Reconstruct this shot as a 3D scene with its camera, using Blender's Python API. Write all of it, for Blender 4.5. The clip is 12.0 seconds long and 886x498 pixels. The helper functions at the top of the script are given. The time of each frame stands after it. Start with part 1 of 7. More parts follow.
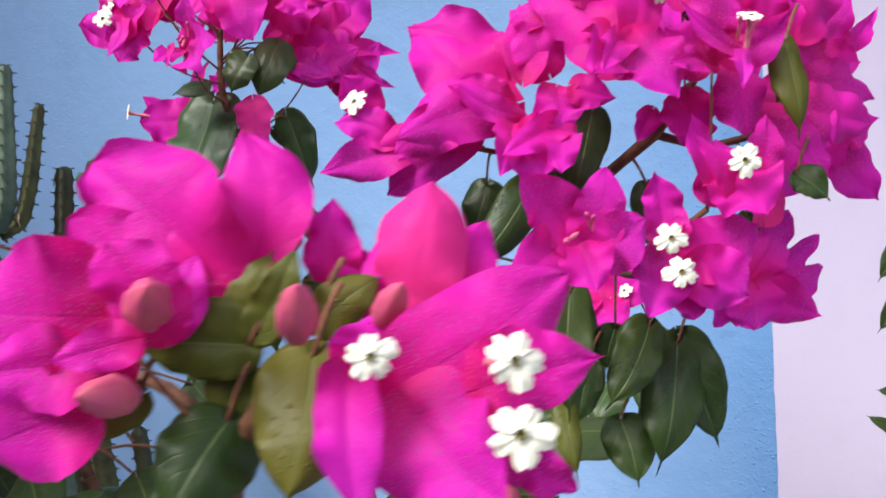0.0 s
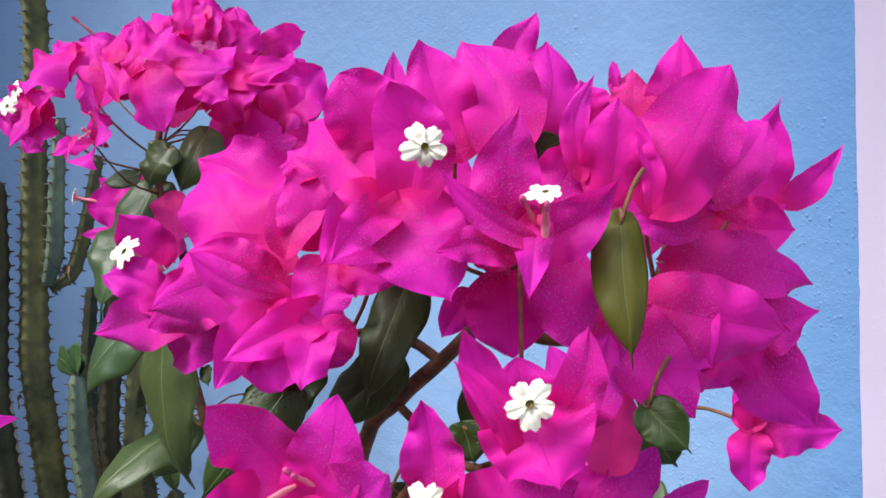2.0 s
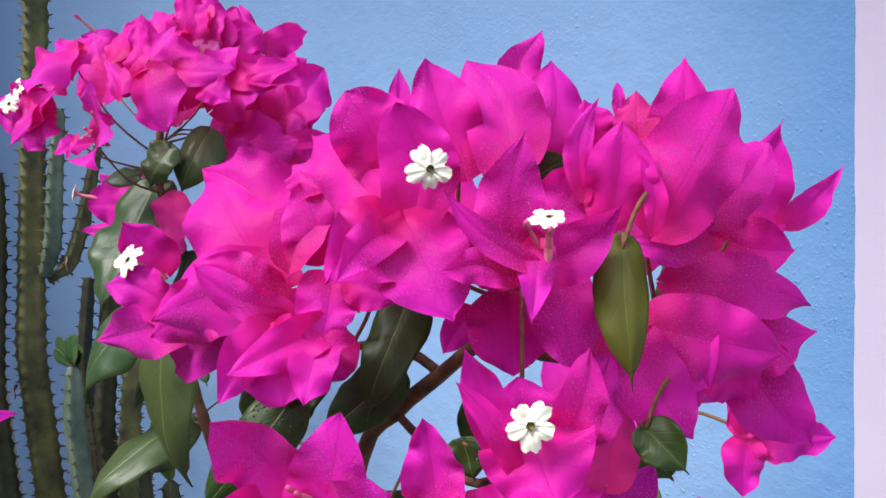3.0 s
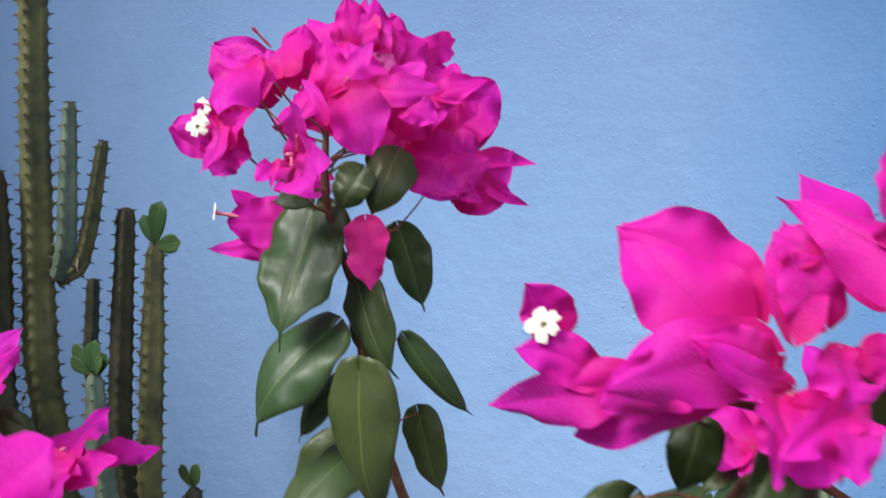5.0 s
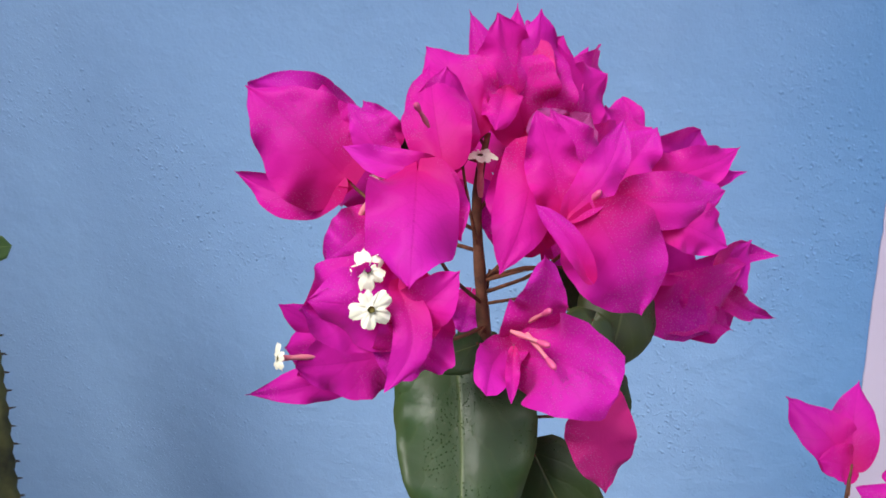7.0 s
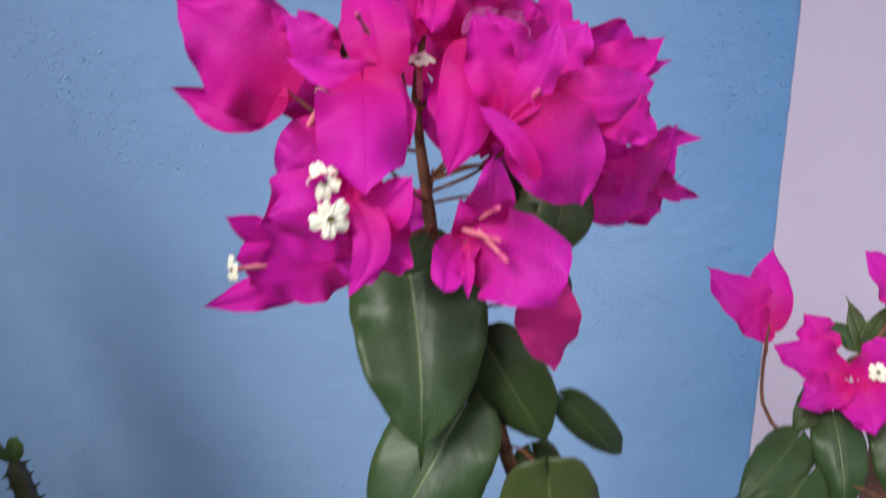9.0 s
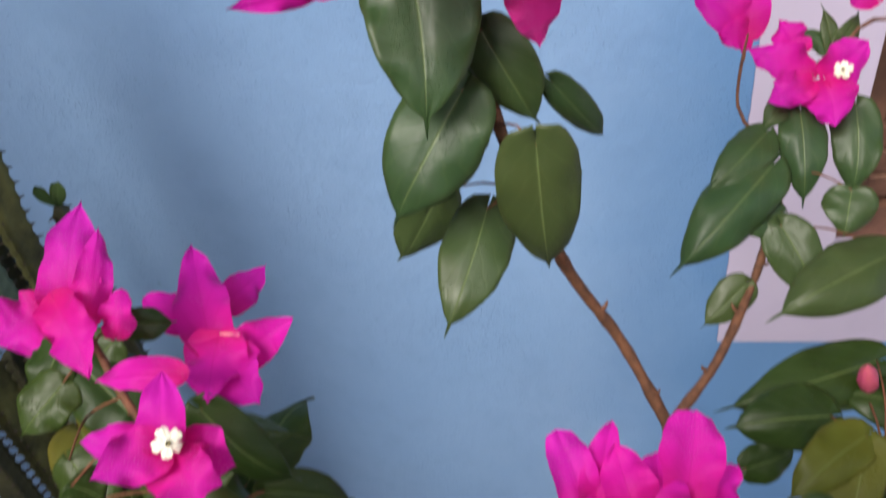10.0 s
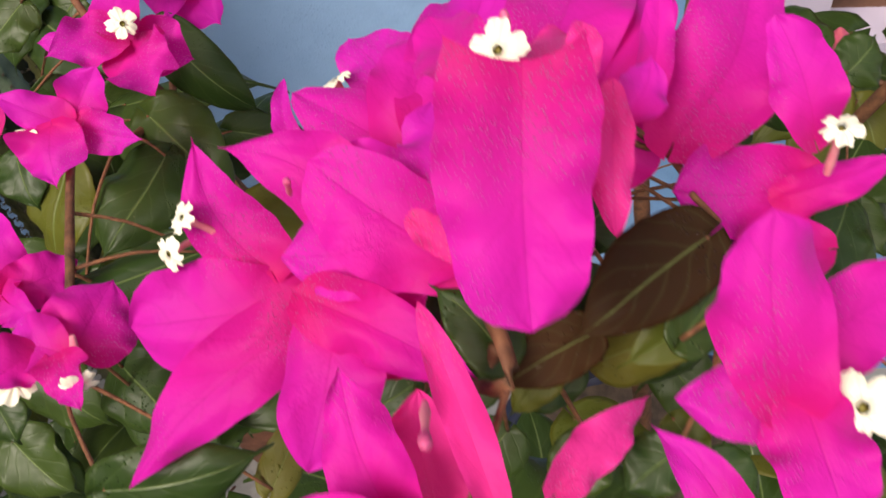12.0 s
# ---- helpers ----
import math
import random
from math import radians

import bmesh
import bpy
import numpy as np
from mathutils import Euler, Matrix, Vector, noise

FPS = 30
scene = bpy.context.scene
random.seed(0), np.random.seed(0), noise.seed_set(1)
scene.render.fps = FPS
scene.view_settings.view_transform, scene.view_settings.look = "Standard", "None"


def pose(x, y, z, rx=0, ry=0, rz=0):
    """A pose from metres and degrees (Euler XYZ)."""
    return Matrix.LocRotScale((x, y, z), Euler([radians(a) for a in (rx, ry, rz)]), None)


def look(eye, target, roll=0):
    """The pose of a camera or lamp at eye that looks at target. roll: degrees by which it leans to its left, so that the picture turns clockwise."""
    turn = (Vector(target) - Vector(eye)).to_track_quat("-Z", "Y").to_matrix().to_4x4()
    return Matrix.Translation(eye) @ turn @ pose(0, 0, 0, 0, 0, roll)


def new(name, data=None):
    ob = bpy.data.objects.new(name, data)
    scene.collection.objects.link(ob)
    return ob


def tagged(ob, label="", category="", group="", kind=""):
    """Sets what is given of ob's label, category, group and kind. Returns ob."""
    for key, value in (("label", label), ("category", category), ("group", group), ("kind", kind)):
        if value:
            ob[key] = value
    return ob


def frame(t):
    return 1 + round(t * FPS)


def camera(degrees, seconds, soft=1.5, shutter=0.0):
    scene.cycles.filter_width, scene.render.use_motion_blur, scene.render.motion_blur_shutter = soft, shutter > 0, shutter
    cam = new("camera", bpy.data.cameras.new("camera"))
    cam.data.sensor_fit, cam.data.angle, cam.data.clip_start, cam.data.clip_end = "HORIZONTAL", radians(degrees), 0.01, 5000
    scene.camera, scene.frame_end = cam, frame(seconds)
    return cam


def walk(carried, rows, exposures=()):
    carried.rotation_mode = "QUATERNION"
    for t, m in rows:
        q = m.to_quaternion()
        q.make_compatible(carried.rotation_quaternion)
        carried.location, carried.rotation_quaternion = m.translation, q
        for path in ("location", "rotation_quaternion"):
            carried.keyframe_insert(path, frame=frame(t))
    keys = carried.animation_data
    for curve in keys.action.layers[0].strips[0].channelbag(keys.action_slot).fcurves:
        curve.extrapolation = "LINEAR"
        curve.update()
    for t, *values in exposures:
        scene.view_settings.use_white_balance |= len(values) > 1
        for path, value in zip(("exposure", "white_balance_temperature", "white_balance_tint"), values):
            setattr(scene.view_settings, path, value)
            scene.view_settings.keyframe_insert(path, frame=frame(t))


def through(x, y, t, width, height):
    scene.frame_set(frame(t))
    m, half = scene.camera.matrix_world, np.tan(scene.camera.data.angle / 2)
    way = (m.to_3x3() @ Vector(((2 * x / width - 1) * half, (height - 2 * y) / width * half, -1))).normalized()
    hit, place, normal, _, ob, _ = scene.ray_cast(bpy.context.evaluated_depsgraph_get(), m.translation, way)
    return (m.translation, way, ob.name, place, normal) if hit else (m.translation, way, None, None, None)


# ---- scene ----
# ---- camera: a phone held among the flowers, swinging from one cluster to the next ----
cam = camera(51.95, 12.0, soft=1.6, shutter=0.42)
ROWS = [
    (0, 0.0196, -0.0308, 1.6137, 79.29, 5.83, 27.43),
    (0.5, 0.0600, 0.0053, 1.6178, 80.74, 6.88, 31.95),
    (1, 0.0743, 0.0441, 1.6273, 82.15, 6.32, 35.15),
    (1.5, 0.0730, 0.0909, 1.6373, 82.32, 5.28, 36.68),
    (2, 0.0763, 0.1187, 1.6413, 81.93, 4.59, 37.70),
    (2.5, 0.0753, 0.1255, 1.6469, 81.78, 3.99, 37.87),
    (2.7, 0.0763, 0.1220, 1.6480, 81.62, 3.82, 37.75),
    (4.3, 0.0168, 0.0811, 1.6648, 79.06, 3.58, 35.16),
    (4.5, -0.0077, 0.0632, 1.6700, 78.87, 3.48, 33.91),
    (5, -0.0707, 0.0365, 1.6872, 78.76, 3.79, 30.29),
    (5.5, -0.1593, 0.0426, 1.7273, 77.81, 3.38, 24.81),
    (6, -0.2571, 0.0842, 1.7570, 74.29, 3.08, 19.33),
    (6.5, -0.3142, 0.1330, 1.7702, 70.37, 3.07, 15.07),
    (7, -0.3307, 0.1522, 1.7755, 67.69, 3.46, 12.48),
    (7.2, -0.3362, 0.1587, 1.7793, 66.11, 3.57, 11.28),
    (8.8, -0.3354, 0.1615, 1.7876, 61.75, 4.21, 6.13),
    (9, -0.3388, 0.1421, 1.7845, 60.35, 4.69, 6.13),
    (9.5, -0.3384, 0.0996, 1.7817, 55.32, 5.83, 5.98),
    (10, -0.3289, 0.0724, 1.7829, 46.62, 6.49, 5.48),
    (10.5, -0.3285, 0.0666, 1.7641, 38.71, 5.56, 5.08),
    (11, -0.3302, 0.0601, 1.7407, 34.15, 5.49, 5.31),
    (11.5, -0.3260, 0.0395, 1.7355, 33.18, 5.96, 5.57),
    (12, -0.3136, 0.0071, 1.7232, 36.32, 6.26, 5.65),
]
EXPOSURES = [(0.0, 1.40, 6450, 10), (4.5, 1.33, 6450, 10), (5.5, 1.18, 6450, 10), (7.2, 0.95, 6500, 10), (8.8, 0.76, 6500, 10), (9.5, 0.90, 6550, 10), (10.5, 1.10, 7350, 10), (11.0, 1.05, 7500, 10), (12.0, 1.12, 7550, 10)]
walk(cam, [(t, pose(x, y, z, rx, ry, rz)) for t, x, y, z, rx, ry, rz in ROWS], EXPOSURES)

# ---- daylight: open shade with a low, veiled sun ----
SUN_UP, SUN_ROUND = 51.0, -30.0
world = bpy.data.worlds.new("sky")
scene.world = world
world.use_nodes = True
wn = world.node_tree.nodes
sky = wn.new("ShaderNodeTexSky")
sky.sky_type, sky.sun_disc = "NISHITA", False
sky.sun_elevation, sky.sun_rotation = radians(SUN_UP), radians(180 + SUN_ROUND)
sky.air_density, sky.dust_density = 1.0, 1.5
wn["Background"].inputs["Strength"].default_value = 0.103
world.node_tree.links.new(sky.outputs["Color"], wn["Background"].inputs["Color"])
sun = new("sun", bpy.data.lights.new("sun", "SUN"))
sun.data.energy, sun.data.angle, sun.data.color = 2.2, radians(28), (1.0, 0.95, 0.90)
a, e = radians(SUN_ROUND), radians(SUN_UP)
sun.matrix_world = look((0, 0, 5), Vector((0, 0, 5)) - Vector((math.sin(a) * math.cos(e), -math.cos(a) * math.cos(e), math.sin(e))))


# ---- materials ----
def material(name, rough=0.6):
    m = bpy.data.materials.new(name)
    m.use_nodes = True
    t = m.node_tree
    b = t.nodes["Principled BSDF"]
    b.inputs["Roughness"].default_value = rough
    return m, t, b


def node(t, kind, **values):
    n = t.nodes.new("ShaderNode" + kind)
    for k, v in values.items():
        key = int(k[1:]) if k[0] == "i" and k[1:].isdigit() else k.replace("_", " ")
        n.inputs[key].default_value = v
    return n


def ramp(t, source, *stops):
    r = t.nodes.new("ShaderNodeValToRGB")
    while len(r.color_ramp.elements) < len(stops):
        r.color_ramp.elements.new(0.5)
    for el, (at, colour) in zip(r.color_ramp.elements, stops):
        el.position, el.color = at, (*colour, 1)
    t.links.new(source, r.inputs["Fac"])
    return r.outputs["Color"]


def mixed(t, fac, a, b, how="MIX"):
    m = t.nodes.new("ShaderNodeMix")
    m.data_type, m.blend_type = "RGBA", how
    for socket, v in ((m.inputs[0], fac), (m.inputs[6], a), (m.inputs[7], b)):
        if isinstance(v, (int, float)):
            socket.default_value = v
        elif isinstance(v, tuple):
            socket.default_value = (*v, 1)
        else:
            t.links.new(v, socket)
    return m.outputs[2]


def maths(t, how, a, b=0.0, c=0.0):
    m = t.nodes.new("ShaderNodeMath")
    m.operation = how
    for socket, v in zip(m.inputs, (a, b, c)):
        if isinstance(v, (int, float)):
            socket.default_value = v
        else:
            t.links.new(v, socket)
    return m.outputs[0]


def grain(t, scale, detail=4.0, rough=0.55, space="Object"):
    c = t.nodes.new("ShaderNodeTexCoord")
    n = node(t, "TexNoise", Scale=scale, Detail=detail, Roughness=rough)
    t.links.new(c.outputs[space], n.inputs["Vector"])
    return n.outputs["Fac"]


def bump(t, b, height, strength, distance=0.001, after=None):
    n = node(t, "Bump", Strength=strength, Distance=distance)
    t.links.new(height, n.inputs["Height"])
    if after:
        t.links.new(after, n.inputs["Normal"])
    t.links.new(n.outputs["Normal"], b.inputs["Normal"])
    return n.outputs["Normal"]


def veins(t, spread, count):
    """Height of a midrib and side veins, from the blade's own across/along coordinates."""
    uv = t.nodes.new("ShaderNodeUVMap")
    sep = t.nodes.new("ShaderNodeSeparateXYZ")
    t.links.new(uv.outputs["UV"], sep.inputs[0])
    across = maths(t, "ABSOLUTE", maths(t, "MULTIPLY_ADD", sep.outputs["X"], 2.0, -1.0))
    mid = maths(t, "SUBTRACT", 1.0, maths(t, "MULTIPLY", across, 22.0))
    mid = maths(t, "MAXIMUM", mid, 0.0)
    slope = maths(t, "SUBTRACT", maths(t, "MULTIPLY", sep.outputs["Y"], count), maths(t, "MULTIPLY", across, spread))
    wob = maths(t, "MULTIPLY_ADD", grain(t, 90.0, 2.0), 0.9, slope)
    side = maths(t, "POWER", maths(t, "ABSOLUTE", maths(t, "COSINE", maths(t, "MULTIPLY", wob, math.pi))), 40.0)
    return mid, side, across, sep.outputs["Y"]


def leafy(m, t, b, through_colour, share):
    """Lets light pass through a thin blade."""
    tr = t.nodes.new("ShaderNodeBsdfTranslucent")
    if isinstance(through_colour, tuple):
        tr.inputs["Color"].default_value = (*through_colour, 1)
    else:
        t.links.new(through_colour, tr.inputs["Color"])
    mix = node(t, "MixShader", Fac=share)
    t.links.new(b.outputs[0], mix.inputs[1])
    t.links.new(tr.outputs[0], mix.inputs[2])
    t.links.new(mix.outputs[0], t.nodes["Material Output"].inputs["Surface"])


def bract_material(name="papery magenta bract", fresh=0.0, fresh_colour=(0.70, 0.035, 0.15)):
    m, t, b = material(name, 0.5)
    info = t.nodes.new("ShaderNodeObjectInfo")
    mid, side, across, along = veins(t, 1.5, 5.0)
    base = ramp(t, info.outputs["Random"], (0.0, (0.77, 0.014, 0.42)), (0.5, (0.74, 0.022, 0.55)), (1.0, (0.79, 0.014, 0.42)))
    base = mixed(t, maths(t, "MULTIPLY", grain(t, 60.0, 3.0), 0.4), base, (0.60, 0.012, 0.48))
    base = mixed(t, maths(t, "MULTIPLY", maths(t, "ADD", maths(t, "MULTIPLY", mid, 0.5), maths(t, "MULTIPLY", side, 0.30)), 0.42), base, (0.36, 0.003, 0.17))
    # redder towards the base: glow of light passing through, put into the colour
    base = mixed(t, maths(t, "MULTIPLY", maths(t, "POWER", maths(t, "SUBTRACT", 1.0, along), 2.2), 0.78), base, (0.62, 0.006, 0.13))
    if fresh:
        base = mixed(t, fresh, base, fresh_colour)
    t.links.new(base, b.inputs["Base Color"])
    b.inputs["Sheen Weight"].default_value = 0.12
    b.inputs["Sheen Tint"].default_value = (1.0, 0.45, 1.0, 1)
    # fine cells, vein relief and scattered droplets
    relief = maths(t, "SUBTRACT", maths(t, "MULTIPLY", grain(t, 1300.0, 2.0), 0.25), maths(t, "MULTIPLY", maths(t, "MULTIPLY_ADD", side, 0.35, mid), 0.2))
    relief = maths(t, "MULTIPLY_ADD", grain(t, 170.0, 3.0), 1.1, relief)
    relief = maths(t, "MULTIPLY_ADD", grain(t, 420.0, 3.0, 0.6), 0.45, relief)
    n1 = bump(t, b, relief, 0.6, 0.0007)
    c = t.nodes.new("ShaderNodeTexCoord")
    v = node(t, "TexVoronoi", Scale=1700.0)
    t.links.new(c.outputs["Object"], v.inputs["Vector"])
    patch = ramp(t, grain(t, 32.0, 2.0), (0.47, (0, 0, 0)), (0.60, (1, 1, 1)))
    drop = maths(t, "MULTIPLY", maths(t, "MAXIMUM", maths(t, "SUBTRACT", 0.30, v.outputs["Distance"]), 0.0), patch)
    bump(t, b, drop, 0.9, 0.0022, n1)
    wet = ramp(t, drop, (0.02, (0, 0, 0)), (0.08, (1, 1, 1)))
    # the drops' bright glints are also put into the colour as pale dots
    t.links.new(mixed(t, maths(t, "MULTIPLY", wet, 0.52), base, (0.88, 0.48, 0.86)), b.inputs["Base Color"])
    t.links.new(maths(t, "MULTIPLY_ADD", wet, -0.44, 0.52), b.inputs["Roughness"])
    t.links.new(maths(t, "MULTIPLY_ADD", wet, 0.8, 0.15), b.inputs["Specular IOR Level"])
    through = mixed(t, 0.7, base, (0.72, 0.003, 0.13))
    leafy(m, t, b, through, 0.42)
    return m


def leaf_material(name, top, under, share=0.2, rough=0.32, gloss=0.30):
    m, t, b = material(name, rough)
    info = t.nodes.new("ShaderNodeObjectInfo")
    mid, side, across, along = veins(t, 2.0, 5.0)
    base = mixed(t, grain(t, 45.0, 4.0), tuple(v * 0.75 for v in top), tuple(v * 1.6 for v in top))
    base = mixed(t, maths(t, "MULTIPLY", maths(t, "POWER", info.outputs["Random"], 2.0), 0.7), base, under)
    base = mixed(t, maths(t, "MULTIPLY", ramp(t, across, (0.80, (0, 0, 0)), (1.0, (1, 1, 1))), 0.35), base, under)
    patchy = ramp(t, grain(t, 26.0, 2.0), (0.55, (0, 0, 0)), (0.75, (1, 1, 1)))
    base = mixed(t, maths(t, "MULTIPLY", patchy, 0.4), base, under)
    base = mixed(t, maths(t, "MULTIPLY", maths(t, "MULTIPLY_ADD", side, 0.10, mid), 0.5), base, (0.22, 0.30, 0.10))
    spots = ramp(t, grain(t, 420.0, 2.0), (0.72, (0, 0, 0)), (0.77, (1, 1, 1)))
    base = mixed(t, maths(t, "MULTIPLY", spots, 0.3), base, (0.22, 0.21, 0.12))
    t.links.new(base, b.inputs["Base Color"])
    relief = maths(t, "SUBTRACT", maths(t, "MULTIPLY", grain(t, 110.0, 3.0), 0.9), maths(t, "MULTIPLY", maths(t, "MULTIPLY_ADD", side, 0.22, mid), 0.6))
    n1 = bump(t, b, relief, 0.40, 0.0010)
    # beads of water left in patches
    c = t.nodes.new("ShaderNodeTexCoord")
    v = node(t, "TexVoronoi", Scale=780.0)
    t.links.new(c.outputs["Object"], v.inputs["Vector"])
    patch = ramp(t, grain(t, 40.0, 2.0), (0.52, (0, 0, 0)), (0.62, (1, 1, 1)))
    drop = maths(t, "MULTIPLY", maths(t, "MAXIMUM", maths(t, "SUBTRACT", 0.27, v.outputs["Distance"]), 0.0), patch)
    bump(t, b, drop, 0.8, 0.0030, n1)
    wet = ramp(t, drop, (0.02, (0, 0, 0)), (0.08, (1, 1, 1)))
    dry = maths(t, "MULTIPLY_ADD", grain(t, 120.0, 3.0), 0.30, rough)
    t.links.new(maths(t, "MULTIPLY", dry, maths(t, "MULTIPLY_ADD", wet, -0.75, 1.0)), b.inputs["Roughness"])
    t.links.new(maths(t, "MULTIPLY_ADD", wet, 0.4, gloss), b.inputs["Specular IOR Level"])
    leafy(m, t, b, mixed(t, 0.5, base, (0.13, 0.29, 0.03)), share)
    return m


def bark_material(name, dark, light, scale=140.0):
    m, t, b = material(name, 0.75)
    n = grain(t, scale, 5.0, 0.65)
    t.links.new(ramp(t, n, (0.3, dark), (0.55, light), (0.75, tuple(min(1, v * 1.5) for v in light))), b.inputs["Base Color"])
    bump(t, b, n, 0.8, 0.0015)
    return m


def plain_material(name, colour, rough=0.5, other=None, scale=300.0):
    m, t, b = material(name, rough)
    n = grain(t, scale, 3.0)
    t.links.new(mixed(t, n, colour, other or tuple(v * 0.75 for v in colour)), b.inputs["Base Color"])
    bump(t, b, n, 0.3, 0.0005)
    return m


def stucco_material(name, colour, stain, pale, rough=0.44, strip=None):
    """Painted plaster: broad stains, a soft trowel swell and scattered grit; strip gives the place in x where a darker,
    deeper-coloured strip ends.
    """
    m, t, b = material(name, 0.88)
    b.inputs["Specular IOR Level"].default_value = 0.22
    c = t.nodes.new("ShaderNodeTexCoord")
    broad = grain(t, 2.2, 5.0, 0.6)
    mid = grain(t, 15.0, 5.0, 0.6)
    fine = grain(t, 260.0, 4.0, 0.6)
    base = mixed(t, ramp(t, broad, (0.35, (0, 0, 0)), (0.70, (0.55, 0.55, 0.55))), colour, pale)
    base = mixed(t, ramp(t, mid, (0.50, (0, 0, 0)), (0.75, (0.40, 0.40, 0.40))), base, stain)
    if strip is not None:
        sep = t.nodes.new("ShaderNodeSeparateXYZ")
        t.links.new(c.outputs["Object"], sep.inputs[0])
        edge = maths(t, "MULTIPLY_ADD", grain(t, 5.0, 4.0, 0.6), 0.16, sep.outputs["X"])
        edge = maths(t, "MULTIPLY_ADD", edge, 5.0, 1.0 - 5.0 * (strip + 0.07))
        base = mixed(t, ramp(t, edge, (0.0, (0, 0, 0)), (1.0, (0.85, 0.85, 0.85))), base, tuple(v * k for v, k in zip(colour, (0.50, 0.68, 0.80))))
    patch = ramp(t, grain(t, 5.5, 3.0, 0.5), (0.44, (0.15, 0.15, 0.15)), (0.66, (1, 1, 1)))
    grit = None
    for scale, size in ((75.0, 0.17), (150.0, 0.28), (290.0, 0.34)):
        v = node(t, "TexVoronoi", Scale=scale)
        t.links.new(c.outputs["Object"], v.inputs["Vector"])
        knob = maths(t, "DIVIDE", maths(t, "MAXIMUM", maths(t, "SUBTRACT", size, v.outputs["Distance"]), 0.0), scale / 75.0)
        grit = maths(t, "ADD", grit, knob) if grit else knob
    grit = maths(t, "MULTIPLY", grit, patch)
    pits = ramp(t, grain(t, 75.0, 1.0, 0.4), (0.78, (0, 0, 0)), (0.85, (0.5, 0.5, 0.5)))
    base = mixed(t, pits, base, tuple(v * 0.55 for v in colour))
    t.links.new(base, b.inputs["Base Color"])
    swell = maths(t, "MULTIPLY_ADD", grain(t, 48.0, 3.0, 0.5), 0.30, maths(t, "MULTIPLY", fine, 0.10))
    bump(t, b, maths(t, "MULTIPLY_ADD", grit, 1.4, swell), rough, 0.008)
    return m


BRACT = bract_material()
BRACT_SKINS = {"": BRACT, "pointed": BRACT, "broad": BRACT, "flared": BRACT, "fresh": bract_material("rose-pink bract, fresh or red-lit", 0.75, (0.95, 0.05, 0.33)), "faded": bract_material("faded greyish bract", 0.6, (0.22, 0.09, 0.15))}
# lower leaves carry their shade in a darker green than the dusty upper ones
LEAF_SHADED = leaf_material("shaded dark green leaf", (0.019, 0.040, 0.008), (0.048, 0.076, 0.014), 0.16, 0.27)
LEAF_DUSTY = leaf_material("dusty mid-green leaf", (0.032, 0.072, 0.025), (0.078, 0.100, 0.028), 0.26, 0.28, 0.45)
LEAF_BRONZE = leaf_material("bronze brown leaf", (0.030, 0.014, 0.006), (0.060, 0.026, 0.009), 0.10, 0.50, 0.10)
LEAF_YOUNG = leaf_material("young olive leaf", (0.080, 0.095, 0.012), (0.16, 0.13, 0.022), 0.3)
BARK = bark_material("reddish brown bark", (0.045, 0.018, 0.009), (0.15, 0.062, 0.030))
STALK = bark_material("green-brown flower stalk", (0.10, 0.035, 0.02), (0.20, 0.08, 0.035), 400.0)
BLOSSOM_WHITE = plain_material("creamy white blossom limb", (0.82, 0.80, 0.68), 0.55, (0.76, 0.74, 0.56))
BLOSSOM_TUBE = plain_material("rose blossom tube", (0.70, 0.10, 0.22), 0.5, (0.75, 0.35, 0.35), 500.0)
BLOSSOM_EYE = plain_material("dark yellow throat", (0.20, 0.17, 0.03), 0.6)
BUD_PINK = plain_material("pale pink closed bud", (0.66, 0.12, 0.26), 0.5, (0.55, 0.05, 0.20), 600.0)
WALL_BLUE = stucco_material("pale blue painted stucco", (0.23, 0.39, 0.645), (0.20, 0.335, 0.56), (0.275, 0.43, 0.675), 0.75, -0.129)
WALL_WHITE = stucco_material("lilac white painted stucco", (0.53, 0.475, 0.62), (0.48, 0.43, 0.57), (0.57, 0.51, 0.65), 0.12)
WALL_FAR = stucco_material("weathered beige plaster", (0.30, 0.27, 0.24), (0.22, 0.20, 0.18), (0.36, 0.33, 0.30))
CACTUS_SKIN = bark_material("olive green cactus skin", (0.020, 0.022, 0.007), (0.085, 0.088, 0.026), 28.0)
CACTUS_BLUE = bark_material("blue-green cactus skin", (0.03, 0.055, 0.035), (0.09, 0.13, 0.085), 28.0)
CACTUS_OLD = bark_material("dark old cactus skin", (0.010, 0.012, 0.006), (0.045, 0.045, 0.018), 24.0)
THORN = plain_material("dark grey-brown thorn", (0.06, 0.045, 0.03), 0.6)
DRY = plain_material("dry papery leaf scrap", (0.36, 0.24, 0.17), 0.8, (0.20, 0.12, 0.07), 120.0)
CLAY = bark_material("weathered terracotta", (0.17, 0.055, 0.032), (0.32, 0.12, 0.07), 30.0)
NAVY = plain_material("dark navy plastic", (0.012, 0.016, 0.035), 0.4, (0.02, 0.024, 0.05), 40.0)
WOOD = bark_material("reddish brown shutter wood", (0.07, 0.03, 0.018), (0.16, 0.075, 0.045), 14.0)
BUD_SKIN = plain_material("salmon pink downy bud", (0.52, 0.03, 0.20), 0.6, (0.56, 0.14, 0.12), 260.0)
SOIL = bark_material("dark potting soil", (0.015, 0.010, 0.007), (0.06, 0.04, 0.028), 90.0)
PAVING = bark_material("grey cement paving", (0.19, 0.185, 0.178), (0.30, 0.293, 0.285), 9.0)


# ---- building blocks ----
def thing(name, at, label, category, group=""):
    ob = new(name)
    ob.empty_display_size = 0.05
    ob.location = at
    bpy.context.view_layer.update()
    return tagged(ob, label, category, group)


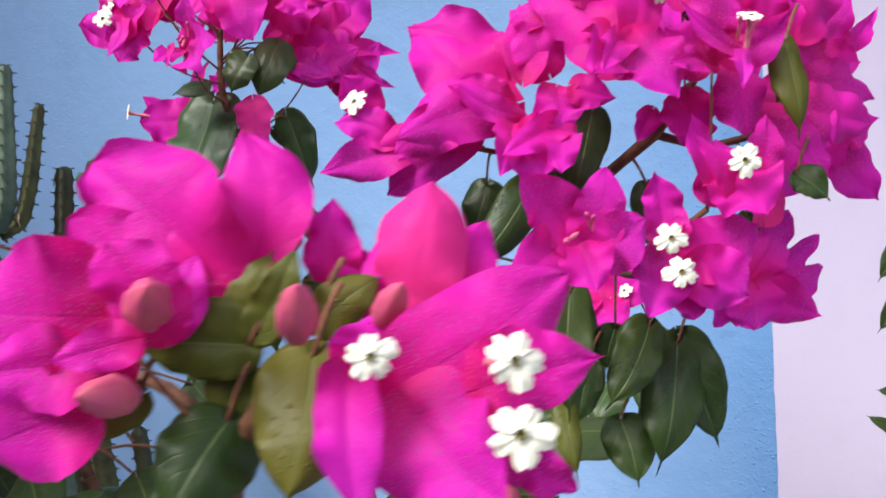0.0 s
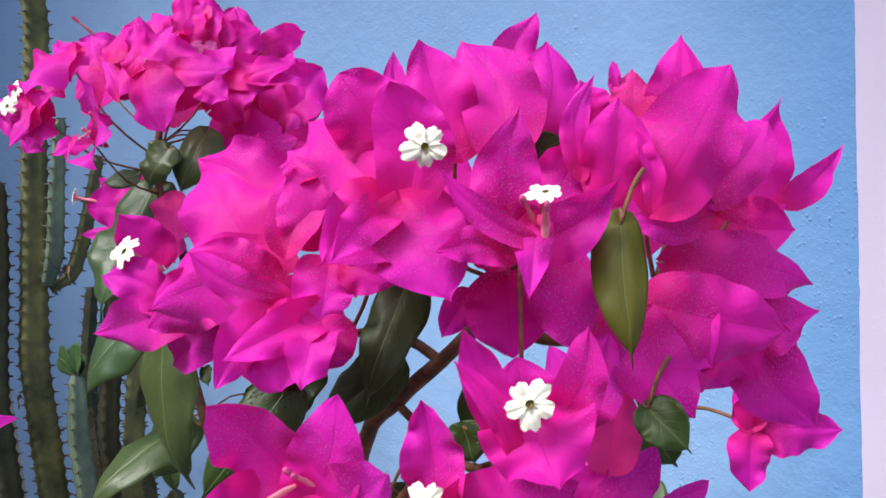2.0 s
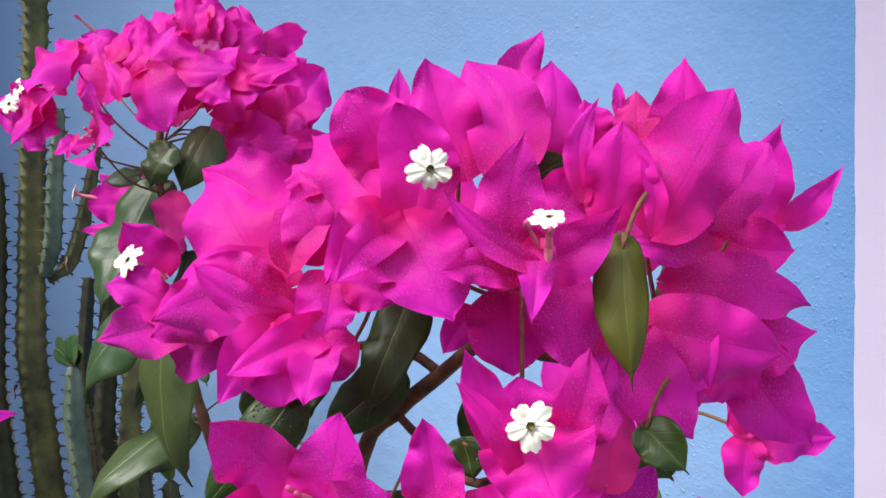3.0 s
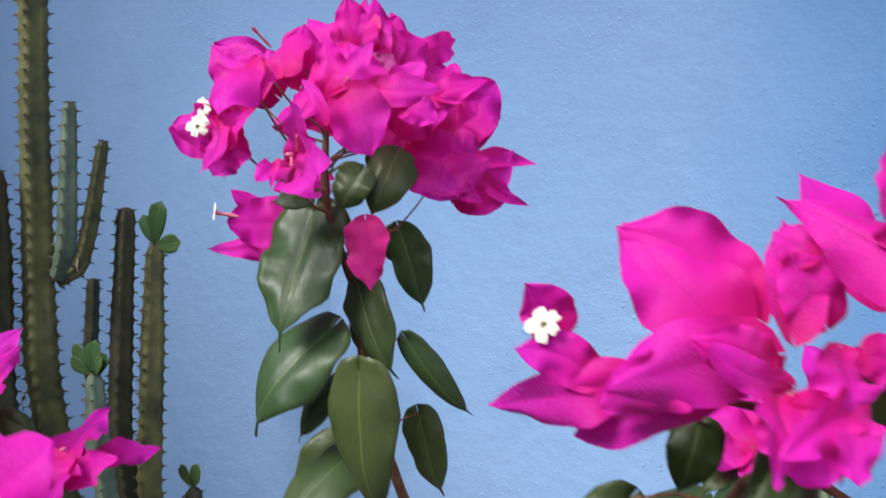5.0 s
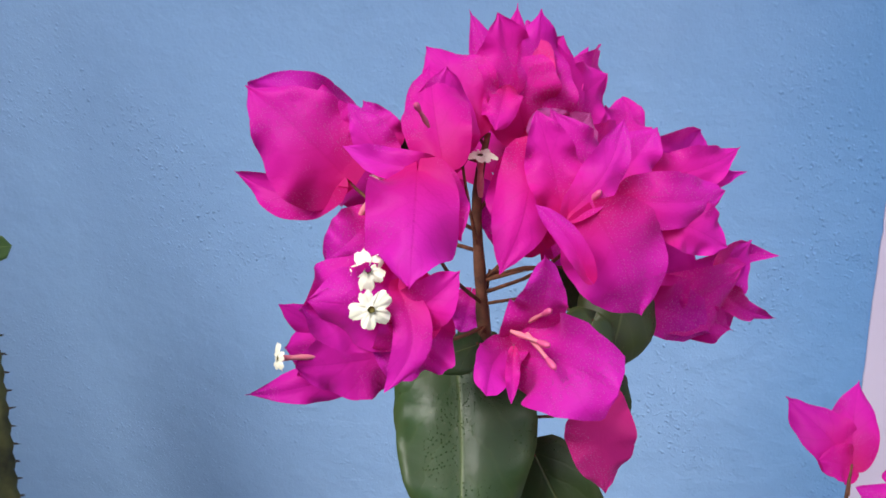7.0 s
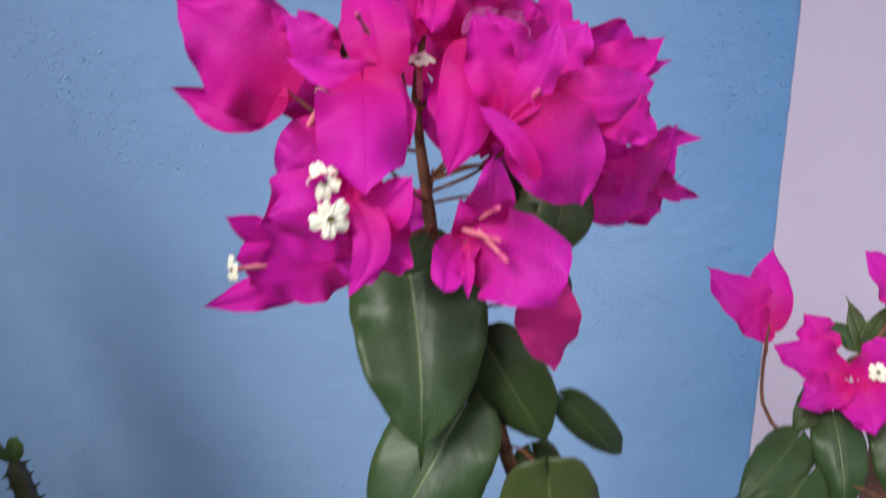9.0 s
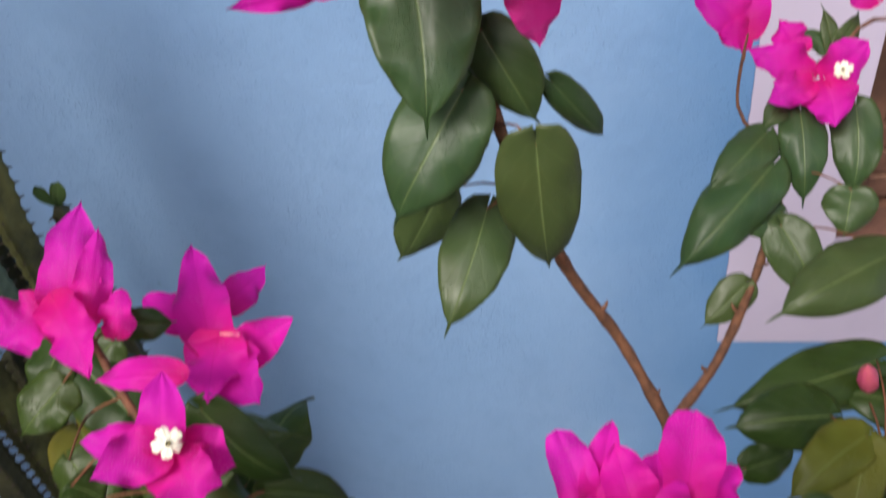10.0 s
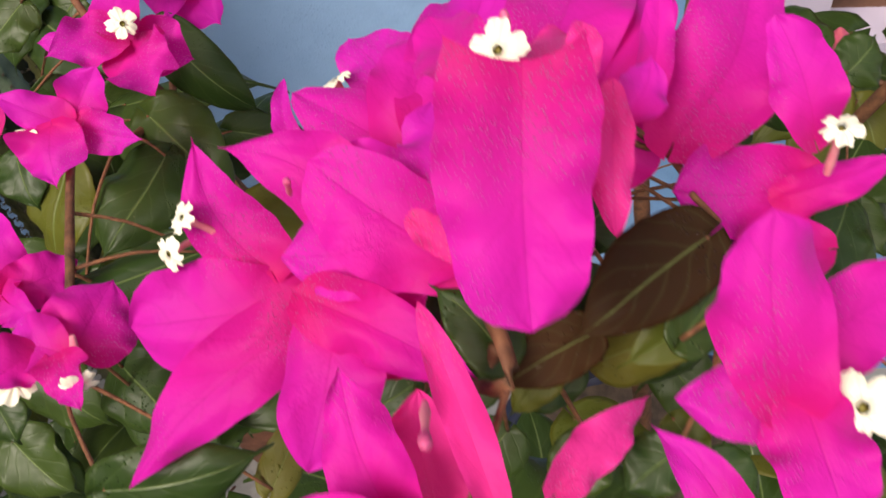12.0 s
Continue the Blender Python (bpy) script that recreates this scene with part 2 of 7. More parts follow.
def mesh_from(name, verts, faces, materials, smooth=True, uv=None, slots=None):
    me = bpy.data.meshes.new(name)
    me.from_pydata([tuple(v) for v in verts], [], faces)
    for m in materials:
        me.materials.append(m)
    if slots:
        me.polygons.foreach_set("material_index", slots)
    me.polygons.foreach_set("use_smooth", [smooth] * len(me.polygons))
    if uv:
        layer = me.uv_layers.new(name="UVMap")
        for loop in me.loops:
            layer.data[loop.index].uv = uv[loop.vertex_index]
    me.update()
    return me


def child(name, me, parent, label=""):
    """Links a mesh that is given in world coordinates under its thing."""
    ob = new(name, me)
    ob.parent = parent
    if parent.data is None:
        ob.matrix_parent_inverse = Matrix.Translation(-Vector(parent.location))
    return tagged(ob, label)


def blade(base, tip, side, cup, fold, blunt=0.5, sharp=0.85, wave=0.1, curl=0.0, seed=0, rows=16, cols=12, thick=0.0, wild=1.0, drip=0.0, crease=0.02, sway=0.0):
    """A petal or leaf from its base to its tip; side is its half width, cup bows it along and fold across."""
    rng = random.Random(seed)
    base, tip, side = Vector(base), Vector(tip), Vector(side)
    along = tip - base
    length = along.length
    along.normalize()
    side = side - along * side.dot(along)
    half = side.length
    side.normalize()
    up = side.cross(along)
    peak = blunt / (blunt + sharp)
    top = peak ** blunt * (1 - peak) ** sharp
    shift = rng.uniform(0, 100)
    p1, p2, k1, k2 = rng.uniform(0, 6.3), rng.uniform(0, 6.3), rng.uniform(0.9, 2.1), rng.uniform(0.9, 2.1)
    bend, skew, twist = sway + rng.uniform(-0.07, 0.07) * wild, rng.uniform(-0.12, 0.12) * wild, rng.uniform(-0.45, 0.45) * wild
    lean = 1 + rng.uniform(-0.12, 0.12) * wild
    curl += rng.uniform(-0.10, 0.10) * wild
    cup += rng.uniform(-0.05, 0.06) * wild
    fold += rng.uniform(-0.20, 0.20) * wild
    point = rng.uniform(0.0, 0.45) if sharp > 0.45 else 0.0
    hook, pleat, ruffle = rng.uniform(-0.10, 0.16) * wild, rng.uniform(0.10, 0.30) * wild, rng.uniform(0.6, 1.5)
    verts, uv, faces = [], [], []
    for i in range(rows + 1):
        s = i / rows
        s = s ** 1.3 * 0.6 + s * 0.4
        q = min(s / (1 - drip), 1.0)
        q = max(q, 0.03) if blunt < 0.15 else q
        w = (q ** blunt) * ((1 - q) ** sharp) / top if 0 < q < 1 else 0.0
        w *= 1 - point * max(0.0, (q - 0.72) / 0.28) ** 1.2
        w = max(w, 0.03 if s < 0.5 else 0.004, 0.07 * (1 - s) / max(drip, 0.01) if s > 1 - drip else 0.0)
        for j in range(cols + 1):
            u = 2 * j / cols - 1
            k, p = (k1, p1) if u < 0 else (k2, p2)
            edge = abs(u) ** 2.2
            rag = 1 + wild * edge * (0.14 * noise.noise((s * 3.2, u + shift, 0)) + 0.07 * noise.noise((s * 11, u + shift, 4)))
            x = u * w * half * rag * (lean if u > 0 else 2 - lean) + bend * length * math.sin(math.pi * s)
            y = s * length - 0.10 * length * edge * (1 - s) ** 3
            z = cup * length * 4 * s * (1 - s) * (1 - 0.4 * edge) + fold * half * w * abs(u) ** 1.4
            z += ruffle * wave * half * edge * (math.sin(6.28 * k * s + p) + 0.45 * math.sin(6.28 * 2.3 * k * s + p * 1.7)) * w ** 0.6
            z += 0.18 * wild * half * noise.noise((u * 0.9 + shift, s * 1.6, 2)) * min(1.0, 4 * s)
            z += pleat * (0.30 if crease < 0.06 else 0.05) * half * math.sin(5.5 * u + p1) * w * (1 - 0.5 * s) + hook * half * max(0.0, s - 0.7) * 2
            z += 0.10 * wild * half * noise.noise((u * 2.1 + shift, s * 3.4, 7)) * min(1.0, 3 * s)
            z += (skew + twist * (s - 0.4)) * x + curl * length * max(0.0, s - 0.62) ** 2 * 5
            z -= crease * half * math.exp(-(u * 7) ** 2) * w
            verts.append(base + side * x + along * y + up * z)
            uv.append(((u + 1) / 2, s))
    for i in range(rows):
        for j in range(cols):
            q = i * (cols + 1) + j
            faces.append((q, q + 1, q + cols + 2, q + cols + 1))
    if thick:
        n = len(verts)
        verts += [v - up * thick for v in verts]
        uv += uv
        faces += [tuple(n + q for q in reversed(f)) for f in faces]
        c1 = cols + 1
        ring = [j for j in range(c1)] + [i * c1 + cols for i in range(1, rows + 1)] + [rows * c1 + j for j in range(cols - 1, -1, -1)] + [i * c1 for i in range(rows - 1, 0, -1)]
        for q, r in zip(ring, ring[1:] + ring[:1]):
            faces.append((r, q, q + n, r + n))
    return verts, faces, uv


def tube(points, radii, sides=8, knobs=0.0, seed=0, cap=True):
    """A tapered, slightly uneven stem along a smooth line through the points."""
    rng = random.Random(seed)
    pts = [Vector(p) for p in points]
    line, rad = [], []
    n = len(pts)
    for i in range(n - 1):
        a, b = pts[i], pts[i + 1]
        ta = (pts[i + 1] - pts[max(0, i - 1)]) * 0.5
        tb = (pts[min(n - 1, i + 2)] - pts[i]) * 0.5
        steps = max(3, int((b - a).length / 0.008))
        for k in range(steps):
            s = k / steps
            h1, h2, h3, h4 = 2 * s**3 - 3 * s**2 + 1, s**3 - 2 * s**2 + s, -2 * s**3 + 3 * s**2, s**3 - s**2
            line.append(a * h1 + ta * h2 + b * h3 + tb * h4)
            rad.append(radii[i] + (radii[i + 1] - radii[i]) * s)
    line.append(pts[-1])
    rad.append(radii[-1])
    verts, faces = [], []
    ref = Vector((0.3, 0.8, 0.2))
    for i, p in enumerate(line):
        d = (line[min(i + 1, len(line) - 1)] - line[max(i - 1, 0)]).normalized()
        x = d.cross(ref).normalized()
        y = d.cross(x)
        swell = 1 + (knobs if i % 6 == 3 else 0) + rng.uniform(-0.06, 0.06)
        for k in range(sides):
            an = 6.2832 * k / sides
            verts.append(p + (x * math.cos(an) + y * math.sin(an)) * rad[i] * swell * (1 + rng.uniform(-0.05, 0.05)))
    for i in range(len(line) - 1):
        for k in range(sides):
            a, b = i * sides + k, i * sides + (k + 1) % sides
            faces.append((a, b, b + sides, a + sides))
    if cap:
        faces.append(tuple(range(sides))[::-1])
        faces.append(tuple(range(len(verts) - sides, len(verts))))
    return verts, faces


# ---- the wall, its white field, the paving ----
WALL_Y, FIELD_X, FIELD_Z = 0.9746, -0.129, 0.729


def box(x0, x1, y0, y1, z0, z1):
    v = [(x, y, z) for z in (z0, z1) for y in (y0, y1) for x in (x0, x1)]
    f = [(0, 2, 3, 1), (4, 5, 7, 6), (0, 1, 5, 4), (2, 6, 7, 3), (0, 4, 6, 2), (1, 3, 7, 5)]
    return v, f


# window opening in the white field: x from WIN_L to WIN_R, z from WIN_B to WIN_T
WIN_L, WIN_R, WIN_B, WIN_T = 0.0, 0.95, 0.86, 2.05


def joined(*boxes):
    verts, faces = [], []
    for v, f in boxes:
        n = len(verts)
        verts += v
        faces += [tuple(n + q for q in face) for face in f]
    return verts, faces


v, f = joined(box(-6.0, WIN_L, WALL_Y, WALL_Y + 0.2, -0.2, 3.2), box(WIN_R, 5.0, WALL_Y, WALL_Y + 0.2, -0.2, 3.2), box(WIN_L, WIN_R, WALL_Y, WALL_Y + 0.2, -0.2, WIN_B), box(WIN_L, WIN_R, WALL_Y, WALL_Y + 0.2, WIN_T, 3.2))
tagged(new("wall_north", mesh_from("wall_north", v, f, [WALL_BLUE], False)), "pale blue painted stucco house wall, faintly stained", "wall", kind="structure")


# unseen slab, added above the wall to keep high sun off its upper part
SHADE_SLAB_OUT, SHADE_SLAB_Z = 0.56, 2.6
v, f = box(-6.0, 5.0, WALL_Y - SHADE_SLAB_OUT, WALL_Y - 0.004, SHADE_SLAB_Z, SHADE_SLAB_Z + 0.12)
tagged(new("eaves", mesh_from("eaves", v, f, [WALL_WHITE], False)), "plain white unseen slab added above the wall for shade", "eaves", kind="structure")


def white_field():
    """The white-painted field of the wall, with its uneven brushed edges, round the window."""
    y = WALL_Y - 0.003
    xs = [FIELD_X, WIN_L, WIN_R, 4.9]
    zs = sorted([FIELD_Z + 0.01 * k for k in range(241)] + [WIN_B, WIN_T])
    verts, faces, rows = [], [], []
    for z in zs:
        row = []
        for j, x in enumerate(xs):
            if j == 0:
                x += 0.0012 * noise.noise((0, 0, z * 60)) + 0.0012 * noise.noise((3, 0, z * 9))
            for depth in (y, WALL_Y + 0.0005):
                row.append(len(verts))
                verts.append((x, depth, z))
        rows.append(row)
    for z0, z1, r0, r1 in zip(zs, zs[1:], rows, rows[1:]):
        for j in range(3):
            if j == 1 and z0 >= WIN_B and z1 <= WIN_T:
                continue
            faces.append((r0[2 * j], r0[2 * j + 2], r1[2 * j + 2], r1[2 * j]))
        faces.append((r0[0], r1[0], r1[1], r0[1]))
    for j in range(3):
        faces.append((rows[0][2 * j], rows[0][2 * j + 1], rows[0][2 * j + 3], rows[0][2 * j + 2]))
    return mesh_from("wall_field", verts, faces, [WALL_WHITE], False)


tagged(new("wall_field", white_field()), "lilac-white painted field on the blue stucco wall", "painted wall", kind="structure")
v, f = box(-300, 300, -300, 300, -0.3, 0.0)
tagged(new("ground", mesh_from("ground", v, f, [PAVING], False)), "grey cement paving in front of the wall", "ground", kind="structure")
# unseen wall behind the camera, added to block the low sky light
v, f = box(-6.0, 5.0, -2.7, -2.5, 0.0, 3.0)
tagged(new("wall_south", mesh_from("wall_south", v, f, [WALL_FAR], False)), "plain weathered grey-beige wall, unseen, added to cut low sky light", "wall", kind="structure")
# unseen side wall, its height chosen to darken the blue wall's left
v, f = box(-1.95, -1.75, -2.5, WALL_Y, 0.0, 2.85)
tagged(new("wall_west", mesh_from("wall_west", v, f, [WALL_FAR], False)), "plain weathered grey-beige wall, unseen, added to shade the cacti's side", "wall", kind="structure")


def louvred_window():
    """A brown louvred shutter set back in the opening, with its plastered sill."""
    w = thing("window_1", (WIN_L, WALL_Y + 0.07, WIN_B), "brown wooden louvred shutter set back in the white wall", "window")
    tagged(w, kind="structure")
    y0, y1 = WALL_Y + 0.07, WALL_Y + 0.11
    v, f = joined(box(WIN_L, WIN_R, y0, y1, WIN_B, WIN_B + 0.06), box(WIN_L, WIN_R, y0, y1, WIN_T - 0.06, WIN_T), box(WIN_L, WIN_L + 0.05, y0, y1, WIN_B + 0.06, WIN_T - 0.06), box(WIN_R - 0.05, WIN_R, y0, y1, WIN_B + 0.06, WIN_T - 0.06))
    child("window_frame", mesh_from("window_frame", v, f, [WOOD], False), w)
    v, f = box(WIN_L, WIN_R, y1, y1 + 0.01, WIN_B, WIN_T)
    child("window_backing", mesh_from("window_backing", v, f, [WOOD], False), w)
    z = WIN_B + 0.075
    while z < WIN_T - 0.09:
        v, f = box(WIN_L + 0.052, WIN_R - 0.052, y0 + 0.004, y0 + 0.034, z, z + 0.03)
        v = [(a, b, c + (b - y0) * 0.7) for a, b, c in v]
        child("slat", mesh_from("slat", v, f, [WOOD], False), w)
        z += 0.042
    v, f = box(WIN_L + 0.001, WIN_R - 0.001, WALL_Y - 0.0028, y0, WIN_B - 0.001, WIN_B + 0.006)
    child("window_sill", mesh_from("window_sill", v, f, [WALL_WHITE], False), w)


louvred_window()

# ---- the bougainvillea ----
shrub = thing("bougainvillea", (-0.2466, 0.3522, 0.8300), "bougainvillea with magenta bracts and white blossoms in clay pot", "shrub")
HEADS = {}
COUNT = [0]


def seeded():
    COUNT[0] += 1
    return COUNT[0]


def branch(points, radii):
    v, f = tube(points, radii, 8, 0.16, seeded())
    ob = child("branch", mesh_from("branch", v, f, [BARK]), shrub)
    rng = random.Random(seeded())
    if radii[0] < 0.0034:
        return
    for (a, b), r in zip(zip(points, points[1:]), radii):
        a, b = Vector(a), Vector(b)
        for k in range(int((b - a).length / 0.035)):
            s = rng.uniform(0.1, 0.9)
            way = (b - a).normalized()
            out = way.cross(Vector((rng.uniform(-1, 1), rng.uniform(-1, 1), rng.uniform(-0.3, 0.3)))).normalized()
            at = a.lerp(b, s)
            v, f = tube([at, at + out * (r + 0.0015), at + out * (r + 0.004) + way * 0.002], [0.0017, 0.0012, 0.0004], 6, 0.0, seeded())
            child("thorn", mesh_from("thorn", v, f, [BARK]), ob)


def stalk(name, root, end):
    root, end = Vector(root), Vector(end)
    mid = root.lerp(end, 0.55) + Vector((0, 0, -0.12 * (end - root).length))
    v, f = tube([root, mid, end], [0.0008, 0.0006, 0.0005], 6, 0.0, seeded())
    HEADS[name] = (child("flower_stalk", mesh_from("flower_stalk", v, f, [STALK]), shrub), end)


def bract(name, base, tip, side, cup, fold, bend=0.0, skin="", blunt=0.42, sharp=0.0, wild=0.55):
    """One papery bract; bend swings its middle to the side, skin names a fresh or red-lit, a faded, a sharply pointed,
    a broad-tipped or a flared one.
    """
    rng = random.Random(seeded() * 7)
    sharp = sharp or {"pointed": 0.95, "broad": 0.36, "flared": 0.22}.get(skin, rng.uniform(0.50, 0.76) + (0.14 if name[0] in "cd" else 0.0))
    blunt = 0.10 if skin == "flared" else blunt
    wild = 0.68 if name[0] == "e" else wild
    v, f, uv = blade(base, tip, side, cup, fold, blunt, sharp, 0.30, 0.03 if fold >= 0 else -0.03, seeded(), 24, 14, wild=wild, drip=0.035 if rng.random() < 0.6 else 0.0, crease=0.05, sway=bend)
    child("bract", mesh_from("bract", v, f, [BRACT_SKINS[skin]], uv=uv), HEADS[name][0])


def turn_to(face):
    return Vector(face).to_track_quat("Z", "Y").to_matrix()


def lathe(profile, sides, slots):
    verts, faces, idx = [], [], []
    for r, z in profile:
        for k in range(sides):
            a = 6.2832 * k / sides
            verts.append((r * math.cos(a), r * math.sin(a), z))
    for i in range(len(profile) - 1):
        for k in range(sides):
            q, p = i * sides + k, i * sides + (k + 1) % sides
            faces.append((q, p, p + sides, q + sides))
            idx.append(slots[i])
    return verts, faces, idx


def placed(verts, at, face, scale, spin):
    m = turn_to(face) @ Matrix.Rotation(spin, 3, "Z")
    return [Vector(at) + m @ (Vector(p) * scale) for p in verts]


def blossom(name, at, face, scale):
    """A white star of five notched lobes on a slender tube."""
    rng = random.Random(seeded())
    verts, faces, idx = lathe([(0.0009, -0.016), (0.0013, -0.012), (0.0010, -0.006), (0.0014, -0.0015), (0.0016, 0.0)], 10, [1, 1, 1, 1])
    n = 75
    big, deep, lift = ([rng.uniform(*q) for _ in range(5)] for q in ((0.86, 1.10), (0.05, 0.20), (-0.0011, 0.0009)))
    start = len(verts)
    for share in (0.06, 0.4, 0.7, 1.0):
        for k in range(n):
            a = 6.2832 * k / n
            lobe = abs(math.cos(2.5 * a)) ** 0.6
            turn = (a * 5 / 6.2832 + 0.5) % 5
            k5 = int(turn) % 5
            notch = math.exp(-((turn % 1 - 0.5) * 9) ** 2)
            frill = 0.16 * noise.noise((math.cos(a) * 7, math.sin(a) * 7, COUNT[0])) + 0.07 * noise.noise((math.cos(a) * 15, math.sin(a) * 15, COUNT[0]))
            out = 0.0060 * big[k5] * (0.52 + 0.50 * lobe - deep[k5] * notch) * (1 + 0.6 * frill)
            r = 0.0007 + (out - 0.0007) * share
            z = 0.0007 * math.sin(share * 2.4) - 0.0008 * share ** 2 + 0.0003 * share * math.cos(10 * a + 0.6) + 0.0009 * share * noise.noise((math.cos(a) * 4, math.sin(a) * 4, COUNT[0] * 3.1)) + lift[k5] * share ** 2 * lobe
            verts.append((r * math.cos(a), r * math.sin(a), z))
    for ring in range(3):
        for k in range(n):
            q, w = start + ring * n + k, start + ring * n + (k + 1) % n
            faces.append((q, w, w + n, q + n))
            idx.append(0)
    c = len(verts)
    verts.append((0, 0, -0.0012))
    for k in range(n):
        faces.append((c, start + k, start + (k + 1) % n))
        idx.append(2)
    me = mesh_from("blossom", placed(verts, at, face, scale, rng.uniform(0, 6.28)), faces, [BLOSSOM_WHITE, BLOSSOM_TUBE, BLOSSOM_EYE], slots=idx)
    child("blossom", me, HEADS[name][0], "small creamy white star blossom")


def closed_blossom(name, at, face, scale):
    """A slender pink tube with a still closed, swollen end."""
    prof = [(0.0005, -0.015), (0.0009, -0.011), (0.0006, -0.006), (0.0006, -0.0035), (0.0010, -0.0014), (0.0010, 0.0003), (0.0006, 0.0012), (0.0, 0.0014)]
    verts, faces, idx = lathe(prof, 10, [1, 1, 1, 0, 0, 0, 0])
    me = mesh_from("blossom_bud", placed(verts, at, face, scale, 0.0), faces, [BUD_PINK, BLOSSOM_TUBE], slots=idx)
    child("blossom_bud", me, HEADS[name][0], "closed rose-pink blossom tube")


def bud(name, at, face, scale):
    """A swollen bud of overlapping unopened bracts."""
    rng = random.Random(seeded())
    prof = [(0.0006, -0.006), (0.0020, -0.0050), (0.0033, -0.0026), (0.0038, 0.0), (0.0033, 0.0028), (0.0023, 0.0050), (0.0011, 0.0066), (0.0, 0.0075)]
    prof = [(0.80 * q, 1.25 * z) for q, z in prof]
    verts, faces, idx = lathe(prof, 24, [0] * 7)
    verts = [(x * (1 + 0.16 * abs(math.cos(2.5 * math.atan2(y, x) + 160 * z)) + 0.05 * math.cos(8 * math.atan2(y, x) - 400 * z)), y * (1 + 0.16 * abs(math.cos(2.5 * math.atan2(y, x) + 160 * z)) + 0.05 * math.cos(8 * math.atan2(y, x) - 400 * z)), z) for x, y, z in verts]
    me = mesh_from("flower_bud", placed(verts, at, face, scale, rng.uniform(0, 6)), faces, [BUD_SKIN], slots=idx)
    child("flower_bud", me, HEADS[name][0], "salmon-pink unopened flower bud")


def leaf(root, base, tip, side, cup, fold, young=False, bronze=False, dusty=False):
    v, f, uv = blade(base, tip, side, cup, fold, 0.38, 0.68, 0.13, -0.16, seeded(), 22, 12, 0.0004, 0.60, 0.10, 0.07)
    me = mesh_from("leaf", v, f, [LEAF_BRONZE if bronze else LEAF_DUSTY if dusty else LEAF_YOUNG if young else LEAF_SHADED], uv=uv)
    ob = child("leaf", me, shrub)
    root, base = Vector(root), Vector(base)
    if 0.004 < (root - base).length < 0.09:
        mid = root.lerp(base, 0.5) + Vector((0, 0, 0.1 * (root - base).length))
        v, f = tube([root, mid, base.lerp(Vector(tip), 0.02)], [0.0007, 0.0006, 0.0005], 6, 0.0, seeded())
        child("leaf_stalk", mesh_from("leaf_stalk", v, f, [STALK]), ob)


branch([(-0.2466, 0.3522, 0.8300), (-0.2566, 0.3622, 1.0000), (-0.2666, 0.3522, 1.1588), (-0.2766, 0.4022, 1.3188)], [0.0090, 0.0080, 0.0060, 0.0045])
branch([(-0.2766, 0.4022, 1.3188), (-0.3050, 0.4257, 1.3700), (-0.3342, 0.4290, 1.4252), (-0.3601, 0.4281, 1.5032), (-0.3687, 0.4355, 1.5342), (-0.3772, 0.4465, 1.5613), (-0.3871, 0.4399, 1.6111), (-0.3902, 0.4455, 1.6438), (-0.3917, 0.4548, 1.6701), (-0.3873, 0.4582, 1.6912)], [0.0036, 0.0034, 0.0032, 0.0030, 0.0028, 0.0026, 0.0024, 0.0021, 0.0017, 0.0011])
branch([(-0.2766, 0.4022, 1.3188), (-0.2452, 0.4419, 1.3316), (-0.2166, 0.4976, 1.3483), (-0.2054, 0.5241, 1.3744), (-0.1951, 0.5430, 1.3988), (-0.1944, 0.5630, 1.4183), (-0.1804, 0.5887, 1.4425), (-0.1596, 0.6057, 1.4433)], [0.0034, 0.0030, 0.0026, 0.0024, 0.0021, 0.0018, 0.0015, 0.0011])
branch([(-0.1944, 0.5630, 1.4183), (-0.2076, 0.5607, 1.4092), (-0.2242, 0.5804, 1.4235), (-0.2156, 0.6209, 1.4520)], [0.0016, 0.0013, 0.0011, 0.0009])
branch([(-0.1596, 0.6057, 1.4433), (-0.1378, 0.6203, 1.4587), (-0.0949, 0.6009, 1.4592)], [0.0013, 0.0012, 0.0010])
branch([(-0.2666, 0.3522, 1.1588), (-0.1559, 0.3279, 1.4558), (-0.1428, 0.3399, 1.5276), (-0.1212, 0.3363, 1.5498), (-0.0978, 0.3331, 1.5670), (-0.0744, 0.3236, 1.5836), (-0.0615, 0.3176, 1.5968), (-0.0543, 0.3188, 1.6061)], [0.0045, 0.0035, 0.0030, 0.0027, 0.0025, 0.0022, 0.0019, 0.0013])
branch([(-0.0744, 0.3236, 1.5836), (-0.0603, 0.3337, 1.5774), (-0.0478, 0.3374, 1.5775), (-0.0321, 0.3447, 1.5835), (-0.0309, 0.3550, 1.6008), (-0.0248, 0.3735, 1.6079)], [0.0018, 0.0016, 0.0015, 0.0014, 0.0013, 0.0010])
branch([(-0.0978, 0.3331, 1.5670), (-0.1094, 0.3313, 1.5737), (-0.1109, 0.3126, 1.5799), (-0.1252, 0.3076, 1.5799), (-0.1454, 0.2988, 1.5858), (-0.1733, 0.2911, 1.5967)], [0.0018, 0.0016, 0.0015, 0.0013, 0.0011, 0.0009])
branch([(-0.1212, 0.3363, 1.5498), (-0.0929, 0.3261, 1.5408), (-0.0679, 0.3096, 1.5458), (-0.0516, 0.3057, 1.5563)], [0.0016, 0.0015, 0.0013, 0.0010])
branch([(-0.0615, 0.3176, 1.5968), (-0.0785, 0.3193, 1.6119), (-0.0777, 0.3094, 1.6225)], [0.0016, 0.0013, 0.0010])
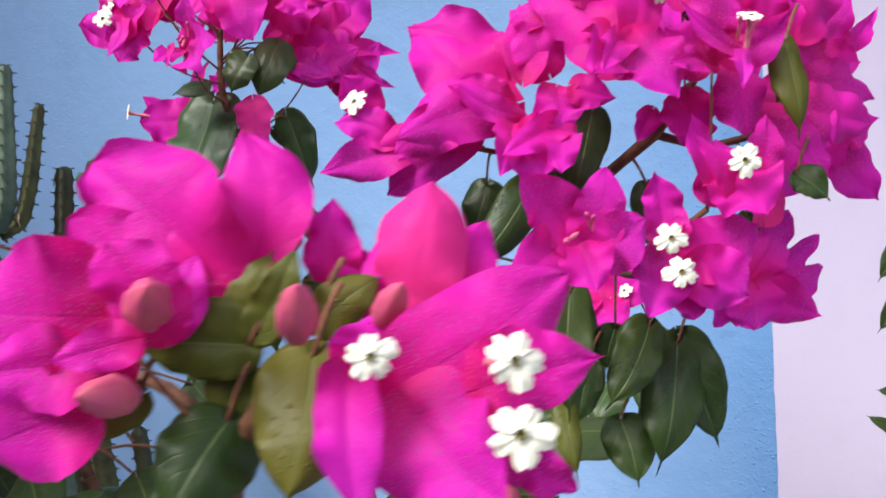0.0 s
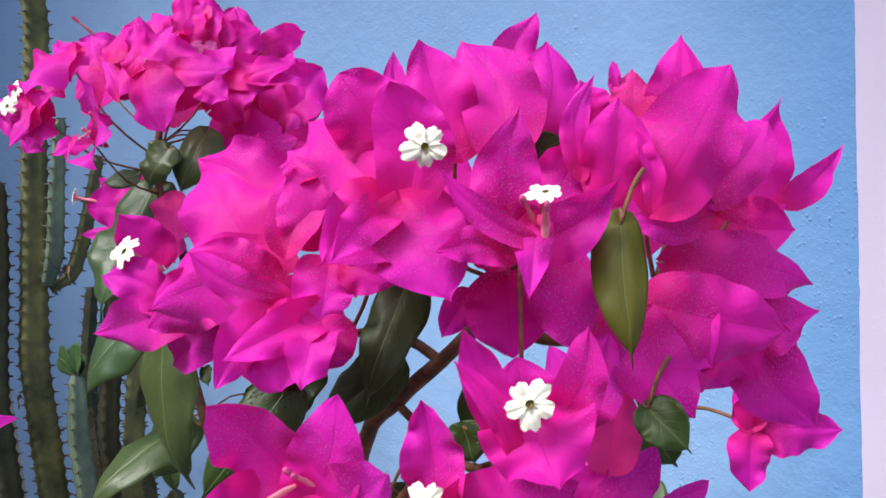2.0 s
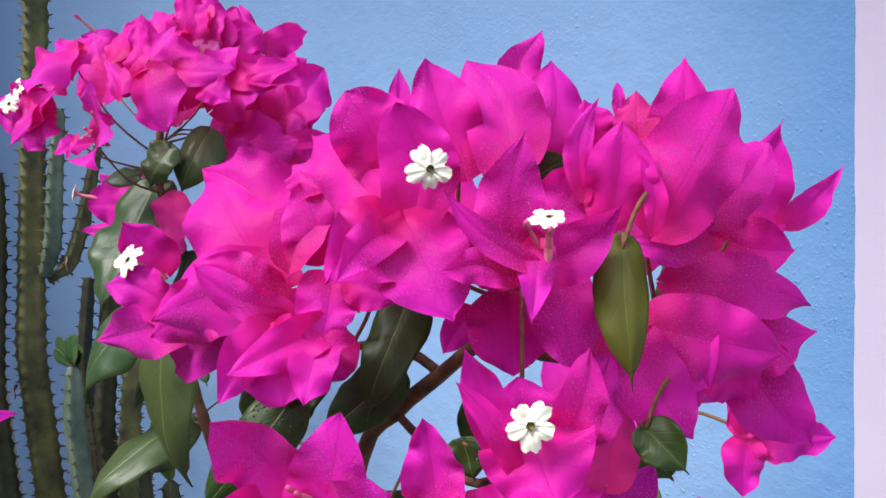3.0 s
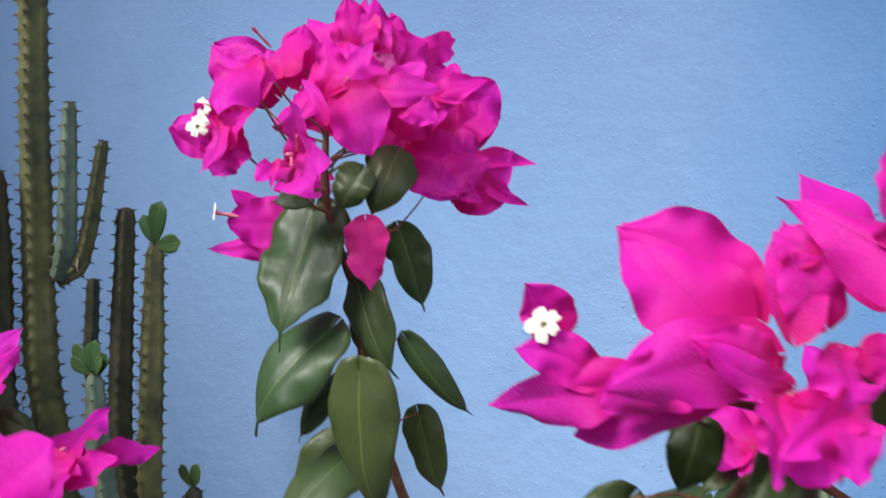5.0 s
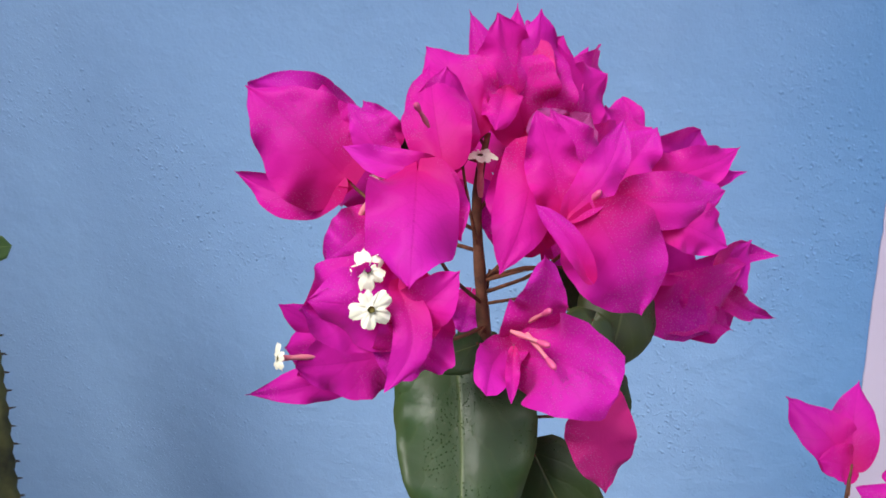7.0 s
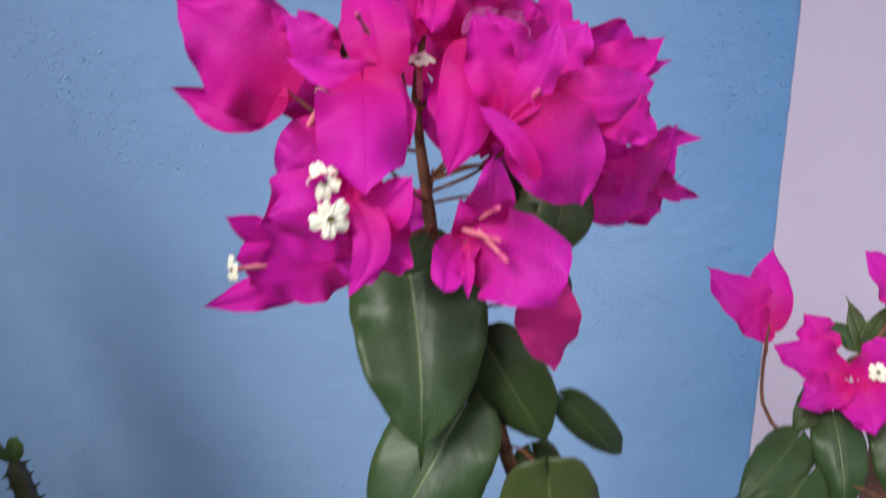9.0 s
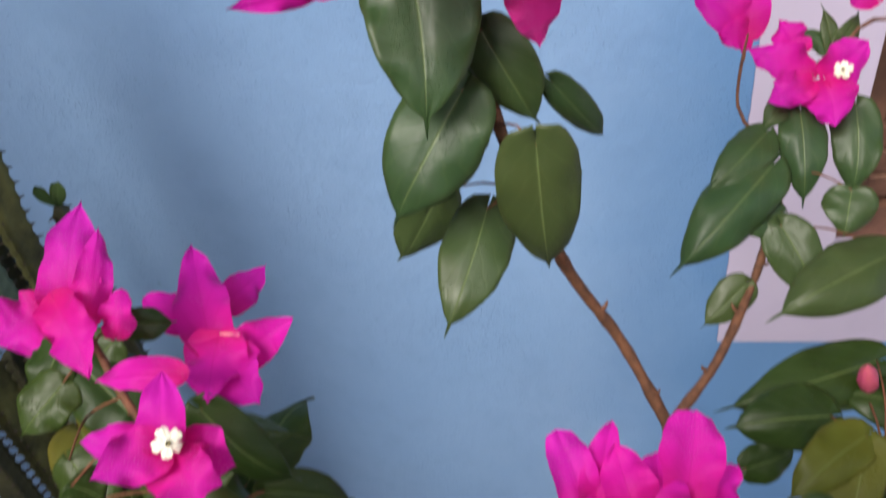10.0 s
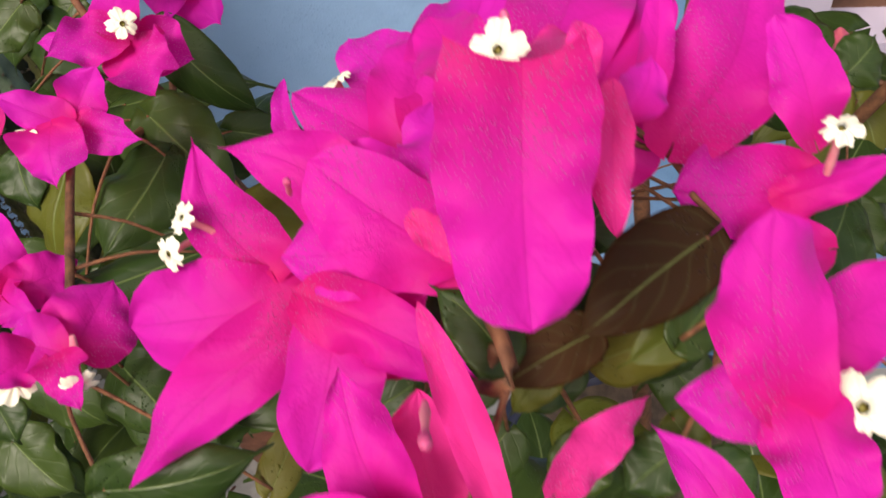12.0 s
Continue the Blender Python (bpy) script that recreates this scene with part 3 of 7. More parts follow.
branch([(-0.0929, 0.3261, 1.5408), (-0.0825, 0.2870, 1.5372), (-0.0629, 0.2888, 1.5346), (-0.0499, 0.3147, 1.5254)], [0.0015, 0.0013, 0.0012, 0.0010])
branch([(-0.2666, 0.3522, 1.1588), (-0.4470, 0.2769, 1.3543), (-0.4790, 0.2871, 1.3787), (-0.4847, 0.2699, 1.4610), (-0.4895, 0.2635, 1.4898), (-0.5098, 0.2805, 1.5001), (-0.5278, 0.3017, 1.5200)], [0.0042, 0.0038, 0.0034, 0.0026, 0.0022, 0.0017, 0.0012])
branch([(-0.4847, 0.2699, 1.4610), (-0.4849, 0.2922, 1.4787), (-0.4820, 0.3114, 1.4961)], [0.0020, 0.0016, 0.0012])
branch([(-0.4847, 0.2699, 1.4610), (-0.4837, 0.2214, 1.4886), (-0.4846, 0.2067, 1.5102), (-0.4529, 0.1149, 1.5145), (-0.4836, 0.1385, 1.5102)], [0.0020, 0.0018, 0.0015, 0.0013, 0.0010])
branch([(-0.2666, 0.3522, 1.1588), (-0.2966, 0.2522, 1.2788), (-0.3036, 0.2081, 1.4980), (-0.3407, 0.1391, 1.5640), (-0.3248, 0.0794, 1.5847), (-0.3630, 0.1141, 1.5451)], [0.0038, 0.0034, 0.0026, 0.0019, 0.0015, 0.0010])
branch([(-0.3407, 0.1391, 1.5640), (-0.3198, 0.1291, 1.5977), (-0.2957, 0.1364, 1.5800), (-0.2655, 0.1050, 1.5482), (-0.2708, 0.0735, 1.5763)], [0.0012, 0.0010, 0.0008, 0.0007, 0.0006])
branch([(-0.3036, 0.2081, 1.4980), (-0.3075, 0.2209, 1.5097)], [0.0020, 0.0012])
branch([(-0.2966, 0.2522, 1.2788), (-0.1500, 0.1300, 1.4500), (-0.0964, 0.0928, 1.5490), (-0.0793, 0.1037, 1.5565), (-0.0604, 0.1055, 1.5584), (-0.0472, 0.0995, 1.5595)], [0.0040, 0.0034, 0.0026, 0.0022, 0.0017, 0.0012])
branch([(-0.0964, 0.0928, 1.5490), (-0.1245, 0.1050, 1.5538), (-0.1395, 0.1026, 1.5588)], [0.0018, 0.0014, 0.001])
branch([(-0.0793, 0.1037, 1.5565), (-0.1055, 0.1226, 1.5659)], [0.0016, 0.001])
stalk("a1", (-0.3906, 0.4478, 1.6504), (-0.4412, 0.4493, 1.6790))
stalk("a2", (-0.3909, 0.4501, 1.6569), (-0.4097, 0.4274, 1.6905))
stalk("a3", (-0.3906, 0.4478, 1.6504), (-0.3939, 0.4401, 1.6918))
stalk("a4", (-0.3891, 0.4434, 1.6315), (-0.4030, 0.4021, 1.6904))
stalk("a5", (-0.3883, 0.4420, 1.6234), (-0.4014, 0.3781, 1.6635))
stalk("a6", (-0.3822, 0.4432, 1.5862), (-0.4473, 0.4754, 1.5869))
stalk("a7", (-0.3891, 0.4434, 1.6315), (-0.3878, 0.4520, 1.6416))
stalk("a8", (-0.3913, 0.4524, 1.6635), (-0.3758, 0.4757, 1.6934))
stalk("a9", (-0.3894, 0.4441, 1.6356), (-0.3440, 0.4278, 1.6773))
stalk("a10", (-0.3822, 0.4432, 1.5862), (-0.3221, 0.4550, 1.6310))
stalk("a11", (-0.3871, 0.4399, 1.6111), (-0.3698, 0.3901, 1.6442))
stalk("a12", (-0.3822, 0.4432, 1.5862), (-0.3475, 0.4196, 1.6118))
stalk("a13", (-0.3898, 0.4448, 1.6397), (-0.3567, 0.4845, 1.6642))
stalk("a14", (-0.3898, 0.4448, 1.6397), (-0.3564, 0.4685, 1.6813))
stalk("b1", (-0.0615, 0.3176, 1.5968), (-0.0713, 0.2900, 1.6213))
stalk("b2", (-0.0785, 0.3193, 1.6119), (-0.0721, 0.3151, 1.6350))
stalk("b2b", (-0.0638, 0.3311, 1.5789), (-0.0630, 0.3334, 1.6386))
stalk("b3", (-0.0516, 0.3057, 1.5563), (-0.0475, 0.3057, 1.6084))
stalk("b4", (-0.0316, 0.3485, 1.5900), (-0.0306, 0.3388, 1.6231))
stalk("b5", (-0.0318, 0.3473, 1.5878), (-0.0193, 0.3763, 1.6089))
stalk("b6", (-0.0360, 0.3429, 1.5820), (-0.0237, 0.3472, 1.5845))
stalk("b7", (-0.0532, 0.3083, 1.5277), (-0.0402, 0.2989, 1.5622))
stalk("b8", (-0.1378, 0.3021, 1.5836), (-0.1402, 0.2914, 1.5980))
stalk("b8b", (-0.1145, 0.3114, 1.5799), (-0.1057, 0.2895, 1.6014))
stalk("b9", (-0.0825, 0.2870, 1.5372), (-0.0857, 0.2603, 1.5526))
stalk("b10", (-0.0613, 0.2921, 1.5334), (-0.0583, 0.2821, 1.5432))
stalk("b11", (-0.0499, 0.3147, 1.5254), (-0.0391, 0.3199, 1.5270))
stalk("c1", (-0.2188, 0.6057, 1.4413), (-0.2152, 0.6207, 1.4516))
stalk("c2", (-0.1892, 0.5727, 1.4274), (-0.1825, 0.5741, 1.4494))
stalk("c3", (-0.1003, 0.6033, 1.4591), (-0.1030, 0.6020, 1.4621))
stalk("d1", (-0.4889, 0.2643, 1.4862), (-0.4782, 0.2544, 1.5172))
stalk("d2", (-0.4834, 0.3018, 1.4874), (-0.4863, 0.3242, 1.4906))
stalk("d3", (-0.5211, 0.2938, 1.5125), (-0.5256, 0.2971, 1.5359))
stalk("d4", (-0.4841, 0.2140, 1.4994), (-0.4855, 0.2026, 1.5204))
stalk("d5", (-0.4529, 0.1149, 1.5145), (-0.4456, 0.1121, 1.5301))
stalk("d6", (-0.4836, 0.1385, 1.5102), (-0.4804, 0.1390, 1.5161))
stalk("e1", (-0.3051, 0.2129, 1.5024), (-0.3104, 0.2255, 1.5179))
stalk("e2", (-0.2957, 0.1364, 1.5800), (-0.3070, 0.1338, 1.5907))
stalk("e3", (-0.3250, 0.1316, 1.5893), (-0.3193, 0.1076, 1.6233))
stalk("e6", (-0.2678, 0.0885, 1.5617), (-0.2877, 0.0654, 1.6080))
stalk("e4", (-0.3361, 0.1478, 1.5557), (-0.3516, 0.1461, 1.5706))
stalk("e8", (-0.3288, 0.0943, 1.5795), (-0.3149, 0.0997, 1.6358))
stalk("e5", (-0.3347, 0.1167, 1.5718), (-0.3531, 0.1049, 1.5782))
stalk("e7", (-0.3248, 0.0794, 1.5847), (-0.3318, 0.0590, 1.5756))
stalk("e6b", (-0.2708, 0.0735, 1.5763), (-0.2851, 0.0634, 1.6152))
stalk("e9", (-0.2957, 0.1364, 1.5800), (-0.2695, 0.1252, 1.5809))
stalk("f1", (-0.0538, 0.1025, 1.5589), (-0.0596, 0.0991, 1.5595))
stalk("f2", (-0.0675, 0.1048, 1.5577), (-0.0750, 0.1175, 1.5716))
stalk("f4", (-0.0964, 0.0928, 1.5490), (-0.1077, 0.0813, 1.5722))
stalk("f3", (-0.0900, 0.0969, 1.5518), (-0.1007, 0.1009, 1.5786))
stalk("b1b", (-0.1145, 0.3114, 1.5799), (-0.0781, 0.2928, 1.6264))
bract("a1", (-0.4382, 0.4476, 1.6777), (-0.4732, 0.4506, 1.7109), (0.0133, 0.0088, 0.0133), 0.08, -0.1, 0.06, "pointed")
bract("a1", (-0.4403, 0.4507, 1.6811), (-0.4521, 0.4585, 1.7057), (0.0111, 0.0045, 0.0039), 0.06, 0.1)
bract("a1", (-0.4408, 0.4458, 1.6749), (-0.4845, 0.4543, 1.6778), (0.0010, 0.0034, 0.0078), -0.08, 0.2, -0.12)
bract("a1", (-0.4455, 0.4532, 1.6824), (-0.4503, 0.4626, 1.7090), (0.0093, 0.0027, 0.0007), 0.05, 0.1)
bract("a2", (-0.4164, 0.4295, 1.6872), (-0.4307, 0.4363, 1.7082), (0.0057, 0.0027, 0.0030), 0.06, 0.2, 0, "pointed")
bract("a2", (-0.4190, 0.4475, 1.6896), (-0.4298, 0.4508, 1.7049), (0.0051, 0.0026, 0.0030), 0.05, 0.1)
bract("a2", (-0.3936, 0.4052, 1.6947), (-0.4229, 0.4058, 1.7016), (0.0010, 0.0020, 0.0044), 0.1, 0.3, -0.1)
bract("a3", (-0.3963, 0.4251, 1.6907), (-0.4059, 0.4530, 1.7169), (0.0107, 0.0031, 0.0007), 0.08, -0.15)
bract("a3", (-0.3914, 0.4550, 1.6929), (-0.4098, 0.4666, 1.7202), (0.0104, 0.0048, 0.0052), 0.06, 0.1, 0.05)
bract("a4", (-0.4139, 0.4018, 1.6801), (-0.4271, 0.3918, 1.6696), (-0.0057, 0.0010, 0.0063), 0.08, -0.1)
bract("a4", (-0.3982, 0.4000, 1.6957), (-0.3946, 0.3694, 1.6724), (-0.0135, -0.0028, 0.0020), 0.1, -0.15)
bract("a4", (-0.3970, 0.4046, 1.6953), (-0.3841, 0.3909, 1.6776), (-0.0077, -0.0033, -0.0031), 0.08, -0.1, 0.05)
bract("a5", (-0.4054, 0.3883, 1.6602), (-0.4275, 0.3667, 1.6652), (-0.0021, 0.0048, 0.0132), 0.06, 0.1, -0.05)
bract("a5", (-0.3994, 0.3746, 1.6693), (-0.4018, 0.3605, 1.6438), (-0.0056, -0.0010, 0.0011), 0.06, 0.3, -0.2)
bract("a5", (-0.3994, 0.3713, 1.6610), (-0.3824, 0.3796, 1.6732), (0.0047, -0.0011, -0.0058), 0.06, 0.2, 0.05)
bract("a6", (-0.4473, 0.4754, 1.5869), (-0.4744, 0.4546, 1.6221), (0.0041, 0.0035, 0.0060), 0.06, 0.1)
bract("a6", (-0.4473, 0.4754, 1.5869), (-0.4729, 0.4495, 1.6056), (0.0018, 0.0055, 0.0125), 0.06, 0.05)
bract("a6", (-0.4473, 0.4754, 1.5869), (-0.4915, 0.4460, 1.5844), (-0.0027, 0.0028, 0.0088), 0.06, 0.1, -0.06, "pointed")
bract("a8", (-0.3808, 0.4672, 1.6887), (-0.3796, 0.4847, 1.7316), (0.0097, 0.0021, -0.0011), 0.05, 0.2, 0, "pointed")
bract("a8", (-0.3827, 0.4726, 1.6895), (-0.3974, 0.4847, 1.7294), (0.0081, 0.0030, 0.0021), 0.05, 0.2, 0, "pointed")
bract("a8", (-0.3765, 0.4733, 1.6872), (-0.3679, 0.4844, 1.7203), (0.0123, 0.0017, -0.0039), 0.06, 0.1, 0.15)
bract("a8", (-0.3716, 0.4687, 1.6863), (-0.3527, 0.5023, 1.6968), (0.0079, -0.0017, -0.0095), 0.06, 0.1, 0.1)
bract("a8", (-0.3813, 0.4641, 1.7062), (-0.3836, 0.4496, 1.6938), (-0.0062, -0.0008, 0.0020), 0.06, 0.1)
bract("a8", (-0.3648, 0.5114, 1.6914), (-0.3589, 0.5458, 1.7043), (0.0047, 0.0003, -0.0023), 0.05, 0.2, 0, "pointed")
bract("a8", (-0.3728, 0.4723, 1.7044), (-0.3711, 0.4779, 1.7228), (0.0060, 0.0012, -0.0010), 0.05, 0.2, 0, "fresh")
bract("a9", (-0.3697, 0.4302, 1.6941), (-0.3749, 0.4008, 1.6630), (-0.0093, -0.0014, 0.0026), 0.1, -0.15, -0.05)
bract("a9", (-0.3574, 0.4153, 1.6793), (-0.3660, 0.4243, 1.7075), (0.0083, 0.0028, 0.0016), 0.06, 0.1)
bract("a9", (-0.3548, 0.4105, 1.6795), (-0.3397, 0.4296, 1.7033), (0.0054, 0.0001, -0.0033), 0.06, 0.15, 0.1)
bract("a9", (-0.3481, 0.3945, 1.6657), (-0.3636, 0.3987, 1.6863), (0.0028, 0.0015, 0.0018), 0.06, 0.4, 0.1)
bract("a9", (-0.3471, 0.4115, 1.6797), (-0.3333, 0.4106, 1.6463), (-0.0143, -0.0058, -0.0051), 0.1, -0.1)
bract("a9", (-0.3387, 0.4248, 1.6797), (-0.3075, 0.4388, 1.6776), (0.0008, -0.0032, -0.0085), 0.08, 0.05, 0.1)
bract("a9", (-0.3347, 0.4573, 1.6752), (-0.2999, 0.4797, 1.6803), (0.0029, -0.0026, -0.0084), 0.05, 0.15, 0.05, "pointed")
bract("a9", (-0.3217, 0.4597, 1.6726), (-0.2985, 0.4786, 1.6710), (0.0008, -0.0013, -0.0038), -0.05, 0.3, 0, "pointed")
bract("a9", (-0.3242, 0.4275, 1.6714), (-0.3064, 0.4323, 1.6604), (-0.0036, -0.0038, -0.0070), 0.06, 0.1)
bract("a9", (-0.3434, 0.4466, 1.6764), (-0.3300, 0.4629, 1.6915), (0.0065, -0.0003, -0.0051), 0.05, 0.1)
bract("a14", (-0.3461, 0.4886, 1.6721), (-0.3431, 0.5166, 1.6901), (0.0099, 0.0016, -0.0025), 0.06, 0.1, 0.05)
bract("a14", (-0.3632, 0.4595, 1.6856), (-0.3705, 0.4627, 1.6983), (0.0071, 0.0032, 0.0033), 0.05, 0.15, 0, "faded")
bract("a14", (-0.3599, 0.4573, 1.6863), (-0.3524, 0.4665, 1.6959), (0.0055, -0.0002, -0.0040), 0.05, 0.2, 0, "faded")
bract("a10", (-0.3350, 0.4479, 1.6325), (-0.2982, 0.4708, 1.6376), (0.0038, -0.0032, -0.0104), 0.08, 0.1, 0.1)
bract("a10", (-0.3329, 0.4433, 1.6336), (-0.3094, 0.4535, 1.6185), (-0.0036, -0.0043, -0.0084), 0.08, 0.1, -0.05)
bract("a10", (-0.3062, 0.4680, 1.6362), (-0.2833, 0.4974, 1.6307), (0.0015, -0.0017, -0.0052), -0.1, 0.2, -0.1, "pointed")
bract("a10", (-0.3051, 0.4664, 1.6312), (-0.2826, 0.4858, 1.6096), (-0.0022, -0.0021, -0.0036), -0.05, 0.25, 0.1, "pointed")
bract("a10", (-0.3161, 0.4556, 1.6253), (-0.3005, 0.4643, 1.6146), (-0.0019, -0.0023, -0.0045), 0.05, 0.2, 0, "pointed")
bract("a10", (-0.3370, 0.4487, 1.6275), (-0.3166, 0.4534, 1.6397), (0.0046, -0.0018, -0.0075), 0.06, 0.1)
bract("a11", (-0.3700, 0.3958, 1.6446), (-0.3588, 0.3836, 1.6786), (0.0078, 0.0009, -0.0029), 0.08, 0.1, 0.1)
bract("a11", (-0.3703, 0.3931, 1.6436), (-0.3751, 0.3698, 1.6384), (-0.0058, -0.0002, 0.0034), 0.08, 0.1, 0.1)
bract("a11", (-0.3708, 0.3916, 1.6402), (-0.3369, 0.3737, 1.6395), (-0.0043, -0.0061, -0.0123), 0.08, 0.1, -0.08, "broad")
bract("a12", (-0.3475, 0.4196, 1.6118), (-0.3434, 0.4130, 1.5759), (-0.0113, -0.0032, -0.0004), 0.06, 0.1, 0.03, "fresh")
bract("a11", (-0.3682, 0.3800, 1.6484), (-0.3682, 0.3724, 1.6349), (-0.0021, -0.0005, 0.0002), 0.05, 0.3)
bract("a7", (-0.3804, 0.4522, 1.6510), (-0.3924, 0.4636, 1.6734), (0.0063, 0.0025, 0.0022), 0.05, 0.2)
bract("a7", (-0.3951, 0.4519, 1.6322), (-0.3988, 0.4454, 1.6185), (-0.0061, -0.0008, 0.0020), 0.05, 0.2)
bract("b1", (-0.0706, 0.2913, 1.6209), (-0.0720, 0.2907, 1.6518), (0.0079, 0.0063, 0.0005), -0.05, 0.15, 0.12)
bract("b1", (-0.0728, 0.2895, 1.6205), (-0.1209, 0.3074, 1.6452), (0.0062, 0.0062, 0.0069), 0.06, -0.1, 0, "pointed")
bract("b1", (-0.0704, 0.2891, 1.6226), (-0.0552, 0.2865, 1.5984), (-0.0092, -0.0082, -0.0047), 0.08, -0.12)
bract("b1b", (-0.0783, 0.2908, 1.6237), (-0.0802, 0.2687, 1.6094), (-0.0073, -0.0042, 0.0085), 0.08, -0.05, -0.05)
bract("b1b", (-0.0734, 0.2877, 1.6207), (-0.0752, 0.2677, 1.6107), (-0.0031, -0.0017, 0.0044), 0.05, 0.2, 0.1)
bract("b1b", (-0.0827, 0.2997, 1.6349), (-0.0920, 0.2936, 1.6556), (0.0075, 0.0069, 0.0055), 0.06, 0.1)
bract("b2", (-0.0907, 0.3149, 1.6400), (-0.0927, 0.3173, 1.6616), (0.0030, 0.0024, 0.0000), 0.05, 0.2)
bract("b2", (-0.0688, 0.3130, 1.6328), (-0.0807, 0.3142, 1.6629), (0.0067, 0.0058, 0.0025), 0.05, 0.15)
bract("b2", (-0.0567, 0.3173, 1.6322), (-0.0747, 0.3253, 1.6624), (0.0085, 0.0074, 0.0036), 0.06, -0.1, 0.1)
bract("b2b", (-0.0650, 0.3366, 1.6469), (-0.0651, 0.3497, 1.6694), (0.0053, 0.0038, -0.0022), -0.08, 0.3, -0.12)
bract("b2b", (-0.0610, 0.3303, 1.6303), (-0.0590, 0.3440, 1.6611), (0.0086, 0.0062, -0.0032), 0.06, 0.1, 0.12)
bract("b3", (-0.0452, 0.2994, 1.6116), (-0.0394, 0.2982, 1.6434), (0.0068, 0.0052, -0.0012), 0.05, 0.12, -0.12)
bract("b3", (-0.0413, 0.2971, 1.6106), (-0.0202, 0.3089, 1.6255), (0.0035, 0.0016, -0.0064), -0.12, 0.4, 0.1, "pointed")
bract("b3", (-0.0376, 0.2985, 1.6160), (-0.0341, 0.2879, 1.5994), (-0.0036, -0.0027, 0.0007), 0.08, 0.2, 0, "pointed")
bract("b3", (-0.0366, 0.2947, 1.6121), (-0.0528, 0.2827, 1.6306), (0.0015, 0.0017, 0.0024), 0.06, 0.4, -0.05)
bract("b3", (-0.0450, 0.2988, 1.6077), (-0.0580, 0.2851, 1.6105), (0.0001, 0.0009, 0.0047), 0.05, 0.2, 0.12)
bract("b3", (-0.0491, 0.3086, 1.6084), (-0.0627, 0.3004, 1.6226), (0.0050, 0.0054, 0.0079), 0.05, 0.1)
bract("b3", (-0.0461, 0.3149, 1.6153), (-0.0406, 0.3274, 1.6319), (0.0057, 0.0037, -0.0045), 0.05, 0.1)
bract("b3", (-0.0431, 0.3135, 1.6093), (-0.0373, 0.3131, 1.5816), (-0.0070, -0.0058, -0.0014), 0.08, -0.1, 0.05)
bract("b3", (-0.0584, 0.3150, 1.5994), (-0.0565, 0.3125, 1.5776), (-0.0090, -0.0071, 0.0000), 0.06, 0.1)
bract("b3", (-0.0721, 0.3160, 1.5936), (-0.0777, 0.3094, 1.5820), (-0.0034, -0.0021, 0.0028), 0.05, 0.1)
bract("b4", (-0.0383, 0.3228, 1.6253), (-0.0364, 0.3289, 1.6497), (0.0030, 0.0022, -0.0008), 0.05, 0.2, -0.12)
bract("b4", (-0.0324, 0.3250, 1.6184), (-0.0311, 0.3307, 1.6436), (0.0068, 0.0051, -0.0015), 0.08, -0.1)
bract("b4", (-0.0226, 0.3285, 1.6158), (-0.0265, 0.3290, 1.6354), (0.0022, 0.0018, 0.0004), 0.05, 0.3, 0.15)
bract("b4", (-0.0308, 0.3493, 1.6243), (-0.0263, 0.3592, 1.6587), (0.0073, 0.0053, -0.0025), 0.05, 0.1, 0.05)
bract("b4", (-0.0235, 0.3330, 1.6161), (-0.0123, 0.3597, 1.6502), (0.0093, 0.0061, -0.0071), 0.1, -0.12, 0.02)
bract("b4", (-0.0381, 0.3444, 1.6428), (-0.0395, 0.3452, 1.6534), (0.0015, 0.0012, 0.0001), 0.05, 0.2)
bract("b4", (-0.0338, 0.3462, 1.6344), (-0.0353, 0.3480, 1.6509), (0.0054, 0.0043, 0.0000), 0.08, 0.1, 0, "fresh")
bract("b4", (-0.0481, 0.3478, 1.6347), (-0.0513, 0.3479, 1.6494), (0.0054, 0.0045, 0.0011), 0.05, 0.1)
bract("b4", (-0.0152, 0.3463, 1.6108), (-0.0290, 0.3279, 1.6126), (-0.0003, 0.0007, 0.0048), 0.08, -0.1, -0.1)
bract("b4", (-0.0230, 0.3448, 1.6085), (-0.0238, 0.3470, 1.6235), (0.0060, 0.0047, -0.0004), 0.06, 0.1)
bract("b5", (-0.0243, 0.3630, 1.6142), (-0.0121, 0.3838, 1.6332), (0.0053, 0.0031, -0.0063), 0.06, 0.1, 0.05)
bract("b5", (-0.0204, 0.3796, 1.6039), (-0.0112, 0.3935, 1.6398), (0.0081, 0.0056, -0.0043), -0.05, 0.2, 0.05, "pointed")
bract("b5", (-0.0091, 0.3897, 1.6101), (0.0016, 0.4137, 1.6243), (0.0028, 0.0015, -0.0038), -0.1, 0.3, 0.12, "pointed")
bract("b5", (-0.0232, 0.3728, 1.6073), (-0.0038, 0.3822, 1.6024), (-0.0009, -0.0024, -0.0089), 0.1, 0.1, 0.05)
bract("b6", (-0.0270, 0.3475, 1.5980), (-0.0001, 0.3810, 1.5869), (-0.0008, -0.0022, -0.0086), 0.08, 0.05, -0.08)
bract("b6", (-0.0283, 0.3340, 1.5865), (-0.0110, 0.3350, 1.5735), (-0.0060, -0.0064, -0.0090), 0.08, -0.1, -0.1)
bract("b6", (-0.0236, 0.3294, 1.5902), (0.0021, 0.3542, 1.5794), (-0.0014, -0.0031, -0.0106), 0.08, -0.1)
bract("b6", (-0.0158, 0.3634, 1.5799), (0.0020, 0.3813, 1.5795), (0.0010, -0.0010, -0.0096), 0.05, 0.1, 0.1, "pointed")
bract("b6", (-0.0156, 0.3712, 1.5730), (0.0024, 0.3780, 1.5459), (-0.0069, -0.0066, -0.0064), 0.06, 0.1, 0.05)
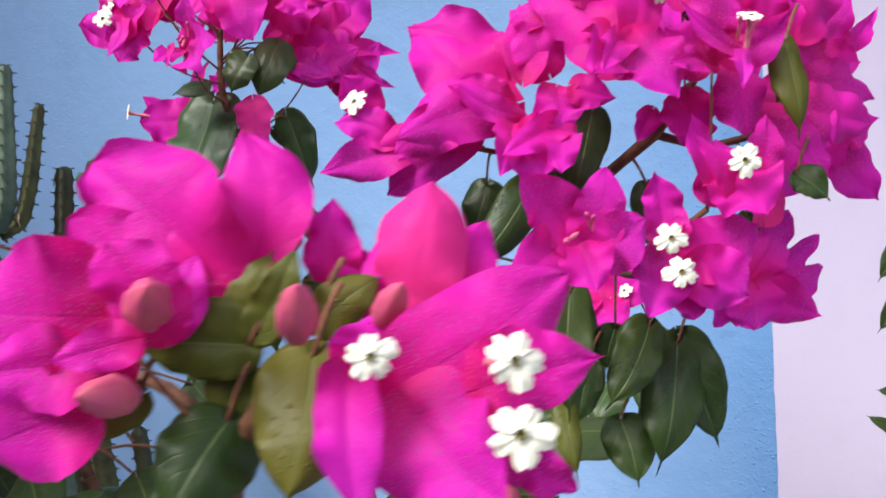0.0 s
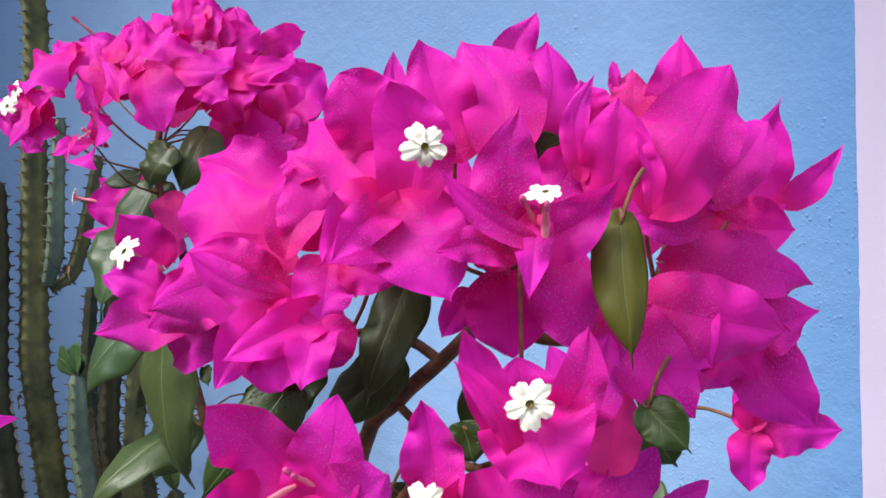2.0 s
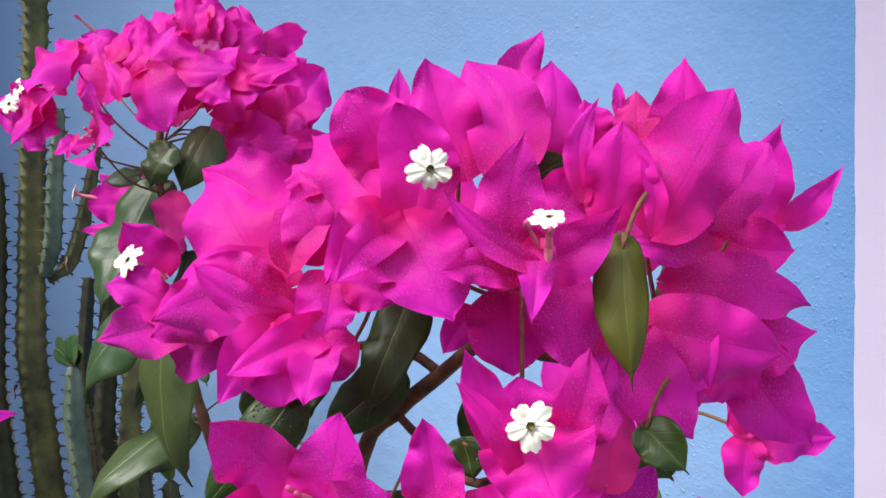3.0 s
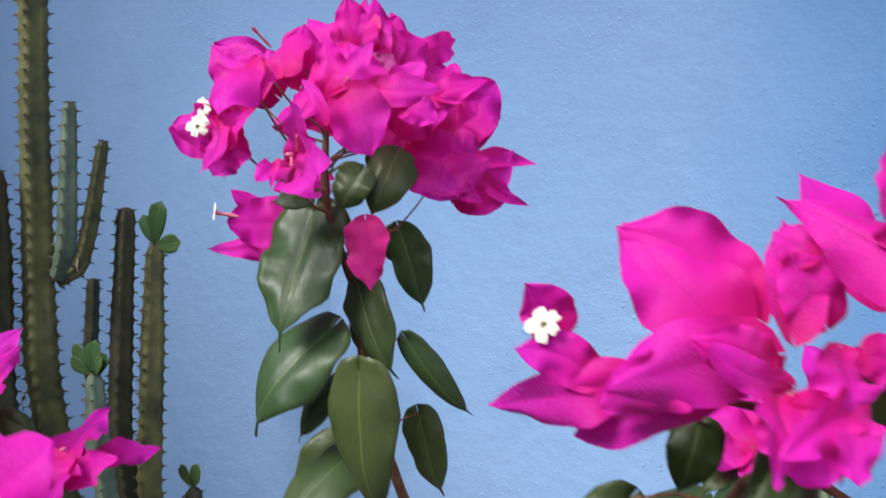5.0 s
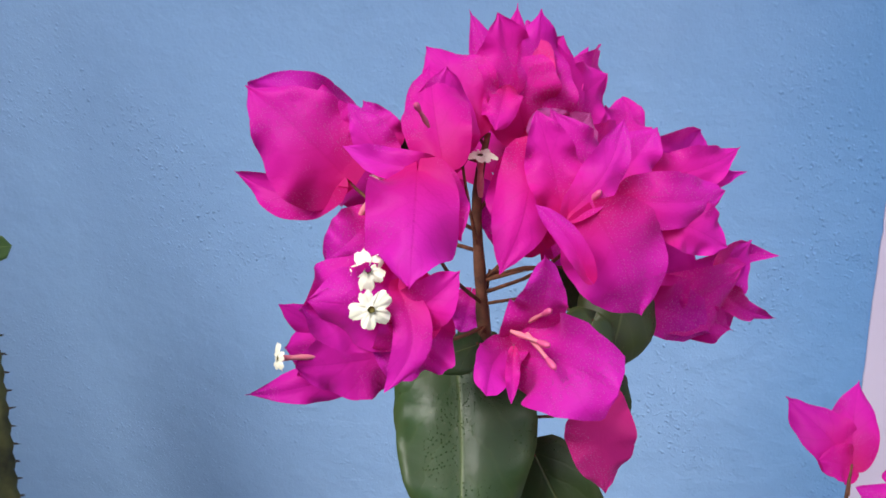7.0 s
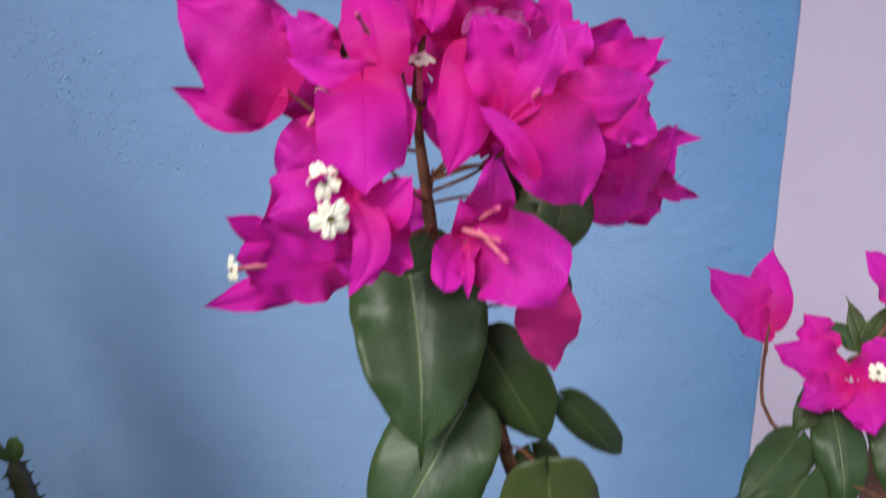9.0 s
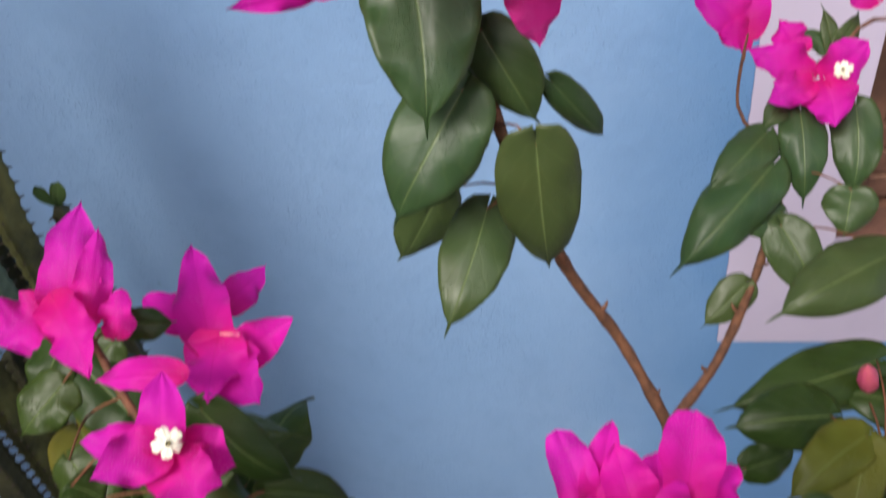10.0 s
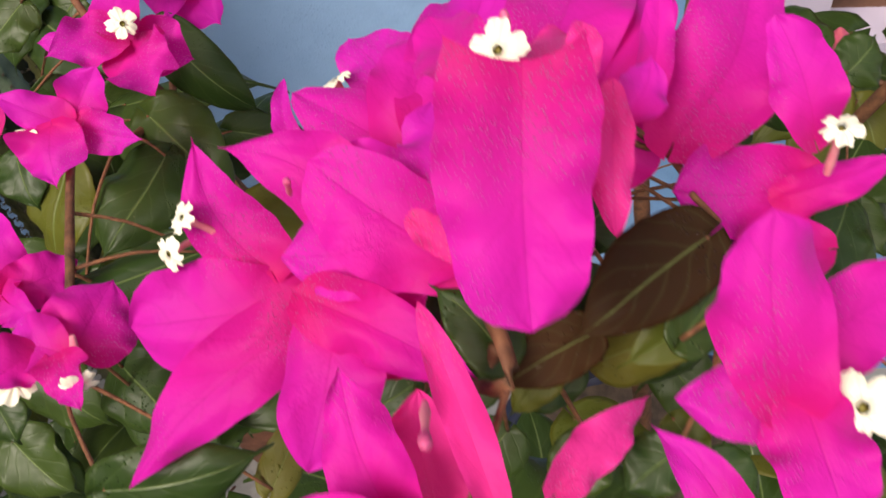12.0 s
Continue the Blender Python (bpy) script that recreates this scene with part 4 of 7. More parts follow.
bract("b6", (-0.0205, 0.3588, 1.5757), (-0.0103, 0.3645, 1.5625), (-0.0050, -0.0051, -0.0060), 0.06, 0.1)
bract("b6", (-0.0354, 0.3262, 1.5884), (-0.0125, 0.3267, 1.5627), (-0.0062, -0.0060, -0.0059), 0.1, 0.1)
bract("b7", (-0.0441, 0.2915, 1.5637), (-0.0507, 0.2839, 1.5930), (0.0041, 0.0036, 0.0019), -0.05, 0.35, -0.05)
bract("b7", (-0.0378, 0.2965, 1.5638), (-0.0296, 0.3065, 1.5898), (0.0051, 0.0035, -0.0030), 0.05, 0.25, 0.08)
bract("b7", (-0.0423, 0.2945, 1.5721), (-0.0275, 0.2853, 1.5568), (-0.0100, -0.0087, -0.0043), 0.08, 0.05)
bract("b7", (-0.0403, 0.3048, 1.5639), (-0.0318, 0.3205, 1.5843), (0.0059, 0.0038, -0.0050), 0.05, 0.1, 0.1)
bract("b7", (-0.0396, 0.2860, 1.5632), (-0.0498, 0.2783, 1.5869), (0.0021, 0.0020, 0.0016), 0.05, 0.3, 0.1)
bract("b7", (-0.0436, 0.2990, 1.5604), (-0.0471, 0.3003, 1.5822), (0.0089, 0.0072, 0.0010), 0.05, 0.1)
bract("b7", (-0.0340, 0.3199, 1.5486), (-0.0323, 0.3255, 1.5714), (0.0059, 0.0044, -0.0015), 0.06, 0.1, 0, "fresh")
bract("b8", (-0.1852, 0.2972, 1.6009), (-0.1943, 0.2895, 1.6193), (0.0054, 0.0053, 0.0053), 0.05, 0.1)
bract("b8", (-0.1712, 0.2884, 1.5906), (-0.1943, 0.2807, 1.5997), (0.0023, 0.0032, 0.0073), 0.06, 0.1, 0.1)
bract("b8", (-0.1606, 0.2892, 1.5913), (-0.2053, 0.2825, 1.5796), (-0.0025, -0.0002, 0.0095), 0.06, 0.1, -0.05)
bract("b8", (-0.1398, 0.2861, 1.5971), (-0.1641, 0.2751, 1.5860), (-0.0038, -0.0013, 0.0092), 0.1, -0.1, 0.08)
bract("b8", (-0.1353, 0.2883, 1.5894), (-0.1811, 0.2943, 1.5675), (-0.0041, -0.0019, 0.0071), 0.06, 0.1)
bract("b8", (-0.1313, 0.2943, 1.6052), (-0.1672, 0.3074, 1.6349), (0.0110, 0.0098, 0.0059), 0.08, -0.1)
bract("b8", (-0.1182, 0.2868, 1.5986), (-0.1366, 0.2731, 1.6107), (0.0023, 0.0031, 0.0071), 0.1, -0.1, 0.1)
bract("b8", (-0.1131, 0.2853, 1.5966), (-0.1303, 0.2691, 1.6105), (0.0015, 0.0020, 0.0045), 0.06, -0.3, -0.1)
bract("b8b", (-0.1149, 0.2819, 1.5928), (-0.1120, 0.2581, 1.5775), (-0.0045, -0.0027, 0.0043), 0.06, 0.2, 0.05)
bract("b8b", (-0.1116, 0.2820, 1.5931), (-0.1009, 0.2704, 1.5754), (-0.0095, -0.0074, 0.0008), 0.08, -0.1)
bract("b8b", (-0.1119, 0.2801, 1.5912), (-0.0962, 0.2844, 1.5887), (-0.0008, -0.0017, -0.0060), 0.06, 0.2, -0.1, "pointed")
bract("b8b", (-0.1013, 0.2925, 1.6056), (-0.0973, 0.2826, 1.5905), (-0.0070, -0.0052, 0.0021), 0.08, -0.1)
bract("b8b", (-0.0956, 0.2932, 1.6058), (-0.0814, 0.2994, 1.5994), (-0.0017, -0.0024, -0.0059), 0.06, 0.1, 0, "pointed")
bract("b8b", (-0.1047, 0.2969, 1.5887), (-0.1116, 0.2889, 1.5746), (-0.0064, -0.0041, 0.0055), 0.06, 0.1)
bract("b8b", (-0.1087, 0.2987, 1.6294), (-0.1206, 0.2995, 1.6361), (0.0030, 0.0032, 0.0046), 0.05, 0.1)
bract("b8b", (-0.1059, 0.2975, 1.6108), (-0.1139, 0.2950, 1.6313), (0.0076, 0.0068, 0.0038), 0.05, 0.1)
bract("b9", (-0.0852, 0.2606, 1.5524), (-0.0995, 0.2460, 1.5793), (0.0063, 0.0048, 0.0057), -0.06, 0.25)
bract("b9", (-0.0836, 0.2611, 1.5503), (-0.0764, 0.2664, 1.5785), (0.0083, 0.0042, -0.0031), 0.05, 0.15, 0.1)
bract("b9", (-0.0844, 0.2610, 1.5523), (-0.0643, 0.2697, 1.5600), (0.0038, 0.0001, -0.0103), 0.06, 0.15, 0.1)
bract("b9", (-0.0885, 0.2589, 1.5537), (-0.1012, 0.2348, 1.5413), (-0.0059, -0.0017, 0.0085), 0.06, 0.12, 0.05)
bract("b9", (-0.0868, 0.2600, 1.5545), (-0.0774, 0.2505, 1.5384), (-0.0080, -0.0051, -0.0023), 0.06, 0.15)
bract("b10", (-0.0598, 0.2814, 1.5467), (-0.0645, 0.2650, 1.5258), (-0.0085, -0.0041, 0.0043), 0.06, 0.15)
bract("b10", (-0.0607, 0.2811, 1.5478), (-0.0650, 0.2840, 1.5738), (0.0066, 0.0040, 0.0007), -0.05, 0.3)
bract("b10", (-0.0581, 0.2820, 1.5446), (-0.0328, 0.3028, 1.5510), (0.0034, -0.0004, -0.0116), 0.06, 0.1, 0.08)
bract("b10", (-0.0557, 0.2824, 1.5395), (-0.0355, 0.2917, 1.5275), (-0.0040, -0.0044, -0.0100), 0.06, 0.1, -0.05)
bract("b10", (-0.0571, 0.2834, 1.5372), (-0.0524, 0.2805, 1.5212), (-0.0068, -0.0043, -0.0014), 0.05, 0.1)
bract("b11", (-0.0384, 0.3196, 1.5283), (-0.0277, 0.3351, 1.5502), (0.0055, 0.0024, -0.0040), 0.05, 0.2)
bract("b11", (-0.0366, 0.3206, 1.5281), (-0.0176, 0.3456, 1.5385), (0.0026, 0.0005, -0.0049), -0.08, 0.3, 0.1)
bract("b11", (-0.0366, 0.3202, 1.5260), (-0.0162, 0.3462, 1.5255), (0.0012, -0.0007, -0.0067), 0.05, 0.2, 0.1)
bract("b11", (-0.0384, 0.3192, 1.5263), (-0.0166, 0.3331, 1.5091), (-0.0038, -0.0038, -0.0076), 0.06, 0.1, 0.05)
bract("b11", (-0.0403, 0.3181, 1.5265), (-0.0377, 0.3113, 1.5087), (-0.0104, -0.0061, 0.0000), 0.06, 0.1)
bract("b11", (-0.0421, 0.3171, 1.5267), (-0.0515, 0.3060, 1.5109), (-0.0046, -0.0019, 0.0038), 0.05, 0.2)
bract("b11", (-0.0416, 0.3245, 1.5270), (-0.0517, 0.3268, 1.5441), (0.0095, 0.0067, 0.0055), 0.05, 0.1)
bract("b8", (-0.1269, 0.3040, 1.6096), (-0.1681, 0.3038, 1.6354), (0.0063, 0.0067, 0.0109), 0.08, -0.1, 0.1)
bract("b8", (-0.1202, 0.2942, 1.6008), (-0.1633, 0.2759, 1.5910), (-0.0030, 0.0011, 0.0128), 0.1, -0.1, 0.05)
bract("b8b", (-0.1132, 0.2886, 1.6095), (-0.1192, 0.3061, 1.6382), (0.0070, 0.0045, -0.0004), 0.06, 0.1, 0.05)
bract("b8b", (-0.0974, 0.2868, 1.5942), (-0.1122, 0.2614, 1.5843), (-0.0032, -0.0009, 0.0052), 0.06, 0.2)
bract("b8b", (-0.0974, 0.2868, 1.5942), (-0.0941, 0.2712, 1.5760), (-0.0057, -0.0036, 0.0007), 0.06, 0.15)
bract("a1", (-0.4384, 0.4637, 1.6787), (-0.4728, 0.4525, 1.7117), (0.0098, 0.0084, 0.0130), 0.06, -0.1)
bract("a5", (-0.3909, 0.3781, 1.6620), (-0.4237, 0.3662, 1.6685), (0.0011, 0.0035, 0.0125), 0.08, -0.1)
bract("a5", (-0.3909, 0.3779, 1.6614), (-0.4035, 0.3710, 1.6416), (-0.0093, -0.0036, 0.0066), 0.06, 0.1)
bract("a3", (-0.4007, 0.4428, 1.6832), (-0.3999, 0.4510, 1.7163), (0.0113, 0.0058, -0.0017), 0.06, 0.1, -0.05)
bract("a7", (-0.3664, 0.4367, 1.6592), (-0.3786, 0.4377, 1.6922), (0.0114, 0.0072, 0.0040), 0.06, 0.1)
bract("a8", (-0.3757, 0.4677, 1.6867), (-0.3856, 0.4724, 1.7303), (0.0116, 0.0069, 0.0019), 0.06, 0.15)
bract("a8", (-0.3708, 0.4703, 1.6863), (-0.3715, 0.4801, 1.7299), (0.0098, 0.0052, -0.0010), 0.06, 0.15)
bract("a8", (-0.3702, 0.4757, 1.6881), (-0.3490, 0.4979, 1.7031), (0.0062, 0.0009, -0.0109), 0.06, 0.1)
bract("a8", (-0.3704, 0.4767, 1.6927), (-0.3649, 0.4927, 1.7182), (0.0089, 0.0038, -0.0046), 0.06, 0.1)
bract("a14", (-0.3494, 0.4345, 1.6622), (-0.3625, 0.4374, 1.7051), (0.0129, 0.0079, 0.0034), 0.08, -0.1)
bract("a9", (-0.3420, 0.4484, 1.6576), (-0.3216, 0.4695, 1.6798), (0.0104, 0.0028, -0.0125), 0.08, -0.1)
bract("a13", (-0.3379, 0.4912, 1.6484), (-0.3138, 0.5113, 1.6778), (0.0116, 0.0036, -0.0120), 0.06, 0.1)
bract("a13", (-0.3364, 0.4929, 1.6523), (-0.3109, 0.5071, 1.6530), (0.0017, -0.0024, -0.0142), 0.06, 0.1)
bract("a13", (-0.3438, 0.4643, 1.6472), (-0.3146, 0.4761, 1.6289), (-0.0056, -0.0061, -0.0128), 0.08, 0.1)
bract("a10", (-0.3206, 0.4715, 1.6150), (-0.2943, 0.4918, 1.6399), (0.0078, 0.0020, -0.0099), 0.06, 0.1)
bract("a10", (-0.3206, 0.4715, 1.6150), (-0.2953, 0.4862, 1.6183), (0.0021, -0.0013, -0.0107), 0.06, 0.1)
bract("a6", (-0.4253, 0.4559, 1.6022), (-0.4623, 0.4361, 1.6049), (-0.0006, 0.0033, 0.0154), 0.06, 0.05)
bract("e1", (-0.3273, 0.2209, 1.5177), (-0.3370, 0.2490, 1.5320), (0.0071, 0.0024, 0.0005), 0.06, 0.2, 0.08, "broad")
bract("e1", (-0.3264, 0.2234, 1.5157), (-0.3187, 0.2539, 1.5300), (0.0060, -0.0007, -0.0014), 0.05, 0.2)
bract("e1", (-0.3117, 0.2234, 1.5218), (-0.3182, 0.2439, 1.5317), (0.0083, 0.0027, 0.0005), 0.08, 0.1)
bract("e1", (-0.3083, 0.2250, 1.5199), (-0.3045, 0.2456, 1.5258), (0.0086, -0.0006, -0.0017), 0.06, 0.1)
bract("e1", (-0.2964, 0.2287, 1.5180), (-0.2910, 0.2598, 1.5283), (0.0101, -0.0005, -0.0019), 0.06, 0.15, 0, "broad")
bract("e1", (-0.2925, 0.2315, 1.5144), (-0.2772, 0.2478, 1.5144), (0.0044, -0.0037, -0.0032), 0.05, 0.2)
bract("e2", (-0.2947, 0.1348, 1.5848), (-0.2777, 0.1765, 1.5966), (0.0121, -0.0026, -0.0037), 0.08, 0.1, 0.1, "broad")
bract("e2", (-0.3010, 0.1357, 1.5949), (-0.2986, 0.1591, 1.6041), (0.0038, 0.0001, -0.0005), 0.05, 0.3)
bract("e2", (-0.3220, 0.1335, 1.6004), (-0.3111, 0.1823, 1.5949), (0.0122, -0.0015, -0.0029), 0.1, -0.1, -0.05, "broad")
bract("e2", (-0.3092, 0.1358, 1.5938), (-0.3041, 0.1822, 1.5901), (0.0099, 0.0004, -0.0013), 0.08, 0.1, 0.05, "broad")
bract("e2", (-0.3084, 0.1292, 1.5795), (-0.3038, 0.1556, 1.5844), (0.0106, -0.0003, -0.0019), 0.06, 0.1)
bract("e4", (-0.3459, 0.1416, 1.5793), (-0.3353, 0.1857, 1.5852), (0.0103, -0.0018, -0.0028), 0.06, 0.15)
bract("e4", (-0.3489, 0.1358, 1.5758), (-0.3432, 0.1724, 1.5849), (0.0104, -0.0009, -0.0022), 0.08, -0.1, -0.1, "broad")
bract("e4", (-0.3540, 0.1573, 1.5668), (-0.3729, 0.1854, 1.5692), (0.0077, 0.0048, 0.0020), 0.06, 0.1, 0.05, "broad")
bract("e4", (-0.3480, 0.1377, 1.5745), (-0.3799, 0.1580, 1.5762), (0.0049, 0.0067, 0.0037), 0.08, 0.1)
bract("e4", (-0.3748, 0.1458, 1.5672), (-0.3860, 0.1682, 1.5719), (0.0029, 0.0012, 0.0003), -0.06, 0.3, -0.12)
bract("e4", (-0.3483, 0.1513, 1.5801), (-0.3420, 0.1633, 1.5810), (0.0059, -0.0027, -0.0027), 0.05, 0.1)
bract("e4", (-0.3341, 0.1519, 1.5600), (-0.3343, 0.1786, 1.5706), (0.0098, 0.0007, -0.0011), 0.06, 0.1, 0, "broad")
bract("e4", (-0.3587, 0.1476, 1.5610), (-0.3659, 0.1720, 1.5664), (0.0111, 0.0030, 0.0002), 0.05, 0.1)
bract("f3", (-0.0984, 0.0963, 1.5797), (-0.1244, 0.0945, 1.6047), (0.0087, 0.0066, 0.0088), 0.08, -0.08, 0.05)
bract("f3", (-0.0954, 0.1032, 1.5825), (-0.0992, 0.1110, 1.6071), (0.0079, 0.0042, -0.0004), 0.06, 0.1, 0.15)
bract("f3", (-0.1027, 0.0940, 1.5796), (-0.1244, 0.0877, 1.5944), (0.0035, 0.0033, 0.0063), 0.06, 0.1)
bract("f4", (-0.1114, 0.0809, 1.5775), (-0.1367, 0.0703, 1.5813), (0.0008, 0.0033, 0.0137), 0.08, 0.05)
bract("f4", (-0.1113, 0.0732, 1.5632), (-0.1294, 0.0622, 1.5574), (-0.0034, 0.0003, 0.0101), 0.06, 0.1)
bract("f4", (-0.1092, 0.0738, 1.5714), (-0.1248, 0.0632, 1.5721), (-0.0007, 0.0013, 0.0078), 0.06, 0.2)
bract("f4", (-0.1069, 0.0833, 1.5770), (-0.1016, 0.0924, 1.5844), (0.0052, 0.0015, -0.0064), 0.06, 0.1)
bract("f4", (-0.1009, 0.0834, 1.5730), (-0.1050, 0.0782, 1.5919), (0.0059, 0.0039, 0.0031), 0.1, -0.1, 0, "broad")
bract("f4", (-0.1015, 0.0853, 1.5729), (-0.0985, 0.0921, 1.5864), (0.0038, 0.0017, -0.0018), 0.08, 0.1, 0.05)
bract("f4", (-0.1007, 0.0769, 1.5750), (-0.1111, 0.0663, 1.5733), (-0.0010, 0.0003, 0.0043), 0.06, 0.15, 0, "pointed")
bract("f2", (-0.0847, 0.1144, 1.5770), (-0.0870, 0.1210, 1.5920), (0.0053, 0.0028, -0.0006), 0.05, 0.2, 0, "pointed")
bract("f2", (-0.0826, 0.1126, 1.5741), (-0.0780, 0.1208, 1.5788), (0.0030, 0.0007, -0.0042), 0.06, 0.1)
bract("f2", (-0.0661, 0.1143, 1.5723), (-0.0651, 0.1242, 1.5944), (0.0080, 0.0039, -0.0021), 0.16, -0.4, 0, "fresh")
bract("f2", (-0.0698, 0.1167, 1.5716), (-0.0737, 0.1200, 1.5861), (0.0051, 0.0029, 0.0007), 0.1, -0.3, -0.1)
bract("f2", (-0.0629, 0.1228, 1.5718), (-0.0594, 0.1343, 1.5841), (0.0048, 0.0019, -0.0031), 0.06, 0.1)
bract("f1", (-0.0631, 0.0947, 1.5610), (-0.0366, 0.1172, 1.5775), (0.0054, 0.0009, -0.0095), 0.08, -0.08, 0.05)
bract("f1", (-0.0471, 0.0989, 1.5617), (-0.0296, 0.1135, 1.5638), (0.0018, -0.0007, -0.0080), 0.06, 0.1, -0.05, "pointed")
bract("f1", (-0.0586, 0.0947, 1.5609), (-0.0381, 0.0887, 1.5455), (-0.0076, -0.0056, -0.0067), 0.08, 0.1, 0.05)
bract("f1", (-0.0669, 0.0917, 1.5679), (-0.0589, 0.0779, 1.5479), (-0.0051, -0.0027, 0.0002), 0.05, 0.3, 0.05)
bract("f1", (-0.0450, 0.0999, 1.5504), (-0.0337, 0.1065, 1.5417), (-0.0017, -0.0017, -0.0037), 0.06, 0.1)
bract("f1", (-0.0573, 0.1084, 1.5564), (-0.0537, 0.1068, 1.5398), (-0.0092, -0.0053, -0.0015), 0.05, 0.1)
bract("f1", (-0.0653, 0.1002, 1.5599), (-0.0674, 0.1066, 1.5738), (0.0094, 0.0049, -0.0011), 0.06, 0.1)
bract("f3", (-0.1038, 0.1042, 1.5758), (-0.1243, 0.1047, 1.5981), (0.0093, 0.0067, 0.0076), 0.05, 0.1)
bract("f3", (-0.1032, 0.1067, 1.5752), (-0.0976, 0.1186, 1.5950), (0.0066, 0.0027, -0.0038), 0.05, 0.1)
bract("f4", (-0.1140, 0.0874, 1.5711), (-0.1279, 0.0853, 1.5859), (0.0061, 0.0046, 0.0060), 0.05, 0.1)
bract("f4", (-0.1130, 0.0875, 1.5689), (-0.1301, 0.0782, 1.5688), (-0.0009, 0.0015, 0.0095), 0.05, 0.1)
bract("f2", (-0.0831, 0.1202, 1.5673), (-0.0862, 0.1239, 1.5820), (0.0061, 0.0034, 0.0003), 0.05, 0.1)
bract("f2", (-0.0759, 0.1217, 1.5671), (-0.0675, 0.1336, 1.5798), (0.0065, 0.0022, -0.0063), 0.05, 0.1)
bract("f1", (-0.0732, 0.1046, 1.5577), (-0.0592, 0.1140, 1.5654), (0.0053, 0.0006, -0.0104), 0.05, 0.1)
bract("e3", (-0.3258, 0.1071, 1.6274), (-0.3385, 0.1307, 1.6185), (0.0050, 0.0041, 0.0019), 0.06, 0.1, -0.05, "broad")
bract("e3", (-0.3158, 0.1075, 1.6236), (-0.3133, 0.1220, 1.6267), (0.0031, -0.0002, -0.0006), 0.05, 0.4, 0.1, "fresh")
bract("e3", (-0.3072, 0.1118, 1.6153), (-0.3020, 0.1240, 1.6176), (0.0040, -0.0011, -0.0014), 0.06, 0.2, 0.1)
bract("e3", (-0.3199, 0.1063, 1.6259), (-0.3159, 0.1321, 1.6156), (0.0055, -0.0006, -0.0013), 0.06, 0.1, 0, "fresh")
bract("e3", (-0.3278, 0.1054, 1.6242), (-0.3359, 0.1116, 1.6176), (0.0011, 0.0049, 0.0030), 0.06, 0.1)
bract("e5", (-0.3342, 0.1049, 1.5887), (-0.3710, 0.1068, 1.5817), (-0.0002, 0.0074, 0.0049), 0.06, 0.1, 0, "broad")
bract("e5", (-0.3426, 0.1158, 1.5828), (-0.3652, 0.1270, 1.5819), (0.0041, 0.0080, 0.0046), 0.06, 0.12, 0, "broad")
bract("e5", (-0.3457, 0.0965, 1.5657), (-0.3691, 0.1014, 1.5705), (0.0028, 0.0079, 0.0048), 0.06, 0.1, 0.05)
bract("e9", (-0.2682, 0.1293, 1.5790), (-0.2948, 0.1254, 1.5809), (-0.0008, 0.0083, 0.0056), 0.08, -0.1, -0.05, "broad")
bract("e9", (-0.2689, 0.1321, 1.5882), (-0.2781, 0.1468, 1.6067), (0.0065, 0.0023, 0.0004), 0.06, 0.15, 0.06)
bract("e9", (-0.2657, 0.1161, 1.5747), (-0.2833, 0.1135, 1.5760), (-0.0006, 0.0057, 0.0038), 0.06, 0.1, 0, "broad")
bract("e8", (-0.3209, 0.0965, 1.6420), (-0.3196, 0.0715, 1.6162), (-0.0106, -0.0013, 0.0010), 0.05, 0.12, 0.02, "flared")
# behind the front bract: its red light is put into the rosier skin
bract("e8", (-0.3088, 0.1030, 1.6296), (-0.3080, 0.0864, 1.6174), (-0.0032, -0.0004, 0.0003), 0.05, 0.1, 0.05, "fresh")
bract("e5", (-0.3800, 0.1156, 1.5643), (-0.3964, 0.1358, 1.5856), (0.0079, 0.0046, 0.0019), 0.06, 0.15, -0.1, "pointed")
bract("e5", (-0.3570, 0.1158, 1.5789), (-0.3859, 0.1266, 1.5920), (0.0046, 0.0070, 0.0043), 0.06, 0.1, 0.12, "pointed")
bract("e5", (-0.3333, 0.1027, 1.5863), (-0.3636, 0.1167, 1.5995), (0.0054, 0.0075, 0.0045), 0.06, 0.1, 0, "broad")
bract("e5", (-0.3333, 0.1031, 1.5929), (-0.3424, 0.1341, 1.5958), (0.0094, 0.0029, 0.0004), 0.06, 0.12, 0.05, "broad")
bract("e5", (-0.3387, 0.0917, 1.6143), (-0.3285, 0.0846, 1.6123), (-0.0016, -0.0019, -0.0011), 0.05, 0.2, 0.05, "fresh")
bract("e5", (-0.3750, 0.1101, 1.5594), (-0.4126, 0.1050, 1.5562), (-0.0019, 0.0101, 0.0077), 0.08, -0.1, 0, "broad")
bract("e5", (-0.3687, 0.1060, 1.5615), (-0.4095, 0.0743, 1.5397), (-0.0066, 0.0050, 0.0048), 0.06, 0.1, 0.1, "pointed")
bract("e5", (-0.3600, 0.1007, 1.5748), (-0.3642, 0.0713, 1.5605), (-0.0099, 0.0005, 0.0022), 0.08, 0.1)
bract("e5", (-0.3644, 0.0989, 1.5793), (-0.3284, 0.0833, 1.5739), (-0.0033, -0.0058, -0.0036), 0.05, 0.1, -0.05, "pointed")
bract("e5", (-0.3570, 0.1024, 1.5679), (-0.3424, 0.1042, 1.5741), (0.0033, -0.0075, -0.0061), 0.05, 0.1)
bract("e7", (-0.3256, 0.0587, 1.5818), (-0.3394, 0.0867, 1.5983), (0.0035, 0.0015, 0.0004), -0.06, 0.25, 0.05, "fresh")
bract("e7", (-0.3406, 0.0545, 1.5752), (-0.3534, 0.0791, 1.5891), (0.0066, 0.0028, 0.0008), 0.06, 0.1, -0.1)
